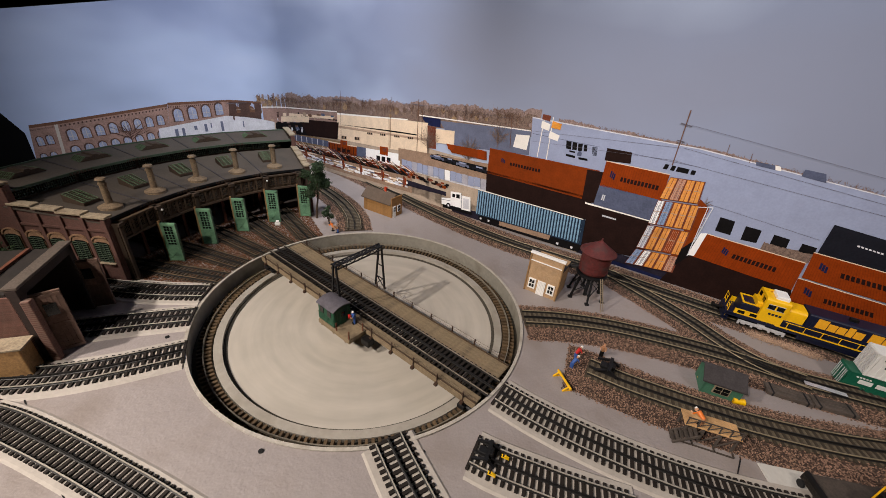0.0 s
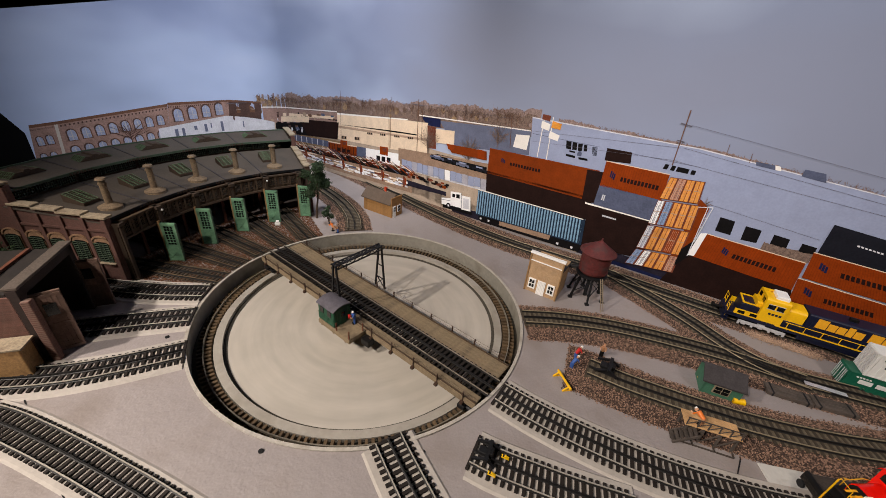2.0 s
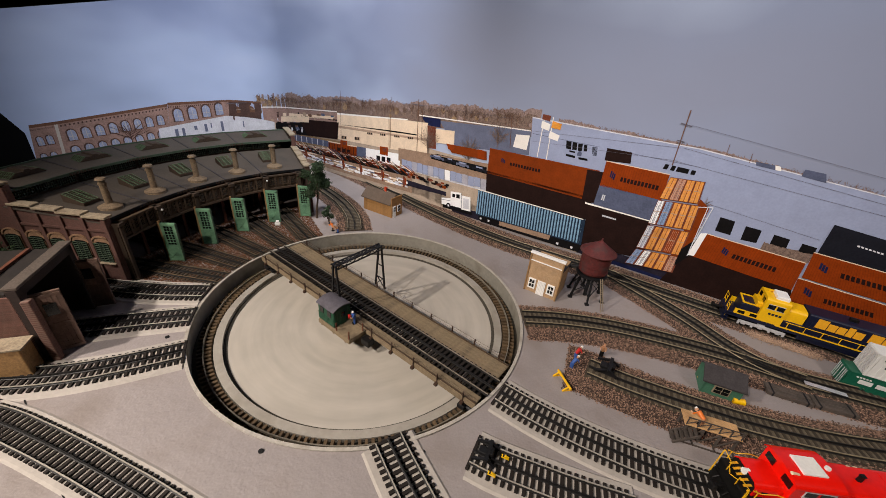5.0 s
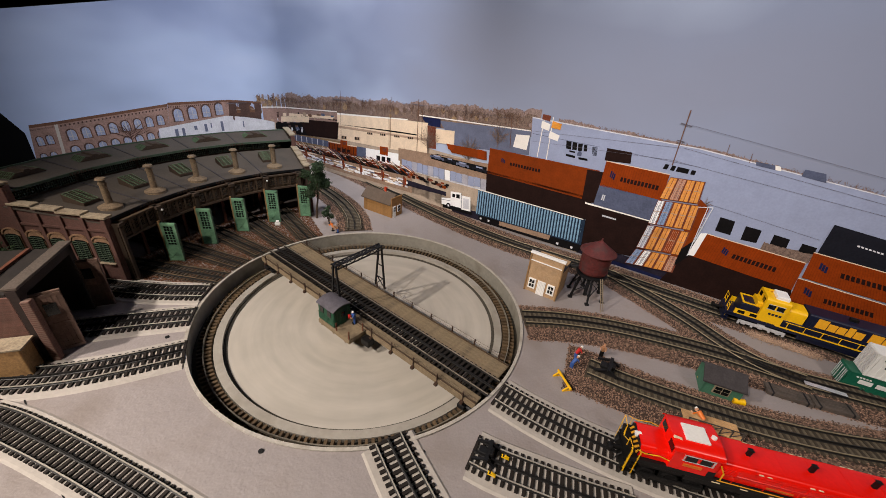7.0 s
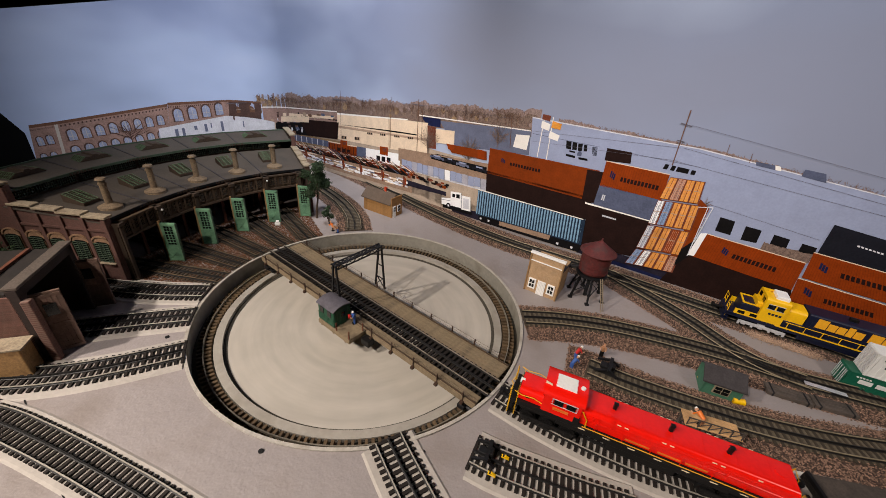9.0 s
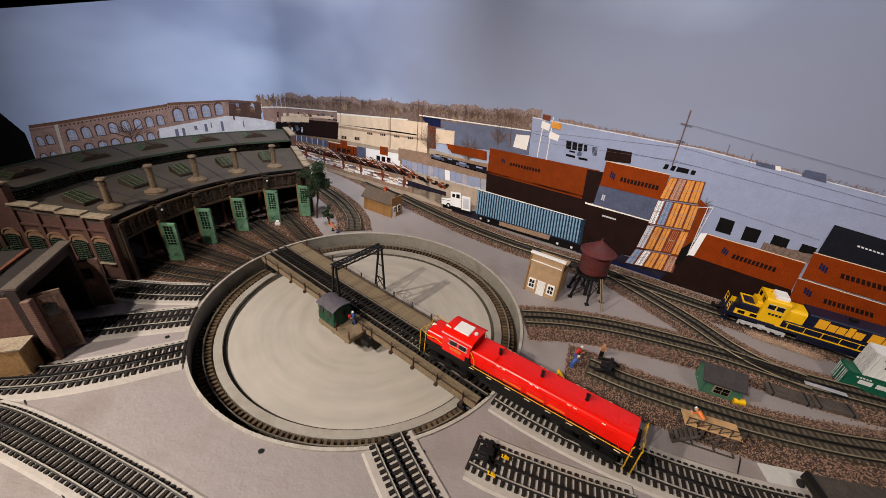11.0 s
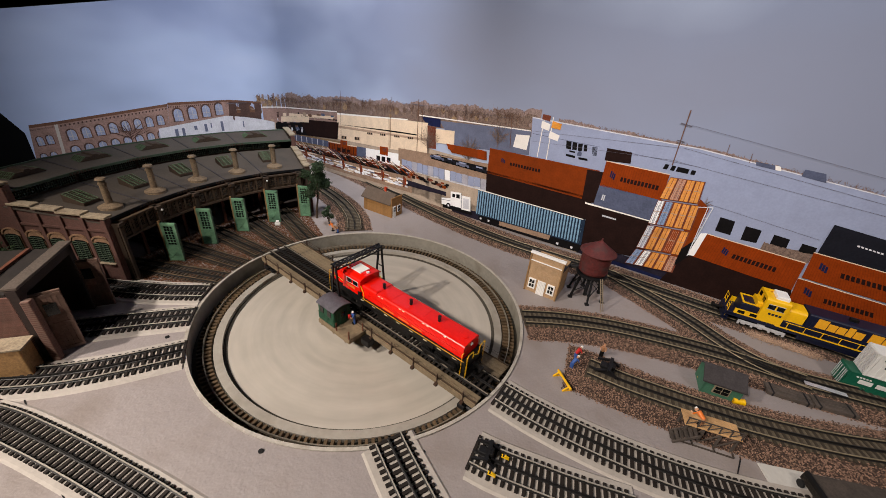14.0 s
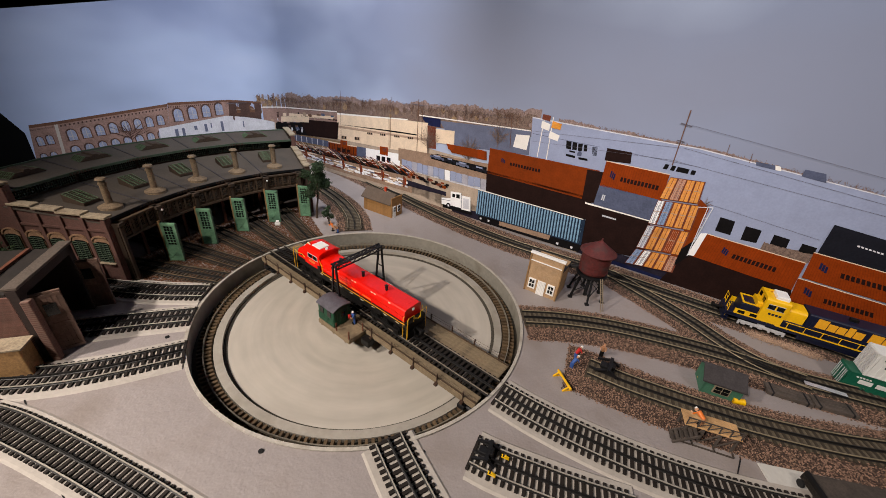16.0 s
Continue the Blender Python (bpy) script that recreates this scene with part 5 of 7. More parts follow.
        add("post", lambda b: (box(b, (0, 0, 0.06), (0.010, 0.010, 0.12), m, 0.0006), box(b, (-0.006, 0, 0.055), (0.004, 0.006, 0.11), m, 0.0005), box(b, (-0.002, 0, 0.117), (0.018, 0.012, 0.006), m)), M["wood_dark"], th, "dark timber stall post")
    for i, a in enumerate(STALLS):
        w = 2 * RF * math.sin(radians(5.35)) - 0.010
        m = Matrix.Translation(polar(RF * math.cos(radians(5.35)), a, 0)) @ pose(0, 0, 0, 0, 0, a - 90)
        head = add("header", lambda b: (box(b, (0, 0.002, 0.102), (w, 0.006, 0.034), m), box(b, (0, -0.002, 0.0865), (w, 0.006, 0.004), m), box(b, (0, -0.002, 0.119), (w, 0.005, 0.003), m),
                                         [box(b, (-w / 2 + w * k / 4, -0.002, 0.103), (0.004, 0.003, 0.034), m) for k in range(5)]), M["wood_brown"], th, "weathered brown timber header")
        for k in range(3):
            x = (k - 1) * w / 3.2
            add("transom_pane", lambda b: box(b, (x, -0.0014, 0.104), (w / 4.2, 0.0008, 0.018), m), M["glass_dark"], head)
            add("transom_lattice", lambda b: lattice(b, w / 4.2, 0.018, 6, 3, 0.0005, m @ pose(x, -0.0022, 0.104)), M["wood_brown"], head)
        # the open leaf hangs on the stall's far post and stands out towards the pit
        hinge = Matrix.Translation(polar(RF - 0.008, POSTS[i + 1] + 0.9, 0)) @ pose(0, 0, 0, 0, 0, (8, 12, 10, 12, 4)[i])
        lw, lh = 0.027, 0.084
        leaf = add("door", lambda b: box(b, (lw / 2, 0, 0.003 + lh / 2), (lw, 0.0036, lh), hinge, 0.0004), M["door_green"], th, "open faded green plank door")
        add("hinge_post", lambda b: box(b, (-0.0016, 0, 0.046), (0.003, 0.005, 0.09), hinge, 0.0004), M["wood_tan"], leaf, "pale timber hinge post")
        add("closing_edge", lambda b: box(b, (lw + 0.0008, 0, 0.044), (0.0016, 0.0052, lh), hinge, 0.0003), M["fascia"], leaf, "dark door edge")
        for s in (-1, 1):
            add("door_frame", lambda b: [box(b, (x, s * 0.002, z), sz, hinge) for x, z, sz in ((0.0015, 0.044, (0.003, 0.0014, lh)), (lw - 0.0015, 0.044, (0.003, 0.0014, lh)), (lw / 2, 0.0045, (lw, 0.0014, 0.004)),
                                                                                                   (lw / 2, 0.083, (lw, 0.0014, 0.004)), (lw / 2, 0.036, (lw, 0.0014, 0.004)))], M["door_green"], leaf)
            add("door_pane", lambda b: box(b, (lw / 2, s * 0.0016, 0.06), (lw - 0.010, 0.0006, 0.042), hinge), M["glass_dark"], leaf)
            add("door_lattice", lambda b: lattice(b, lw - 0.010, 0.042, 3, 7, 0.0010, hinge @ pose(lw / 2, s * 0.0021, 0.06)), M["door_green"], leaf)
            add("door_brace", lambda b: bar(b, hinge @ Vector((0.004, s * 0.002, 0.008)), hinge @ Vector((lw - 0.004, s * 0.002, 0.033)), 0.002, 0.0016), M["door_green"], leaf)
        # smoke jack and skylights of the stall
        up = (polar(1, a) * 0.0 + Vector((0, 0, 1)))
        zr = 0.124 + 0.015 * (0.487 - RE) / (RM - RE)
        c = polar(0.487, a + 0.2, zr)

        def jack(b):
            rod(b, c - up * 0.002, c + up * 0.003, 0.019, 0.018, 24)
            rod(b, c + up * 0.003, c + up * 0.009, 0.0185, 0.007, 24)
            rod(b, c + up * 0.008, c + up * 0.050, 0.0060, 0.0055, 20)
            rod(b, c + up * 0.044, c + up * 0.047, 0.0066, 0.0066, 20)
            rod(b, c + up * 0.050, c + up * 0.053, 0.0045, 0.0045, 12)
            rod(b, c + up * 0.053, c + up * 0.056, 0.0088, 0.0072, 20)
        add("smoke_jack", jack, M["stack"], th, "stained round smoke jack with a flared base", True)
        zs = 0.124 + 0.015 * (0.54 - RE) / (RM - RE)
        m = Matrix.Translation(polar(0.54, a + 0.5, zs)) @ pose(0, 0, 0, 0, 0, a)
        sky = add("skylight", lambda b: prism(b, [(-0.021, -0.001), (0.021, -0.001), (0.021, 0.016), (-0.021, 0.004)], 0.030, m), M["wood_dark"], th, "wedge skylight with green glazing bars")
        tilt = math.degrees(math.atan2(0.012, 0.042))
        mm = m @ Matrix.Translation((0, 0, 0.0108)) @ pose(0, 0, 0, 0, -tilt, 0) @ pose(0, 0, 0, 90, 0, 0)
        add("skylight_glazing", lambda b: lattice(b, 0.040, 0.028, 8, 3, 0.0008, mm), M["glazing"], sky)
        m = Matrix.Translation(polar(0.655, a, 0.1682)) @ pose(0, 0, 0, 0, 0, a + 90)
        sky = add("roof_lantern", lambda b: prism(b, [(-0.03, 0), (0.03, 0), (0.018, 0.008), (0.006, 0.008), (0.004, 0.011), (-0.004, 0.011), (-0.006, 0.008), (-0.018, 0.008)], 0.034, m), M["wood_dark"], th, "low gabled roof lantern with green glazing")
        for s in (-1, 1):
            mm = m @ Matrix.Translation((s * 0.0245, 0, 0.0046)) @ pose(0, 0, 0, 0, s * 33.7, 0) @ pose(0, 0, 0, 90, 0, 0)
            add("lantern_glazing", lambda b: lattice(b, 0.014, 0.030, 2, 7, 0.0008, mm), M["glazing"], sky)
    # radial end walls of brick with stepped parapets, and the back wall
    for a, out in ((180.0, 1), (123.5, -1)):
        m = pose(0, 0, 0, 0, 0, a)
        wall = add("end_wall", lambda b: (box(b, ((0.446 + 0.60) / 2, out * 0.004, 0.066), (0.154, 0.008, 0.132), m), box(b, ((0.60 + RB) / 2, out * 0.004, 0.0875), (RB - 0.60, 0.008, 0.175), m),
                                          box(b, (0.523, out * 0.0092, 0.108), (0.154, 0.0026, 0.004), m), box(b, (0.523, out * 0.0092, 0.05), (0.154, 0.003, 0.004), m)), M["brick_red"], th, "weathered red brick end wall")
        for r in (0.45, 0.487, 0.526, 0.565, 0.604, 0.65, RB - 0.003):
            add("pilaster", lambda b: box(b, (r, out * 0.0095, 0.066 if r < 0.6 else 0.087), (0.007, 0.004, 0.128 if r < 0.6 else 0.17), m, 0.0006), M["brick_red"], wall)
        for r0, r1, z in ((0.443, 0.484, 0.134), (0.482, 0.526, 0.1375), (0.524, 0.566, 0.141), (0.564, 0.606, 0.1445), (0.602, RB + 0.003, 0.178)):
            add("parapet_cap", lambda b: box(b, ((r0 + r1) / 2, out * 0.005, z), (r1 - r0, 0.017, 0.0042), m, 0.0008), M["stone"], wall, "worn stone coping")
            if z < 0.15:
                add("parapet", lambda b: box(b, ((r0 + r1) / 2, out * 0.004, 0.132 + (z - 0.132) / 2), (r1 - r0 - 0.0004, 0.008, z - 0.132), m), M["brick_red"], wall)
        for r in (0.469, 0.507, 0.546, 0.585, 0.627, 0.675):
            mm = m @ pose(r, out * 0.0086, 0.072)
            pts = [(-0.012, -0.026), (0.012, -0.026), (0.012, 0.012)] + [(0.012 * math.cos(radians(t)), 0.012 + 0.009 * math.sin(radians(t))) for t in (30, 60, 90, 120, 150)] + [(-0.012, 0.012)]
            flat = [(-0.012, -0.026), (0.012, -0.026), (0.012, 0.011), (0.006, 0.0135), (-0.006, 0.0135), (-0.012, 0.011)]
            win = add("window", lambda b: prism(b, [(x * 1.12, z) for x, z in pts], 0.003, mm), M["hood_brick"], th, "green sash window under a double brick arch")
            add("arch_hood", lambda b: [box(b, (1.3 * 0.012 * math.cos(radians(t)), 0, 0.012 + 1.3 * 0.009 * math.sin(radians(t))), (0.0032, 0.0055, 0.0022), mm) for t in range(0, 181, 12)], M["hood_brick"], win)
            add("pane", lambda b: prism(b, flat, 0.005, mm), M["glass_dark"], win)
            add("glazing_lattice", lambda b: lattice(b, 0.024, 0.036, 3, 9, 0.0007, mm @ pose(0, out * 0.003, -0.0075)), M["fascia"], win)
            add("sill", lambda b: box(b, (0, out * 0.002, -0.029), (0.03, 0.006, 0.003), mm), M["stone"], win)
    add("back_wall", lambda b: slab(b, RB - 0.008, 0.1695, RB, 0.1695, 0.1695), M["brick_red"], th)
    for a in STALLS[:-1]:
        add("inner_post", lambda b: [box(b, (r, 0, 0.06), (0.006, 0.006, 0.12), pose(0, 0, 0, 0, 0, a - 5.35)) for r in (0.5, 0.56, 0.62)], M["rust"], th)
    add("roof_beam", lambda b: [bar(b, polar(0.45, a, 0.112), polar(0.61, a, 0.125), 0.005, 0.008) for a in POSTS], M["rust"], th)
    return th


build_roundhouse()


# ---- brick engine house at the table's edge ----
def build_engine_house():
    m = Matrix.Translation((-0.4075, -0.1875, 0)) @ pose(0, 0, 0, 0, 0, 109.8)
    th = thing("engine_house", m, "dark brick engine house with its tall doors open", "engine house")
    w = 0.111
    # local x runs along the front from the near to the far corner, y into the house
    # Front and far wall take a darker brick than the near side wall.
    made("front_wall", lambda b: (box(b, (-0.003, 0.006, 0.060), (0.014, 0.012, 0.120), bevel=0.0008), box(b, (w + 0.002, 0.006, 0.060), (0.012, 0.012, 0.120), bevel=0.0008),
                                  box(b, (w / 2, 0.006, 0.114), (w + 0.016, 0.012, 0.014), bevel=0.0008)), M["brick_dark"], th, "chipped brick front with a wide opening")
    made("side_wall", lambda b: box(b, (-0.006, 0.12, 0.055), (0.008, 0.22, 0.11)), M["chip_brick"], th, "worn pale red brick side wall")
    made("side_wall", lambda b: box(b, (w + 0.003, 0.12, 0.055), (0.008, 0.22, 0.11)), M["brick_dark"], th)
    # Dark sheet over the open top stands in for the shaded interior.
    made("roof", lambda b: box(b, (w / 2, 0.125, 0.112), (w + 0.014, 0.22, 0.004)), M["dark"], th, "dark sheet over the open house, put in for its interior shade")
    made("roof_joist", lambda b: [box(b, (w / 2, y, 0.1155), (w + 0.01, 0.005, 0.005), bevel=0.0005) for y in (0.05, 0.11, 0.17)], M["rust"], th, "rusty joists")
    made("coping", lambda b: box(b, (w / 2, 0.006, 0.1225), (w + 0.02, 0.016, 0.004), bevel=0.0008), M["soot_cap"], th, "pale stone coping")
    for x, y, turn, lw, lh in ((0.004, 0.002, -66, 0.031, 0.100), (w + 0.001, 0.010, -86, 0.038, 0.090)):
        h = pose(x, y, 0.003, 0, 0, turn)
        leaf = made("door", lambda b: box(b, (lw / 2, 0, lh / 2), (lw, 0.0035, lh), h, 0.0005), M["door_soot"], th, "open sooty brown plank door")
        for z in (0.004, lh * 0.47, lh - 0.005):
            made("door_rail", lambda b: [box(b, (lw / 2, s * 0.0024, z), (lw - 0.002, 0.0016, 0.004), h) for s in (-1, 1)], M["door_soot"], leaf)
        made("door_plank", lambda b: [box(b, (lw * (k + 0.5) / 6, s * 0.0019, lh * 0.5), (lw / 6 - 0.0006, 0.0010, lh - 0.006), h) for k in range(6) for s in (-1, 1)], M["door_soot"], leaf)
        made("door_window", lambda b: box(b, (lw / 2, 0, lh * 0.72), (0.013, 0.0062, 0.019), h), M["glass_dark"], leaf)
    made("rubble_pier", lambda b: box(b, (-0.0085, -0.004, 0.052), (0.010, 0.010, 0.104), bevel=0.0012), M["chip_brick"], th, "chipped pale red brick pier")
    made("lean_to", lambda b: box(b, (-0.0255, 0.045, 0.0235), (0.025, 0.07, 0.047), bevel=0.0012), M["wood_tan"], th, "low tan timber lean-to block")
    made("lean_to_roof", lambda b: box(b, (-0.0255, 0.044, 0.0482), (0.028, 0.076, 0.0024)), M["stone"], th)
    made("roof_vent", lambda b: (box(b, (0.03, 0.08, 0.122), (0.03, 0.04, 0.02)), box(b, (0.03, 0.08, 0.133), (0.036, 0.046, 0.003))), M["wood_dark"], th)
    return th


build_engine_house()


# ---- red diesel locomotive ----
def hood(bm, x0, x1, w, z0, z1, r=0.004):
    """A hood with rounded upper edges, along x."""
    pts = [(-w / 2, z0), (w / 2, z0), (w / 2, z1 - r)] + [(w / 2 - r + r * math.cos(radians(a)), z1 - r + r * math.sin(radians(a))) for a in (22, 45, 68, 90)]
    pts += [(-x, z) for x, z in pts[::-1][:-2]]
    prism(bm, pts, x1 - x0, pose((x0 + x1) / 2, 0, 0) @ pose(0, 0, 0, 0, 0, 90))


def truck(th, x, wheels, colour, half):
    tr = made("bogie", lambda b: ([box(b, (x, s * half, 0.0105), (wheels[-1] - wheels[0] + 0.014, 0.003, 0.006), bevel=0.0006) for s in (-1, 1)],
                                  [box(b, (x + d, s * (half + 0.0012), 0.0095), (0.007, 0.003, 0.007), bevel=0.0008) for d in wheels for s in (-1, 1)],
                                  box(b, (x, 0, 0.013), (0.012, 2 * half, 0.006))), colour, th, "cast bogie frame")
    out = []
    for d in wheels:
        def wheel(b):
            for s in (-1, 1):
                rod(b, (0, s * 0.0160, 0), (0, s * 0.0198, 0), 0.0095, n=20)
                rod(b, (0, s * 0.0145, 0), (0, s * 0.0160, 0), 0.0108, n=20)
                for k in range(4):
                    box(b, (0, s * 0.0199, 0), (0.002, 0.0008, 0.014), pose(0, 0, 0, 0, 45 * k, 0))
            rod(b, (0, -0.015, 0), (0, 0.015, 0), 0.002, n=10)
        ax = made("wheelset", wheel, M["black"], th)
        ax.matrix_basis = pose(x + d, 0, 0.0095)
        out.append(ax)
    return out


def handrail(bm, pts, r=0.0005):
    for a, b in zip(pts, pts[1:]):
        rod(bm, a, b, r, n=6)


def build_red_loco():
    th = thing("diesel_locomotive", pose(0, 0, 0), "glossy red diesel locomotive with yellow handrails and white hatch", "locomotive")
    L, W, D = 0.157, 0.046, 0.036

    def frame_shape(b):
        box(b, (0, 0, 0.0325), (2 * L - 0.004, W, 0.007), bevel=0.0006)
        box(b, (0, 0, 0.026), (2 * L - 0.03, W - 0.006, 0.008))
        for s in (-1, 1):
            box(b, (s * (L - 0.004), 0, 0.026), (0.004, W - 0.002, 0.018), bevel=0.0006)
            box(b, (0, s * (W / 2 - 0.0016), 0.0265), (0.19, 0.0024, 0.009), bevel=0.0005)
    made("frame", frame_shape, M["black"], th, "black underframe")
    made("fuel_tank", lambda b: box(b, (-0.006, 0, 0.0165), (0.078, W - 0.006, 0.017), bevel=0.003), M["black"], th)
    made("air_tank", lambda b: [rod(b, (-0.045, s * 0.0195, 0.023), (-0.085, s * 0.0195, 0.023), 0.0026, n=12) for s in (-1, 1)], M["black"], th)
    for s in (-1, 1):
        made("sill_stripe", lambda b: box(b, (-0.043, s * (W / 2 + 0.0002), 0.0354), (0.216, 0.0006, 0.0010)), M["gold"], th, "gold sill stripe")
        for i in range(8):
            made("sill_dash", lambda b: box(b, (-0.135 + i * 0.0285, s * (W / 2 + 0.0002), 0.0312), (0.0075, 0.0006, 0.0011)), M["cream_dash"], th, "pale frame dash")
    # long hood: rounded upper edges, a wider radiator box behind the cab
    hx0, hx1, ht = -0.147, 0.071, 0.059
    lh = made("long_hood", lambda b: hood(b, hx0, hx1, 0.0395, D, ht, 0.0055), M["red"], th, "glossy red long hood", True)
    made("air_intake", lambda b: hood(b, 0.034, 0.067, 0.0415, 0.045, ht + 0.0012, 0.006), M["red"], lh, "", True)
    for x in (0.035, -0.027, -0.086):
        made("exhaust", lambda b: (box(b, (x, 0.0, ht + 0.0045), (0.0042, 0.0036, 0.010), bevel=0.0005), box(b, (x, 0.0, ht + 0.0095), (0.005, 0.0044, 0.0010))), M["black"], lh, "black exhaust stub")
    for s in (-1, 1):
        for i in range(7):
            made("hood_door", lambda b: box(b, (-0.118 + i * 0.0225, s * 0.0198, 0.0455), (0.0198, 0.0008, 0.0155), bevel=0.0002), M["red"], lh)
        for i, x in enumerate((0.004, -0.030, -0.058)):
            made("lettering_bar", lambda b: box(b, (x, s * 0.0204, 0.0402), (0.026 - 0.002 * i, 0.0006, 0.0026)), M["gold_dull"], lh, "orange lettering drawn as a plain bar")
        made("hood_grille", lambda b: [box(b, (0.056, s * 0.0212, 0.046 + k * 0.0022), (0.014, 0.0008, 0.001)) for k in range(5)], M["red"], lh)
        for x in (0.046, 0.028, 0.020, -0.020, -0.028, -0.070, -0.078, -0.112):
            made("latch", lambda b: box(b, (x, s * 0.0192, ht - 0.0028), (0.0042, 0.0010, 0.0009), pose(0, 0, 0)), M["cream_dash"], lh, "small pale latch")
    made("roof_seam", lambda b: [box(b, (-0.125 + i * 0.032, 0, ht), (0.0007, 0.028, 0.0007)) for i in range(6)], M["red"], lh)
    made("radiator_fan", lambda b: [rod(b, (-0.134, 0, ht - 0.0005), (-0.134, 0, ht + 0.0012), r, n=20) for r in (0.0055,)], M["red"], lh)
    made("rear_lamp", lambda b: rod(b, (hx0 + 0.001, 0, 0.0525), (hx0 - 0.0012, 0, 0.0525), 0.0026, n=14), M["white"], lh)
    # cab with an arched roof, overhanging a little
    c0, c1, ce = 0.071, 0.117, 0.0655

    def arch(wide, high, low):
        r = [(wide * math.sin(radians(a)), high + low * (math.cos(radians(a)) - 1)) for a in range(-90, 91, 15)]
        return r
    cab = made("cab", lambda b: prism(b, [(-0.0225, D), (0.0225, D), (0.0225, ce - 0.001)] + [(x, z) for x, z in arch(0.0225, 0.0722, 0.0065)[::-1]] + [(-0.0225, ce - 0.001)], c1 - c0, pose((c0 + c1) / 2, 0, 0) @ pose(0, 0, 0, 0, 0, 90)), M["red"], th, "red cab with a rounded roof", True)
    made("cab_roof", lambda b: prism(b, arch(0.0242, 0.0732, 0.0068) + [(x, z - 0.0014) for x, z in arch(0.0242, 0.0732, 0.0068)[::-1]], c1 - c0 + 0.005, pose((c0 + c1) / 2, 0, 0) @ pose(0, 0, 0, 0, 0, 90)), M["red"], cab, "", True)
    made("roof_hatch", lambda b: box(b, (0.094, 0.001, 0.0735), (0.0245, 0.0215, 0.0022), bevel=0.0004), M["white"], cab, "white roof hatch")
    made("roof_lamp", lambda b: rod(b, (0.075, 0.001, 0.0725), (0.075, 0.001, 0.0755), 0.0027, n=14), M["white"], cab, "small white roof lamp")
    made("roof_horn", lambda b: (rod(b, (0.112, 0.012, 0.0735), (0.119, 0.012, 0.074), 0.001, 0.0018, 10), box(b, (0.112, 0.012, 0.072), (0.002, 0.002, 0.003))), M["cream_dash"], cab)
    for s in (-1, 1):
        for x in (0.0835, 0.0985):
            made("cab_window", lambda b: box(b, (x, s * 0.0226, 0.0575), (0.0115, 0.0008, 0.0085)), M["glass_dark"], cab)
        made("window_frame", lambda b: [box(b, (0.091, s * 0.0229, z), (0.031, 0.0010, 0.0006)) for z in (0.0530, 0.0620)] + [box(b, (x, s * 0.0229, 0.0575), (0.0006, 0.0010, 0.0092)) for x in (0.0762, 0.1058)], M["silver"], cab)
        made("number_bar", lambda b: box(b, (0.094, s * 0.0228, 0.0462), (0.019, 0.0008, 0.0042)), M["gold_dull"], cab, "orange number drawn as a plain bar")
        made("cab_windscreen", lambda b: box(b, (0.1172, s * 0.0125, 0.0602), (0.0008, 0.012, 0.0085)), M["glass_dark"], cab)
        made("cab_doorway", lambda b: box(b, (0.0735, s * 0.0215, 0.0405), (0.0075, 0.0030, 0.0095)), M["black"], cab, "black doorway at the cab's rear corner")
    # short nose with a rounded top and a striped front plate
    nose = made("short_hood", lambda b: hood(b, c1, 0.147, 0.037, D, 0.0525, 0.007), M["red"], th, "red short hood with a striped front", True)
    made("nose_plate", lambda b: prism(b, [(-0.0175, 0.0365), (0.0175, 0.0365), (0.0175, 0.047), (0.0135, 0.0515), (-0.0135, 0.0515), (-0.0175, 0.047)], 0.0014, pose(0.1474, 0, 0) @ pose(0, 0, 0, 0, 0, 90)), M["black"], nose, "black nose plate")
    for i in range(6):
        made("chevron", lambda b: prism(b, [(-0.0175 + i * 0.0062, 0.0368), (-0.0148 + i * 0.0062, 0.0368), (-0.0148 + i * 0.0062 + 0.0055, 0.0475), (-0.0175 + i * 0.0062 + 0.0055, 0.0475)] if i < 5 else [(0.0135, 0.0368), (0.0162, 0.0368), (0.0172, 0.041), (0.0155, 0.041)], 0.0008, pose(0.1485, 0, 0) @ pose(0, 0, 0, 0, 0, 90)), M["gold"], nose, "yellow diagonal stripe")
    made("headlight", lambda b: (rod(b, (0.144, 0, 0.0495), (0.1495, 0, 0.0495), 0.0036, n=16)), M["white"], nose, "white headlight")
    made("side_vent", lambda b: [box(b, (0.136, s * 0.0186, 0.043), (0.006, 0.0006, 0.003)) for s in (-1, 1)], M["black"], nose)
    # steps and yellow handrails
    for e in (-1, 1):
        for s in (-1, 1):
            for z in (0.009, 0.0165, 0.024):
                made("step", lambda b: box(b, (e * (L - 0.005), s * (W / 2 - 0.004), z), (0.010, 0.007, 0.001)), M["black"], th)
            for d in (-0.0045, 0.0045):
                made("step_stile", lambda b: handrail(b, [(e * (L - 0.005 + d), s * (W / 2), 0.008), (e * (L - 0.005 + d), s * W / 2, D + 0.0115), (e * (L - 0.0035 + d), s * (W / 2 - 0.002), D + 0.014)], 0.00048), M["yellow"], th, "yellow step stile")
        made("end_handrail", lambda b: ([handrail(b, [(e * L, s * 0.022, 0.012), (e * L, s * 0.022, D + 0.015), (e * L, s * 0.008, D + 0.013), (e * L, s * 0.008, D)], 0.00042) for s in (-1, 1)],
                                        handrail(b, [(e * L, -0.008, D + 0.008), (e * (L + 0.003), 0, D + 0.005), (e * L, 0.008, D + 0.008)], 0.00042)), M["yellow"], th, "yellow end handrails")
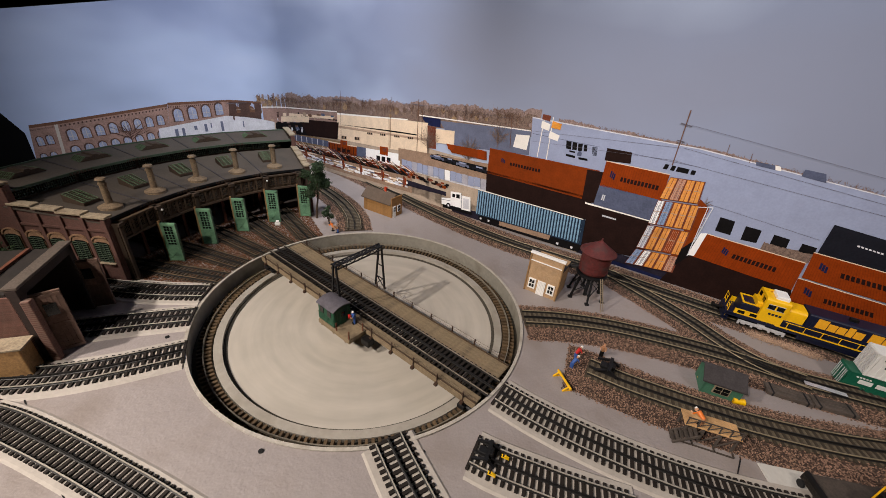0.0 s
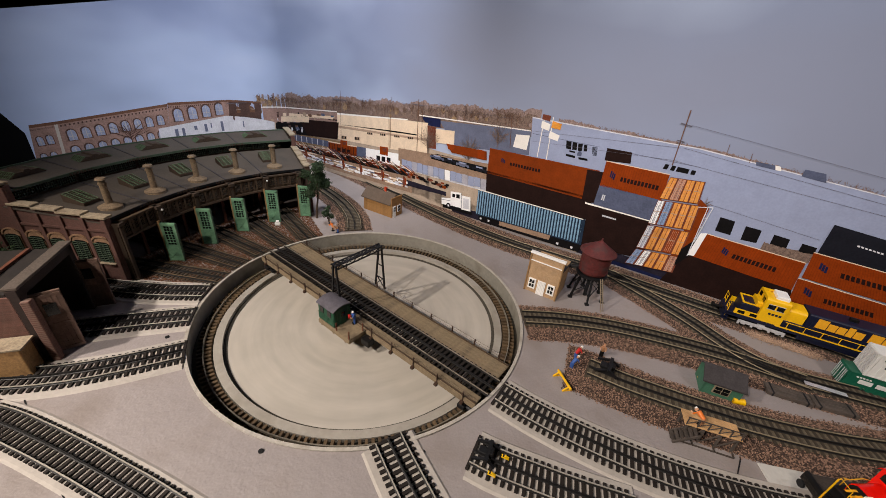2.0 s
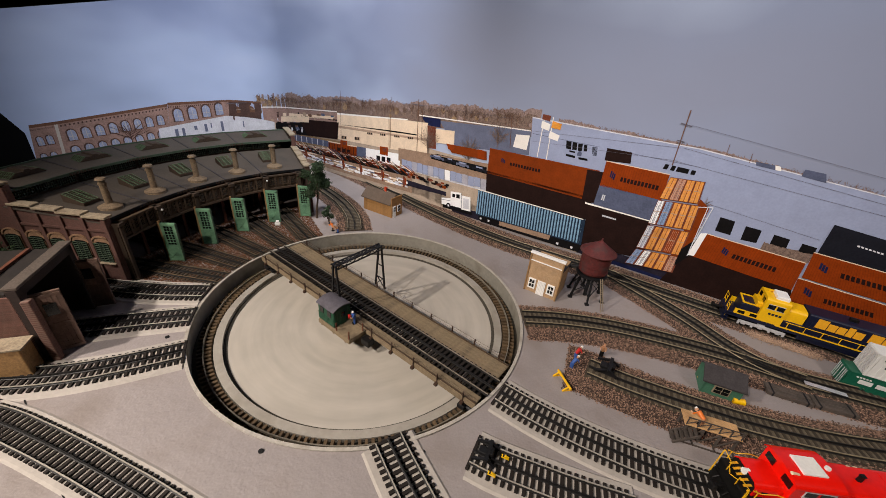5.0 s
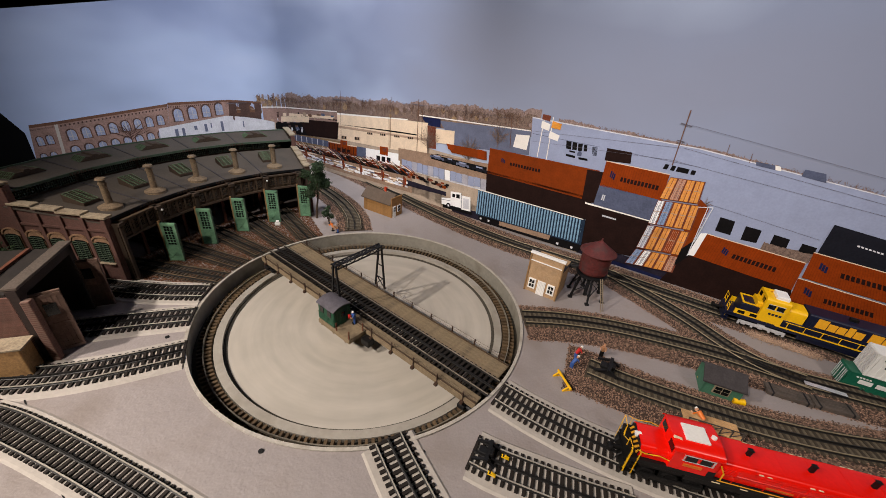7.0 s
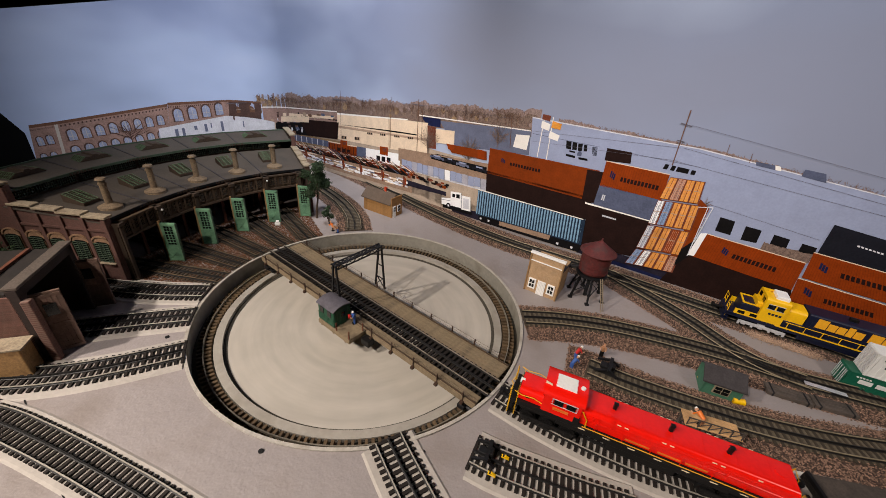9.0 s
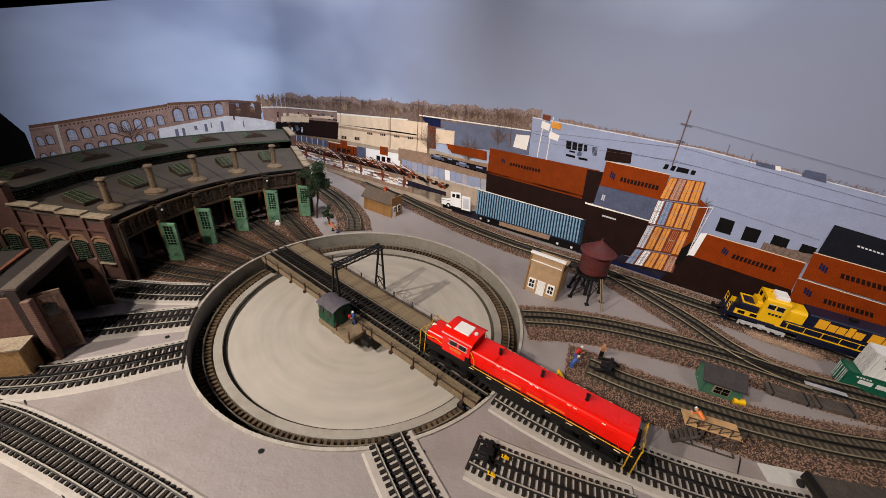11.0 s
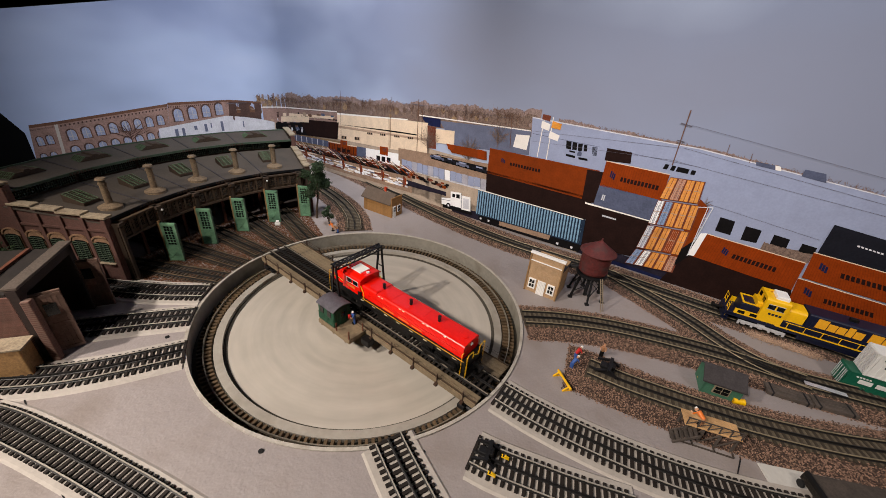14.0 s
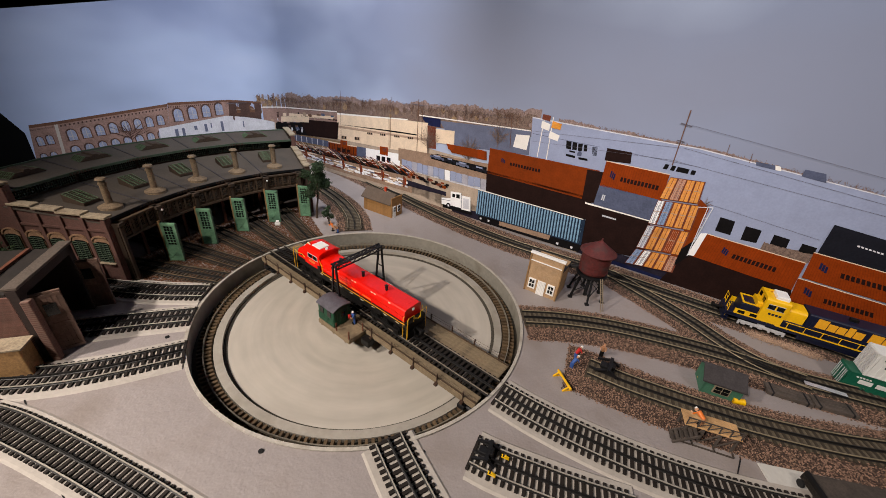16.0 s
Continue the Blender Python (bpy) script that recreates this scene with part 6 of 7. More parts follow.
        made("coupler", lambda b: (box(b, (e * (L + 0.005), 0, 0.0185), (0.016, 0.005, 0.005), bevel=0.001), box(b, (e * (L + 0.013), 0.002, 0.0185), (0.006, 0.009, 0.008), bevel=0.0015)), M["black"], th, "black knuckle coupler")
        made("pilot", lambda b: box(b, (e * (L - 0.001), 0, 0.013), (0.003, 0.042, 0.015)), M["black"], th)
        made("air_hose", lambda b: [handrail(b, [(e * (L + 0.001), s * 0.009, 0.022), (e * (L + 0.006), s * 0.010, 0.017), (e * (L + 0.006), s * 0.010, 0.009)], 0.0007) for s in (-1, 1)], M["black"], th)
    for s in (-1, 1):
        y = s * (W / 2 - 0.0006)
        made("side_handrail", lambda b: (handrail(b, [(-L + 0.010, y, D), (-L + 0.012, y, D + 0.013), (0.050, y, D + 0.013)], 0.0004), [handrail(b, [(-L + 0.022 + i * 0.031, y, D), (-L + 0.022 + i * 0.031, y, D + 0.013)], 0.0004) for i in range(7)]), M["red"], th)
        made("cab_grab", lambda b: handrail(b, [(0.062, y, D), (0.0625, y, D + 0.011), (0.0695, y + s * 0.0004, D + 0.023)], 0.0006), M["yellow"], th, "yellow grab rail")
        made("nose_handrail", lambda b: handrail(b, [(0.117, y, D + 0.0095), (0.128, y, D + 0.013), (0.143, y, D + 0.011), (0.1525, y, D + 0.0145)], 0.00055), M["yellow"], th, "yellow nose handrail")
    wheels = []
    for x in (-0.104, 0.104):
        wheels += truck(th, x, (-0.026, 0.0, 0.026), M["black"], 0.0215)
    return th, wheels


RED_LOCO, RED_WHEELS = build_red_loco()


# ---- things round the yard ----
M["skin"] = mat("painted_skin", (206, 158, 124), 0.6, scale=200, var=0.1)
M["red_cloth"] = mat("red_painted_clothes", (186, 40, 36), 0.6, scale=200, var=0.2)
M["khaki"] = mat("tan_painted_clothes", (176, 128, 92), 0.6, scale=200, var=0.2)
M["orange_cloth"] = mat("orange_painted_vest", (226, 118, 36), 0.5, scale=200, var=0.15)
M["brass_yellow"] = mat("bright_yellow_plastic", (246, 196, 10), 0.4, scale=80, var=0.08, bump=0.02)
M["corrugated_end"] = mat("pale_grey_container_end", (206, 204, 200), 0.5, scale=60, var=0.1)
M["ochre"] = mat("ochre_container", (196, 140, 32), 0.5, scale=60, var=0.15)
M["plank_grey"] = mat("grey_brown_timber", (74, 66, 60), 0.85, scale=90, var=0.35, objvar=0.2)
M["chimney_red"] = mat("orange_red_brick_chimney", (196, 70, 38), 0.8, scale=90, var=0.2)
M["dock_tan"] = mat("pale_tan_dock_planks", (196, 156, 108), 0.8, scale=80, var=0.25, objvar=0.12)
M["hut_green"] = mat("faded_green_hut_boards", (62, 108, 86), 0.7, scale=90, var=0.2)
M["card"] = mat("pale_grey_card", (196, 194, 188), 0.7, scale=40, var=0.08)


def figurine(m, shirt, trousers, hat, stoop=0.0, label="", carry=None):
    """A small painted model figure as one plain mesh."""
    bm = bmesh.new()

    def tint(k, vs):
        faces = {f for v in vs for f in v.link_faces}
        for f in faces:
            f.material_index = k
    for s in (-1, 1):
        tint(1, rod(bm, (s * 0.0016, 0, 0), (s * 0.0012, 0, 0.012), 0.0016, 0.0019, 8))
        tint(3, box(bm, (s * 0.0016, -0.001, 0.0008), (0.003, 0.005, 0.0018)))
    lean = Vector((0, -math.sin(radians(stoop)), math.cos(radians(stoop))))
    hip = Vector((0, 0, 0.0115))
    chest = hip + lean * 0.0105
    tint(0, rod(bm, hip, chest, 0.0026, 0.0033, 10))
    head = chest + lean * 0.0035
    tint(2, bmesh.ops.create_uvsphere(bm, u_segments=10, v_segments=8, radius=0.0021, matrix=Matrix.Translation(head))["verts"])
    tint(4, rod(bm, head + lean * 0.0008, head + lean * 0.0026, 0.0023, 0.0014, 10))
    for s in (-1, 1):
        sh = chest + Vector((s * 0.0034, 0, -0.001))
        el = sh + Vector((s * 0.0012, -0.0022, -0.0045))
        tint(0, rod(bm, sh, el, 0.0011, 0.001, 7))
        tint(2, rod(bm, el, el + Vector((-s * 0.0012, -0.0042, 0.0008)), 0.0009, 0.0008, 7))
    if carry:
        tint(5, box(bm, (0, -0.0085, 0.0185), (0.007, 0.004, 0.005), bevel=0.0006))
    ob = part("figurine", bm, [M[shirt], M[trousers], M["skin"], M["black"], M[hat], M[carry or "black"]], None, "", True)
    ob.matrix_world = m
    return tagged(ob, label, "figurine", "painted figures on the layout")


figurine(pose(-0.0090, -0.0625, 0.0014, 0, 0, -60), "denim", "denim", "white", 8, "small painted figure in blue overalls holding a red box", "red_cloth")
figurine(pose(0.3566, -0.1184, 0.0, 0, 0, 120), "denim", "denim", "white", 40, "stooping painted figure in blue on the ballast")
figurine(pose(0.3694, -0.0946, 0.0, 0, 0, 100), "red_cloth", "denim", "white", 25, "painted figure in red shirt and blue trousers")
figurine(pose(0.4169, -0.0833, 0.0, 0, 0, -30), "khaki", "black", "khaki", 5, "painted figure in tan jacket beside the ballast")
figurine(pose(-0.1513, 0.2787, 0.0, 0, 0, -120), "orange_cloth", "black", "khaki", 35, "painted figure in orange vest by the pit wall")
figurine(pose(-0.1376, 0.2718, 0.0, 0, 0, -60), "khaki", "denim", "khaki", 45, "painted crouching figure by the pit wall")


def build_store_shed():
    a, b = Vector((0.3129, 0.0984, 0)), Vector((0.37, 0.0635, 0))
    d = b - a
    w = d.length
    th = thing("store_shed", Matrix.Translation(a) @ pose(0, 0, 0, 0, 0, math.degrees(math.atan2(d.y, d.x))), "small tan brick shed with false front and white door", "shed")
    h, deep = 0.09, 0.06
    made("front_wall", lambda b: box(b, (w / 2, 0.002, h / 2), (w, 0.004, h), bevel=0.0003), M["brick_tan"], th, "tan brick false front")
    made("body", lambda b: box(b, (w / 2, 0.004 + deep / 2, 0.033), (w - 0.002, deep, 0.066)), M["brick_tan"], th)
    made("roof", lambda b: prism(b, [(0, 0.066), (deep, 0.060), (deep, 0.063), (0, 0.0695)], w + 0.002, pose(w / 2, 0.004, 0) @ pose(0, 0, 0, 0, 0, 90)), M["tar_paper"], th)
    made("cornice", lambda b: (box(b, (w / 2, 0.001, h + 0.001), (w + 0.005, 0.009, 0.0035), bevel=0.0004), box(b, (w / 2, -0.0008, h - 0.016), (w, 0.002, 0.0016))), M["white"], th, "white cornice")
    for s in (0, 1):
        made("corner_board", lambda b: box(b, (s * w, -0.0006, h / 2), (0.0025, 0.0032, h)), M["wood_tan"], th)
    made("door", lambda b: box(b, (w / 2, -0.0006, 0.0165), (0.0165, 0.0022, 0.033), bevel=0.0003), M["white"], th, "white plank door")
    made("door_groove", lambda b: [box(b, (w / 2 - 0.006 + 0.003 * i, -0.0018, 0.0165), (0.0004, 0.0006, 0.031)) for i in range(5)], M["card"], th)
    for x in (w * 0.2, w * 0.8):
        fr = made("window", lambda b: box(b, (x, -0.0006, 0.021), (0.0155, 0.0022, 0.024), bevel=0.0003), M["white"], th, "white sash window")
        for i in (-1, 1):
            for z in (0.0165, 0.026):
                made("pane", lambda b: box(b, (x + i * 0.0028, -0.0018, z), (0.0044, 0.0008, 0.0072)), M["glass_dark"], fr)
    return th


build_store_shed()


def build_water_tower():
    c = Vector((0.4414, 0.0966, 0))
    th = thing("water_tower", Matrix.Translation(c) @ Matrix.Diagonal((1.18, 1.18, 1.1, 1)), "round faded red water tank on black timber legs", "water tower")
    made("tank", lambda b: (rod(b, (0, 0, 0.052), (0, 0, 0.057), 0.019, 0.0235, 32), rod(b, (0, 0, 0.057), (0, 0, 0.098), 0.0235, 0.0245, 32)), M["tank_red"], th, "faded red tank with soot bands", True)
    for z in (0.06, 0.07, 0.08, 0.09):
        made("hoop", lambda b: rod(b, (0, 0, z), (0, 0, z + 0.0008), 0.0246, n=32), M["tank_red"], th)
    made("tank_roof", lambda b: (rod(b, (0, 0, 0.097), (0, 0, 0.118), 0.0295, 0.002, 32), rod(b, (0, 0, 0.117), (0, 0, 0.123), 0.0022, 0.0012, 10), rod(b, (0, 0, 0.0955), (0, 0, 0.0972), 0.0296, n=32)), M["tank_red"], th, "conical red roof", True)
    for i in range(6):
        a = 60 * i + 20
        made("leg", lambda b: (bar(b, polar(0.031, a, 0.001), polar(0.019, a, 0.053), 0.003, 0.003), box(b, tuple(polar(0.031, a, 0.0015)), (0.006, 0.006, 0.003))), M["iron"], th, "black timber leg")
        made("brace", lambda b: (bar(b, polar(0.028, a, 0.014), polar(0.0215, a + 60, 0.042), 0.0012, 0.0012), bar(b, polar(0.0215, a, 0.042), polar(0.028, a + 60, 0.014), 0.0012, 0.0012)), M["iron"], th)
    made("platform", lambda b: rod(b, (0, 0, 0.0495), (0, 0, 0.0525), 0.026, n=24), M["iron"], th)
    made("riser_pipe", lambda b: rod(b, (0, 0, 0), (0, 0, 0.05), 0.003, n=12), M["iron"], th)
    lx = Vector((0.4572, 0.0489, 0)) - c
    side = Vector((-lx.y, lx.x, 0)).normalized() * 0.0022
    top = lx.normalized() * 0.026 + Vector((0, 0, 0.055))
    made("ladder", lambda b: ([bar(b, lx + side * s, top + side * s, 0.0009, 0.0009) for s in (-1, 1)], [bar(b, lx.lerp(top, k / 15) - side, lx.lerp(top, k / 15) + side, 0.0006, 0.0006) for k in range(1, 15)]), M["stone"], th, "pale ladder")
    made("spout", lambda b: (rod(b, (-0.022, 0.006, 0.06), (-0.045, 0.02, 0.046), 0.0035, 0.0028, 12), rod(b, (-0.03, 0.012, 0.066), (-0.045, 0.02, 0.05), 0.0005, n=6)), M["iron"], th, "black filling spout")
    return th


build_water_tower()


def build_section_house():
    a, b, c = Vector((-0.022, 0.3908, 0)), Vector((0.0029, 0.4291, 0)), Vector((-0.1091, 0.4401, 0))
    d = a - c
    th = thing("section_house", Matrix.Translation(c) @ pose(0, 0, 0, 0, 0, math.degrees(math.atan2(d.y, d.x))), "small brown plank house with a red chimney", "house")
    l, w, h = d.length, 0.044, 0.040
    made("body", lambda b: prism(b, [(0, 0), (w, 0), (w, h), (w / 2, h + 0.02), (0, h)], l, pose(l / 2, 0, 0) @ pose(0, 0, 0, 0, 0, 90)), M["brown_wood"], th, "brown plank walls")
    first = None
    for i in range(8):
        m = pose(l / 2, -0.0004, 0.003 + i * 0.0043)
        if first is None:
            first = made("plank", lambda b: box(b, (0, 0, 0), (l, 0.0012, 0.0038), bevel=0.0002), M["brown_wood"], th)
            first.matrix_basis = m
        else:
            share(first, m)
    made("false_front", lambda b: box(b, (l + 0.001, w / 2, 0.029), (0.003, w + 0.003, 0.058)), M["brown_wood"], th)
    for s in (0, 1):
        y0, y1 = (-0.005, w / 2) if s == 0 else (w + 0.005, w / 2)
        made("roof", lambda b: prism(b, [(y0, h - 0.003), (y1, h + 0.0215), (y1, h + 0.024), (y0, h - 0.0005)], l + 0.006, pose(l / 2 - 0.004, 0, 0) @ pose(0, 0, 0, 0, 0, 90)), M["brown_roof"], th, "brown tar paper roof")
    made("chimney", lambda b: (box(b, (l * 0.6, w * 0.55, h + 0.024), (0.006, 0.006, 0.022), bevel=0.0004), box(b, (l * 0.6, w * 0.55, h + 0.034), (0.0075, 0.0075, 0.002))), M["chimney_red"], th, "orange-red chimney")
    made("door", lambda b: box(b, (l + 0.003, 0.010, 0.0165), (0.0022, 0.0125, 0.033), bevel=0.0003), M["white"], th, "white glazed door")
    made("door_pane", lambda b: [box(b, (l + 0.0043, 0.010 + s * 0.0025, z), (0.0006, 0.0038, 0.006)) for s in (-1, 1) for z in (0.02, 0.028)], M["glass_dark"], th)
    made("window", lambda b: box(b, (l + 0.003, 0.030, 0.022), (0.0022, 0.013, 0.020), bevel=0.0003), M["white"], th, "white sash window")
    made("window_pane", lambda b: [box(b, (l + 0.0043, 0.030 + s * 0.0026, z), (0.0006, 0.004, 0.007)) for s in (-1, 1) for z in (0.0175, 0.0265)], M["glass_dark"], th)
    return th


build_section_house()


# ---- yellow and blue locomotive on the back track ----
def build_yard_loco():
    a, b = Vector((0.7277, 0.0587, 0)), Vector((0.8903, -0.0194, 0))
    d = b - a
    th = thing("freight_locomotive", Matrix.Translation(a) @ pose(0, 0, RAIL_TOP - 0.003, 0, 0, math.degrees(math.atan2(d.y, d.x))) @ Matrix.Diagonal((0.98, 1, 0.97, 1)) @ pose(-0.006, 0, 0), "dark blue and yellow freight locomotive with silver bogies", "locomotive")
    W = 0.050
    made("frame", lambda b: (box(b, (0.165, 0, 0.021), (0.36, W, 0.008), bevel=0.0008), box(b, (0.155, 0, 0.013), (0.10, W - 0.006, 0.012), bevel=0.002)), M["blue"], th, "dark blue underframe")
    made("sill_stripe", lambda b: [box(b, (0.2, s * (W / 2 + 0.0003), 0.0245), (0.27, 0.0007, 0.0025)) for s in (-1, 1)], M["yellow"], th)
    nose = made("short_hood", lambda b: hood(b, 0.004, 0.034, 0.036, 0.025, 0.050, 0.005), M["blue"], th, "dark blue short hood with yellow trim")
    made("nose_trim", lambda b: (box(b, (0.034, 0, 0.0505), (0.003, 0.037, 0.002)), box(b, (0.006, 0, 0.0505), (0.003, 0.034, 0.002)), [box(b, (0.02, s * 0.0175, 0.0505), (0.03, 0.002, 0.002)) for s in (-1, 1)]), M["yellow"], nose)
    made("low_side", lambda b: [box(b, (0.018, s * 0.0235, 0.030), (0.042, 0.0018, 0.012)) for s in (-1, 1)], M["yellow"], th, "yellow walkway skirt")
    for x, s in ((0.008, -1), (0.008, 1), (0.028, -1), (0.028, 1)):
        made("skirt_opening", lambda b: box(b, (x, s * 0.0247, 0.031), (0.011, 0.0008, 0.006)), M["glass_dark"], th)
    cab = made("cab", lambda b: (hood(b, 0.034, 0.072, 0.050, 0.025, 0.076, 0.006), hood(b, 0.026, 0.036, 0.034, 0.03, 0.06, 0.004)), M["yellow"], th, "bright yellow cab")
    for s in (-1, 1):
        for x in (0.046, 0.060):
            made("cab_window", lambda b: box(b, (x, s * 0.0252, 0.060), (0.011, 0.0008, 0.010)), M["glass_dark"], cab)
        made("cab_windscreen", lambda b: box(b, (0.0338, s * 0.012, 0.066), (0.0008, 0.012, 0.009)), M["glass_dark"], cab)
    made("window_frame", lambda b: [box(b, (x, s * 0.0254, z), (0.013, 0.001, 0.0008)) for x in (0.046, 0.06) for s in (-1, 1) for z in (0.0548, 0.0652)], M["silver"], cab)
    made("roof_unit", lambda b: box(b, (0.058, -0.004, 0.0785), (0.02, 0.03, 0.008), bevel=0.001), M["white"], cab, "white roof air unit")
    made("number_bar", lambda b: [box(b, (0.048 + i * 0.0055, s * 0.0253, 0.045), (0.0038, 0.0008, 0.004)) for i in range(4) for s in (-1, 1)], M["blue"], cab, "dark number drawn as plain bars")
    made("horn", lambda b: (rod(b, (0.04, 0.008, 0.078), (0.05, 0.008, 0.079), 0.0014, n=8), rod(b, (0.042, 0.008, 0.075), (0.042, 0.008, 0.079), 0.0008, n=6)), M["yellow"], cab)
    taper = made("hood_taper", lambda b: hood(b, 0.072, 0.102, 0.040, 0.038, 0.064, 0.008), M["yellow"], th, "yellow tapered hood front")
    made("long_hood", lambda b: (hood(b, 0.104, 0.345, 0.040, 0.025, 0.066, 0.004), hood(b, 0.072, 0.106, 0.042, 0.025, 0.039, 0.002)), M["blue"], th, "dark blue long hood")
    for i in range(9):
        for s in (-1, 1):
            made("hood_door", lambda b: box(b, (0.122 + i * 0.024, s * 0.0202, 0.040), (0.02, 0.0008, 0.022), bevel=0.0002), M["blue"], th)
    for i, wd in enumerate((0.0155, 0.012, 0.0115, 0.009, 0.0125, 0.0165, 0.0125)):
        x = 0.118 + (0, 0.017, 0.0305, 0.0435, 0.054, 0.074, 0.092)[i]
        made("lettering_bar", lambda b: box(b, (x + wd / 2, -0.0211, 0.0525 if i in (0, 3, 5) else 0.0505), (wd, 0.0008, 0.019 if i in (0, 3, 5) else 0.0145)), M["gold"], th, "gold lettering drawn as a plain bar")
    made("roof_fan", lambda b: [rod(b, (x, 0, 0.065), (x, 0, 0.068), 0.013, n=24) for x in (0.26, 0.30)], M["blue"], th)
    made("exhaust", lambda b: box(b, (0.17, 0, 0.068), (0.012, 0.007, 0.007), bevel=0.0006), M["black"], th)
    for s in (-1, 1):
        y = s * (W / 2 - 0.0006)
        made("side_handrail", lambda b: (handrail(b, [(0.078, y, 0.037), (0.33, y, 0.037)], 0.0007), [handrail(b, [(0.082 + i * 0.026, y, 0.024), (0.082 + i * 0.026, y, 0.037)], 0.0007) for i in range(10)]), M["yellow"], th, "yellow handrail")
    made("end_handrail", lambda b: ([handrail(b, [(-0.013, s * 0.023, 0.012), (-0.013, s * 0.023, 0.046), (-0.013, s * 0.008, 0.044), (-0.013, s * 0.008, 0.026)]) for s in (-1, 1)],
                                    [box(b, (-0.013, s * 0.017, z), (0.001, 0.014, 0.0012)) for s in (-1, 1) for z in (0.03, 0.037)]), M["yellow"], th, "yellow end handrails")
    made("front_platform", lambda b: (box(b, (-0.006, 0, 0.022), (0.02, W, 0.005), bevel=0.0006), box(b, (-0.0145, 0, 0.013), (0.003, 0.044, 0.016)), [box(b, (-0.012, s * 0.022, z), (0.01, 0.008, 0.0012)) for s in (-1, 1) for z in (0.007, 0.013)]), M["blue"], th)
    made("coupler", lambda b: (box(b, (-0.023, 0, 0.0165), (0.016, 0.005, 0.005), bevel=0.001), box(b, (-0.032, 0.002, 0.0165), (0.006, 0.009, 0.008), bevel=0.0015)), M["black"], th)
    for x in (0.048, 0.285):
        truck(th, x, (-0.028, 0.0, 0.028), M["silver"], 0.0238)
        made("bogie_spring", lambda b: [rod(b, (x + k * 0.014, -0.0262, 0.006), (x + k * 0.014, -0.0262, 0.014), 0.0022, n=10) for k in (-2.6, -1, 1, 2.6)], M["silver"], th)
    return th


build_yard_loco()
la, lb = Vector((0.7392, 0.018)), Vector((0.8282, -0.033))
spill = []
for i in range(2600):
    q = la.lerp(lb, random.random())
    spill.append((q.x + random.gauss(0, 0.006), q.y + random.gauss(0, 0.006), 0.0012 + random.random() * 0.0012))
stones("ballast_stones", "loose pinkish ballast beside the freight locomotive", "ballast_pale", spill)


def build_container(m, name, colour, label, l, w, h, end="corrugated_end", bars=True, ribs=26):
    th = thing(name, m, label, "container", "containers in the yard")
    made("box", lambda b: box(b, (l / 2, 0, h / 2), (l, w, h), bevel=0.0006), M[colour], th)
    for x in (0.0015, l - 0.0015):
        for s in (-1, 1):
            made("corner_post", lambda b: box(b, (x, s * w / 2, h / 2), (0.003, 0.003, h)), M[colour], th)
    made("rail_frame", lambda b: [box(b, (l / 2, s * w / 2, z), (l, 0.002, 0.0025)) for s in (-1, 1) for z in (0.0014, h - 0.0014)], M[colour], th)
    rib = None
    for i in range(ribs):
        m2 = pose(0.006 + (l - 0.012) * i / (ribs - 1), -w / 2 - 0.0003, h / 2)
        if rib is None:
            rib = made("rib", lambda b: box(b, (0, 0, 0), ((l - 0.012) / ribs * 0.5, 0.0008, h - 0.005)), M[colour], th)
            rib.matrix_basis = m2
        else:
            share(rib, m2)
    door = made("end_door", lambda b: [box(b, (-0.0006, s * w / 4, h / 2), (0.0012, w / 2 - 0.002, h - 0.004)) for s in (-1, 1)], M[end], th)
    made("lock_rod", lambda b: [rod(b, (-0.0018, y * w, 0.003), (-0.0018, y * w, h - 0.003), 0.0006, n=6) for y in (-0.4, -0.28, -0.12, 0.12, 0.28, 0.4)], M["silver"], door)
    if bars:
        for i in range(3):
            made("lettering_bar", lambda b: box(b, (0.025 + i * 0.022, -w / 2 - 0.0011, h * 0.58), (0.017, 0.0008, h * 0.22)), M["white_side" if colour == "green" else "blue"], th, "lettering drawn as a plain bar")
        made("small_bar", lambda b: [box(b, (0.012 + i * 0.004, -w / 2 - 0.0011, h * 0.8), (0.0026, 0.0008, 0.002)) for i in range(5)], M["white_side" if colour == "green" else "blue"], th)
    return th


CA, CB = Vector((0.8079, -0.0993, 0)), Vector((0.864, -0.1231, 0))
CD = math.degrees(math.atan2((CB - CA).y, (CB - CA).x))
CM = Matrix.Translation(CA) @ pose(0, 0, 0, 0, 0, CD)
build_container(CM @ pose(0, 0.015, 0.0), "shipping_container", "green", "dark green shipping container with white lettering bars", 0.25, 0.030, 0.034, "green")
build_container(CM @ pose(0.014, 0.0142, 0.0342), "shipping_container", "white_side", "white shipping container stacked on a green one", 0.22, 0.030, 0.044)
build_container(CM @ pose(0.048, 0.022, 0.0784), "shipping_container", "ochre", "ochre shipping container on top of the stack", 0.2, 0.03, 0.02, "ochre", False)


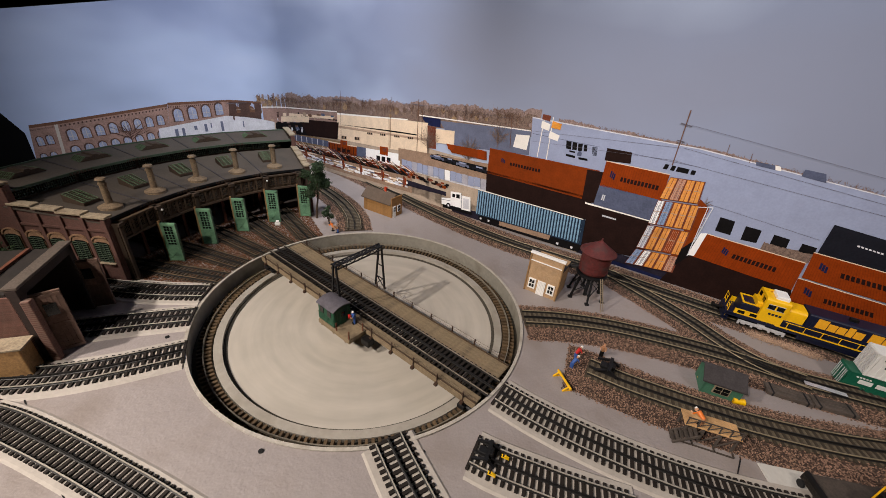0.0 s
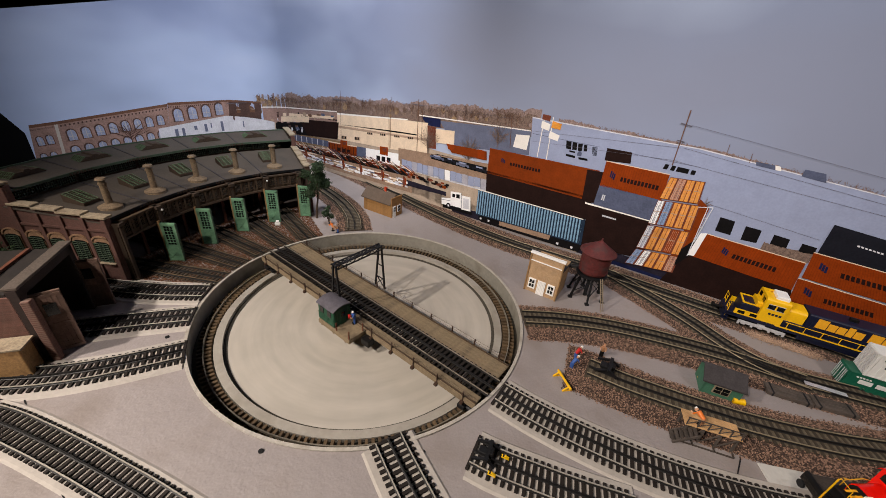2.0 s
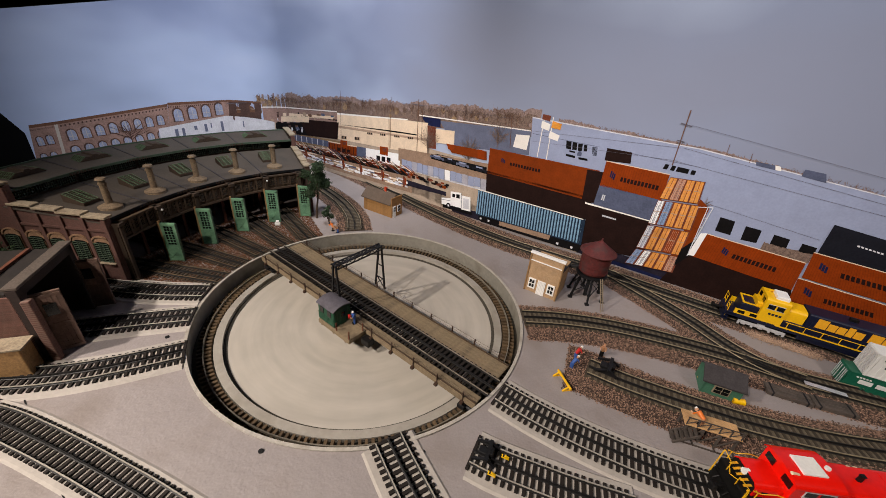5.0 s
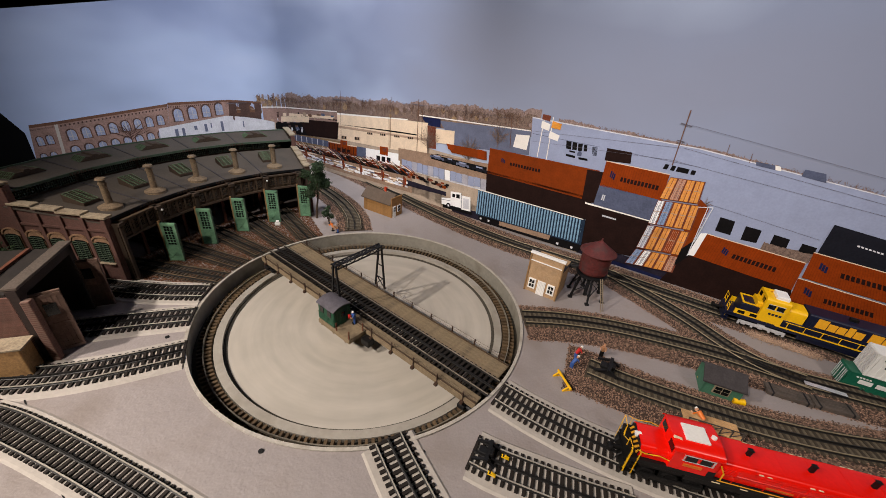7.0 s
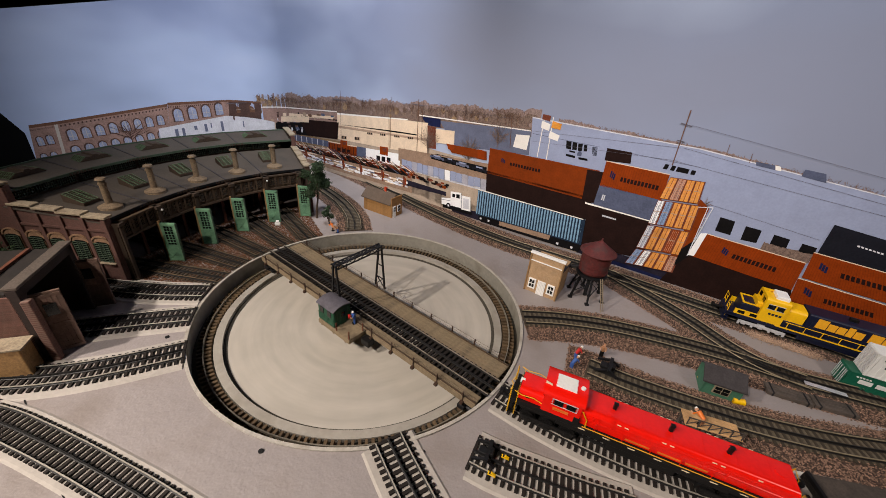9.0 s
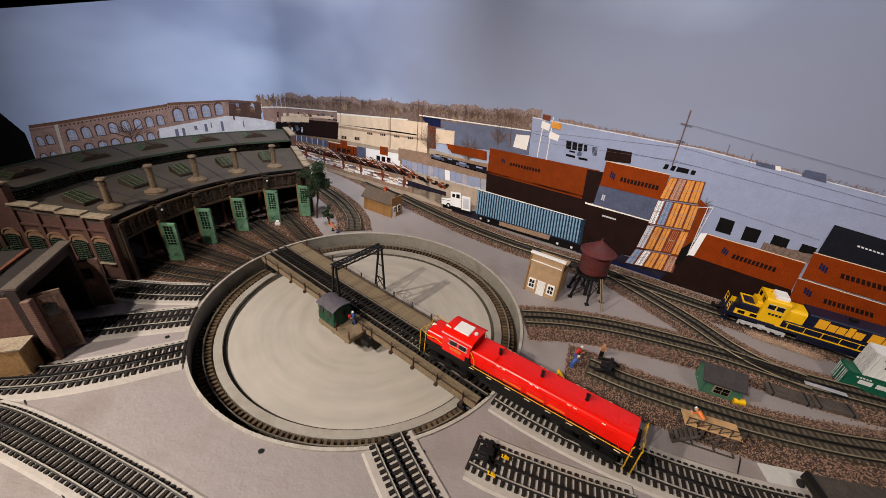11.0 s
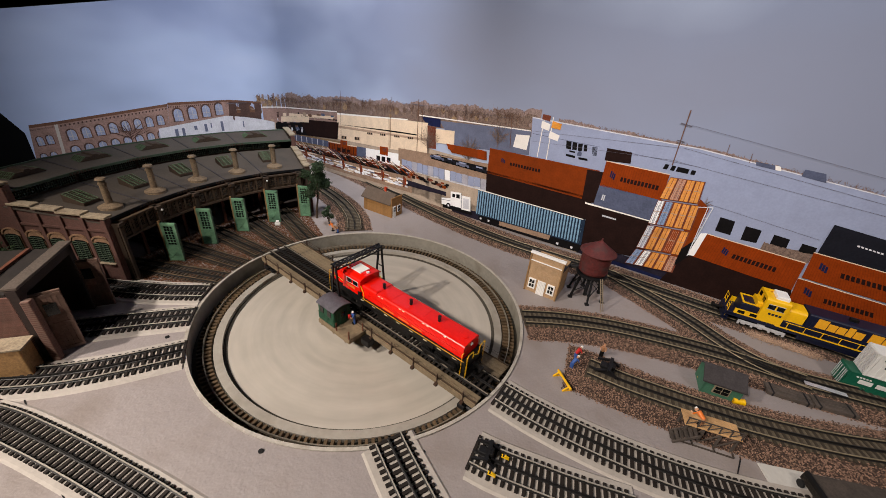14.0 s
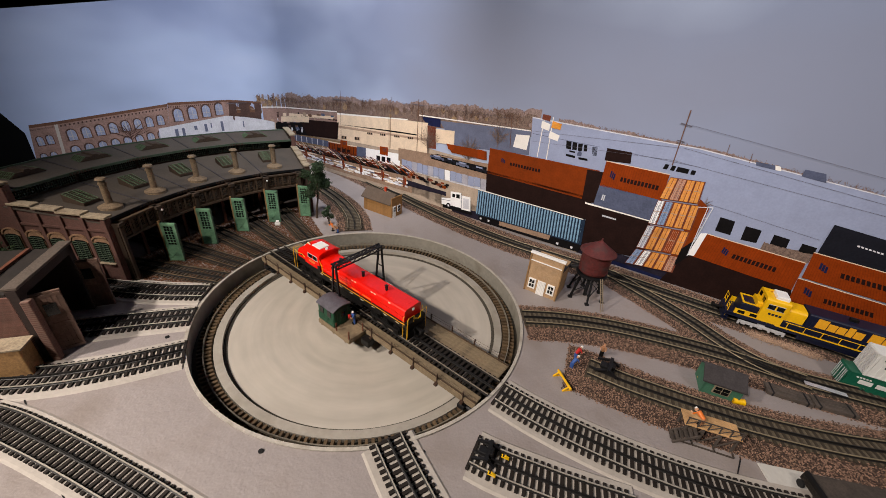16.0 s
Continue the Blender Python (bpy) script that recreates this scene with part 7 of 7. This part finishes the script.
def build_hut():
    a, b = Vector((0.5525, -0.1404, 0)), Vector((0.5986, -0.1582, 0))
    d = b - a
    w = d.length
    th = thing("yard_hut", Matrix.Translation(a) @ pose(0, 0, 0, 0, 0, math.degrees(math.atan2(d.y, d.x))), "small green boarded hut with a dark shingle roof", "hut")
    deep, h = 0.040, 0.026
    made("body", lambda b: prism(b, [(0, 0), (deep, 0), (deep, h), (deep / 2, h + 0.013), (0, h)], w, pose(w / 2, 0, 0) @ pose(0, 0, 0, 0, 0, 90)), M["hut_green"], th, "green boarded walls")
    made("roof", lambda b: prism(b, [(-0.004, h - 0.002), (deep / 2, h + 0.014), (deep + 0.004, h - 0.002), (deep + 0.004, h + 0.0005), (deep / 2, h + 0.0165), (-0.004, h + 0.0005)], w + 0.008, pose(w / 2, 0, 0) @ pose(0, 0, 0, 0, 0, 90)), M["tar_paper"], th, "dark shingle roof")
    win = made("window", lambda b: (box(b, (w * 0.5, -0.0006, 0.0145), (0.022, 0.0022, 0.0145))), M["stone"], th, "four-pane window")
    for i in (-1, 1):
        for z in (0.0113, 0.0177):
            made("pane", lambda b: box(b, (w * 0.5 + i * 0.005, -0.0018, z), (0.0088, 0.0008, 0.0052)), M["glass_dark"], win)
    for x in (0, w):
        made("corner_board", lambda b: box(b, (x, -0.0004, h / 2), (0.002, 0.002, h)), M["hut_green"], th)
    return th


build_hut()


def build_barrel(m, label):
    th = thing("barrel", m, label, "barrel", "yellow barrels by the hut")
    made("drum", lambda b: rod(b, (-0.008, 0, 0.0045), (0.008, 0, 0.0045), 0.0045, n=18), M["brass_yellow"], th, "", True)
    made("hoop", lambda b: [rod(b, (x, 0, 0.0045), (x + 0.001, 0, 0.0045), 0.0049, n=18) for x in (-0.008, -0.003, 0.002, 0.007)], M["brass_yellow"], th)


build_barrel(pose(0.6005, -0.158, 0, 0, 0, -10), "yellow drum lying beside the green hut")
build_barrel(pose(0.5699, -0.1113, 0, 0, 0, 60), "yellow drum lying behind the green hut")


def build_barrier():
    a, b = Vector((0.3316, -0.1355, 0)), Vector((0.3406, -0.167, 0))
    d = b - a
    th = thing("barrier", Matrix.Translation(a) @ pose(0, 0, 0, 0, 0, math.degrees(math.atan2(d.y, d.x))), "yellow track barrier on two trestle feet", "barrier")
    l = d.length
    made("beam", lambda b: box(b, (l / 2, 0, 0.0085), (l + 0.006, 0.0022, 0.0035), bevel=0.0003), M["yellow"], th)
    for x in (0.002, l - 0.002):
        made("foot", lambda b: (bar(b, (x, 0, 0.009), (x - 0.001, -0.009, 0.0006), 0.0022, 0.0016), bar(b, (x, 0, 0.009), (x, 0.006, 0.0006), 0.0022, 0.0016), bar(b, (x - 0.001, -0.009, 0.0008), (x, 0.006, 0.0008), 0.002, 0.0014)), M["yellow"], th)


build_barrier()


def build_loading_dock():
    a, b, c = Vector((0.4638, -0.2291, 0)), Vector((0.5354, -0.2503, 0)), Vector((0.5693, -0.2299, 0))
    d = b - a
    th = thing("loading_dock", Matrix.Translation(a) @ pose(0, 0, 0, 0, 0, math.degrees(math.atan2(d.y, d.x))), "tan timber loading platform with steps and railing", "platform")
    l, w, h = d.length, 0.026, 0.026
    made("base_frame", lambda b: ([bar(b, (0, y, 0.0008), (l, y, 0.0008), 0.0016, 0.0016) for y in (0, w + 0.01)], [bar(b, (x * l, 0, 0.0008), (x * l, w + 0.01, 0.0008), 0.0016, 0.0016) for x in (0, 0.35, 0.7, 1)]), M["plank_grey"], th)
    for i in range(5):
        made("plank", lambda b: box(b, (l * 0.58, 0.010 + i * 0.0052, h), (l * 0.9, 0.005, 0.002), bevel=0.0003), M["dock_tan"], th)
    for x in (0.18, 0.45, 0.72, 0.98):
        made("post", lambda b: [box(b, (l * x, y, h / 2), (0.0022, 0.0022, h)) for y in (0.009, 0.031)], M["plank_grey"], th)
    made("cross_brace", lambda b: [bar(b, (l * x, 0.008, 0.002), (l * (x + 0.25), 0.008, h - 0.002), 0.0014, 0.0014) for x in (0.2, 0.46, 0.72)], M["plank_grey"], th)
    for i in range(6):
        made("step", lambda b: box(b, (l * (0.02 + i * 0.055), -0.001 + 0.004, 0.003 + i * 0.004), (0.0045, 0.016, 0.0014)), M["plank_grey"], th)
    made("stringer", lambda b: [bar(b, (0, y, 0.001), (l * 0.34, y, h), 0.0016, 0.003) for y in (-0.006, 0.012)], M["plank_grey"], th)
    made("railing", lambda b: ([bar(b, (l * (0.15 + 0.17 * i), 0.008, h), (l * (0.15 + 0.17 * i), 0.008, h + 0.013), 0.0011, 0.0011) for i in range(6)], bar(b, (l * 0.13, 0.008, h + 0.013), (l, 0.008, h + 0.013), 0.0011, 0.0011),
                               [bar(b, (l * (0.15 + 0.17 * i), 0.008, h + 0.001), (l * (0.32 + 0.17 * i), 0.008, h + 0.012), 0.0008, 0.0008) for i in range(5)]), M["plank_grey"], th, "dark crossed railing")
    return th


build_loading_dock()
figurine(pose(0.4948, -0.2254, 0.027, 0, 0, 200), "orange_cloth", "khaki", "white", 70, "painted figure in orange vest on the loading platform")


# ---- bumpers, chocks and small yard things ----
def build_bumper(m, label):
    th = thing("buffer_stop", m, label, "buffer stop", "buffer stops")
    made("frame", lambda b: ([bar(b, (-0.020, s * 0.015, 0.0125), (0.0, s * 0.013, 0.021), 0.0035, 0.003) for s in (-1, 1)], [bar(b, (0.013, s * 0.015, 0.0125), (0.0, s * 0.013, 0.021), 0.0035, 0.003) for s in (-1, 1)],
                              bar(b, (0.0, -0.017, 0.0205), (0.0, 0.017, 0.0205), 0.005, 0.005), box(b, (-0.002, 0, 0.0135), (0.020, 0.011, 0.003), bevel=0.0006), box(b, (-0.008, 0, 0.0165), (0.012, 0.012, 0.006), bevel=0.0012)), M["iron"], th)
    made("pad", lambda b: box(b, (0.005, 0, 0.0195), (0.005, 0.011, 0.007), bevel=0.001), M["black"], th)
    made("bolt", lambda b: rod(b, (0.004, 0.004, 0.0185), (0.004, 0.004, 0.0212), 0.0016, n=10), M["silver"], th)


S0, S1 = Vector((0.211, -0.2817)), Vector((0.2685, -0.3033))
SA = math.degrees(math.atan2((S1 - S0).y, (S1 - S0).x))
build_bumper(pose(S0.x, S0.y, -0.002, 0, 0, SA) @ Matrix.Diagonal((0.85, 0.85, 0.85, 1)), "black cast buffer stop on the spur track")
K0, K1 = Vector((0.4155, -0.1207)), Vector((0.4564, -0.1429))
KA = math.degrees(math.atan2((K1 - K0).y, (K1 - K0).x))
build_bumper(pose(K0.x, K0.y, -0.004, 0, 0, KA), "black buffer stop at the end of the ballasted siding")
for x, y in ((0.2317, -0.2839), (0.2136, -0.3058)):
    th = thing("wheel_chock", pose(x, y, 0.0085, 0, 0, SA) @ Matrix.Diagonal((0.8, 0.7, 0.8, 1)), "yellow wheel chock clipped on the rail", "chock", "yellow wheel chocks")
    made("wedge", lambda b: prism(b, [(-0.006, 0), (0.006, 0), (0.0055, 0.002), (0.0, 0.0045), (-0.006, 0.0035)], 0.0045), M["brass_yellow"], th)
    made("clip", lambda b: box(b, (-0.002, 0, 0.0038), (0.004, 0.0048, 0.0008)), M["iron"], th)


def build_rerailer_box(m, l, label):
    th = thing("timber_box", m, label, "timber stack", "dark timber stacks")
    for i in range(4):
        made("timber", lambda b: box(b, (l / 2, -0.009 + i * 0.006, 0.0035), (l, 0.0056, 0.006), bevel=0.0004), M["plank_grey"], th)
    for x in (0.12, 0.88):
        made("strap", lambda b: box(b, (l * x, 0, 0.0036), (0.002, 0.0245, 0.0068)), M["iron"], th)


for a, b in (((0.6675, -0.1226), (0.7234, -0.1432)), ((0.7263, -0.1418), (0.7792, -0.1573))):
    d = Vector(b) - Vector(a)
    build_rerailer_box(pose(a[0], a[1], 0, 0, 0, math.degrees(math.atan2(d.y, d.x))), d.length, "dark grey timber stack lying beside the track")

FA, FB = Vector((0.5797, -0.2854)), Vector((0.6853, -0.2994))
FD = math.degrees(math.atan2((FB - FA).y, (FB - FA).x))
th = thing("flat_wagon", pose(FA.x, FA.y, 0, 0, 0, FD), "dark grey flat wagon standing on a pale card strip", "wagon")
made("card_base", lambda b: box(b, (0.03, 0.006, 0.001), (0.10, 0.046, 0.002)), M["card"], th, "pale card strip")
made("deck", lambda b: box(b, (0.09, 0, 0.011), (0.14, 0.036, 0.010), bevel=0.001), M["plank_grey"], th)
made("side_rib", lambda b: [box(b, (0.03 + i * 0.018, -0.0185, 0.011), (0.002, 0.0016, 0.010)) for i in range(7)] + [box(b, (0.03 + i * 0.018, 0.0185, 0.011), (0.002, 0.0016, 0.010)) for i in range(7)], M["plank_grey"], th)
made("end_board", lambda b: box(b, (0.022, 0, 0.014), (0.004, 0.034, 0.012)), M["black"], th)
made("brake_wheel", lambda b: rod(b, (0.014, 0.008, 0.007), (0.016, 0.008, 0.007), 0.005, n=16), M["iron"], th)
made("underframe", lambda b: box(b, (0.09, 0, 0.004), (0.13, 0.024, 0.006)), M["black"], th)

PA, PB = Vector((0.7398, -0.1093)), Vector((0.7910, -0.1289))
th = thing("uncoupling_plate", pose(PA.x, PA.y, 0.0072, 0, 0, math.degrees(math.atan2((PB - PA).y, (PB - PA).x))), "uncoupling plate between the rails, its highlight put into a bright colour", "plate")
# Bright colour paints the highlight that a dark glossy plate would show.
made("plate", lambda b: box(b, ((PB - PA).length / 2, 0, 0.001), ((PB - PA).length, 0.009, 0.002), bevel=0.0004), M["plate_highlight"], th)
made("edge_strip", lambda b: [box(b, ((PB - PA).length / 2, s * 0.0053, 0.0008), ((PB - PA).length, 0.0012, 0.0022)) for s in (-1, 1)], M["iron"], th)

# drive motor that turns the bridge, by the pit wall
th = thing("drive_motor", pose(-0.2343, 0.1121, -0.022, 0, 0, -37), "black cast drive motor by the pit wall", "motor")
made("housing", lambda b: (rod(b, (-0.008, 0, 0.011), (0.008, 0, 0.011), 0.0075, n=18), box(b, (0, 0, 0.002), (0.024, 0.016, 0.004), bevel=0.0006), rod(b, (0.008, 0, 0.011), (0.013, 0, 0.011), 0.004, n=12)), M["iron"], th)
made("cap", lambda b: rod(b, (0, 0, 0.017), (0, 0, 0.021), 0.0025, n=12), M["white"], th)
th = thing("sand_bin", pose(-0.2934, 0.2777, 0, 0, 0, 20), "small white capped bin before the stall door", "bin")
made("body", lambda b: rod(b, (-0.006, 0, 0.005), (0.006, 0, 0.005), 0.005, n=16), M["card"], th)
made("lid", lambda b: rod(b, (0, 0, 0.009), (0, 0, 0.014), 0.004, n=14), M["white"], th)

# screw holes and saw cuts in the table top
for i, (x, y) in enumerate(((-0.0595, -0.299), (0.1316, -0.2816), (-0.2876, -0.1342), (-0.2259, -0.3606), (-0.0024, 0.0922))):
    th = thing("screw_hole", pose(x, y, 0.0005), "dark countersunk screw in the table top", "screw", "screws in the table top")
    made("head", lambda b: rod(b, (0, 0, -0.0004), (0, 0, 0.0006), 0.0032 if i < 4 else 0.0015, n=14), M["iron"], th)
    made("slot", lambda b: box(b, (0, 0, 0.0006), (0.004, 0.0006, 0.0006)), M["rail_black"], th)
for a, b in (((-0.3855, -0.258), (-0.3549, -0.2812)), ((-0.2713, -0.3409), (-0.2303, -0.3659)), ((0.5449, -0.2494), (0.5235, -0.2751))):
    bm = bmesh.new()
    bar(bm, (a[0], a[1], 0.0003), (b[0], b[1], 0.0003), 0.0013, 0.0012)
    tagged(part("table_joint", bm, M["iron"]), "thin dark joint between table boards", "joint", kind="structure")


# ---- trees beside the roundhouse ----
def build_tree(m, h, spread, clumps, label, seed, bare=1):
    rnd = random.Random(seed)
    th = thing("tree", m, label, "tree", "trees by the roundhouse")
    limbs = []

    def wood(b):
        p = Vector((0, 0, 0))
        for i in range(5):
            q = p + Vector((rnd.uniform(-0.004, 0.004), rnd.uniform(-0.004, 0.004), h * 0.75 / 5))
            rod(b, p, q, 0.0034 * (1 - i * 0.15), 0.0034 * (1 - (i + 1) * 0.15), 8)
            if i >= bare:
                for k in range(2 if bare == 1 else 3):
                    a = rnd.uniform(0, 360)
                    e = q + polar(spread * rnd.uniform(0.4, 0.9), a, h * rnd.uniform(0.02, 0.18))
                    rod(b, q, e, 0.0013, 0.0005, 6)
                    limbs.append(e)
            p = q
        limbs.append(p)
    made("trunk", wood, M["bark"], th)

    def crown(b):
        for i in range(clumps):
            e = rnd.choice(limbs)
            c = e + Vector((rnd.gauss(0, spread * 0.22), rnd.gauss(0, spread * 0.22), rnd.gauss(0, spread * 0.16)))
            s = rnd.uniform(0.0016, 0.0034)
            n = Vector((rnd.uniform(-1, 1), rnd.uniform(-1, 1), rnd.uniform(-0.4, 1))).normalized()
            t = n.orthogonal().normalized() * s
            u = n.cross(t)
            vs = [b.verts.new(c + v) for v in (t, u * 0.6, -t, -u * 0.6)]
            vs.append(b.verts.new(c + n * s * 0.5))
            for k in range(4):
                b.faces.new((vs[k], vs[(k + 1) % 4], vs[4]))
    made("crown", crown, M["leaf"], th, "dark green clumped foliage")


build_tree(pose(-0.2167, 0.3454, 0), 0.15, 0.030, 4200, "dark green model tree beside the last stall door", 5, 2)
build_tree(pose(-0.1706, 0.3121, 0), 0.05, 0.012, 500, "small dark green model tree near the pit", 9)
build_tree(pose(-0.56, -0.045, 0), 0.07, 0.03, 1500, "dark shrub against the roundhouse wall", 12)
build_tree(pose(-0.505, -0.03, 0), 0.04, 0.022, 900, "dark shrub against the roundhouse wall", 17)
build_tree(pose(-0.62, -0.05, 0), 0.075, 0.035, 1500, "dark shrub against the roundhouse wall", 14)


# ---- the dark room round the layout ----
def build_room():
    bm = bmesh.new()
    box(bm, (0, -0.5, -0.95), (7, 7, 0.04))
    tagged(part("floor", bm, M["carpet"]), "dark carpeted room floor", "floor", kind="structure")
    for i, (c, s) in enumerate((((0, 3.0, 0.6), (7, 0.06, 3.1)), ((0, -4.0, 0.6), (7, 0.06, 3.1)), ((3.5, -0.5, 0.6), (0.06, 7, 3.1)), ((-3.5, -0.5, 0.6), (0.06, 7, 3.1)))):
        bm = bmesh.new()
        box(bm, c, s)
        tagged(part("wall_" + ("north", "south", "east", "west")[i], bm, M["carpet"]), "dark room wall", "wall", kind="structure")
    bm = bmesh.new()
    box(bm, (0, -0.5, 2.15), (7, 7, 0.06))
    tagged(part("ceiling", bm, M["carpet"]), "dark room ceiling", "ceiling", kind="structure")


build_room()


# ---- what moves ----


def motions():
    # seconds and metres of the red loco's middle along its way
    run = [(0.0, 0.891), (1.0, 0.870), (1.5, 0.857), (2.0, 0.842), (2.5, 0.826), (3.0, 0.808), (3.5, 0.789), (4.0, 0.769), (5.2, 0.714), (6.5, 0.645), (7.0, 0.615), (7.5, 0.582), (8.0, 0.547), (8.5, 0.511), (9.0, 0.474),
           (10.3, 0.375), (11.5, 0.281), (12.0, 0.242), (12.5, 0.204), (13.0, 0.166), (13.5, 0.130), (14.0, 0.093), (14.5, 0.056), (15.0, 0.022), (15.5, -0.0085), (16.0, -0.0225)]
    rows = []
    for t, s in run:
        a, _ = way(s - 0.1)
        b, _ = way(s + 0.1)
        mid, d = (a + b) / 2, a - b
        rows.append((t, pose(mid.x, mid.y, RAIL_TOP, 0, 0, math.degrees(math.atan2(d.y, d.x)))))
    walk(RED_LOCO, rows)
    # the wheels roll with it
    times, places = [p[0] for p in run], [p[1] for p in run]
    for wheel in RED_WHEELS:
        x, _, z = wheel.matrix_basis.translation
        turns = []
        for k in range(101):
            t = 16.0 * k / 100
            s = float(np.interp(t, times, places))
            turns.append((t, pose(x, 0, z, 0, math.degrees((run[0][1] - s) / 0.0108), 0)))
        walk(wheel, turns)


motions()
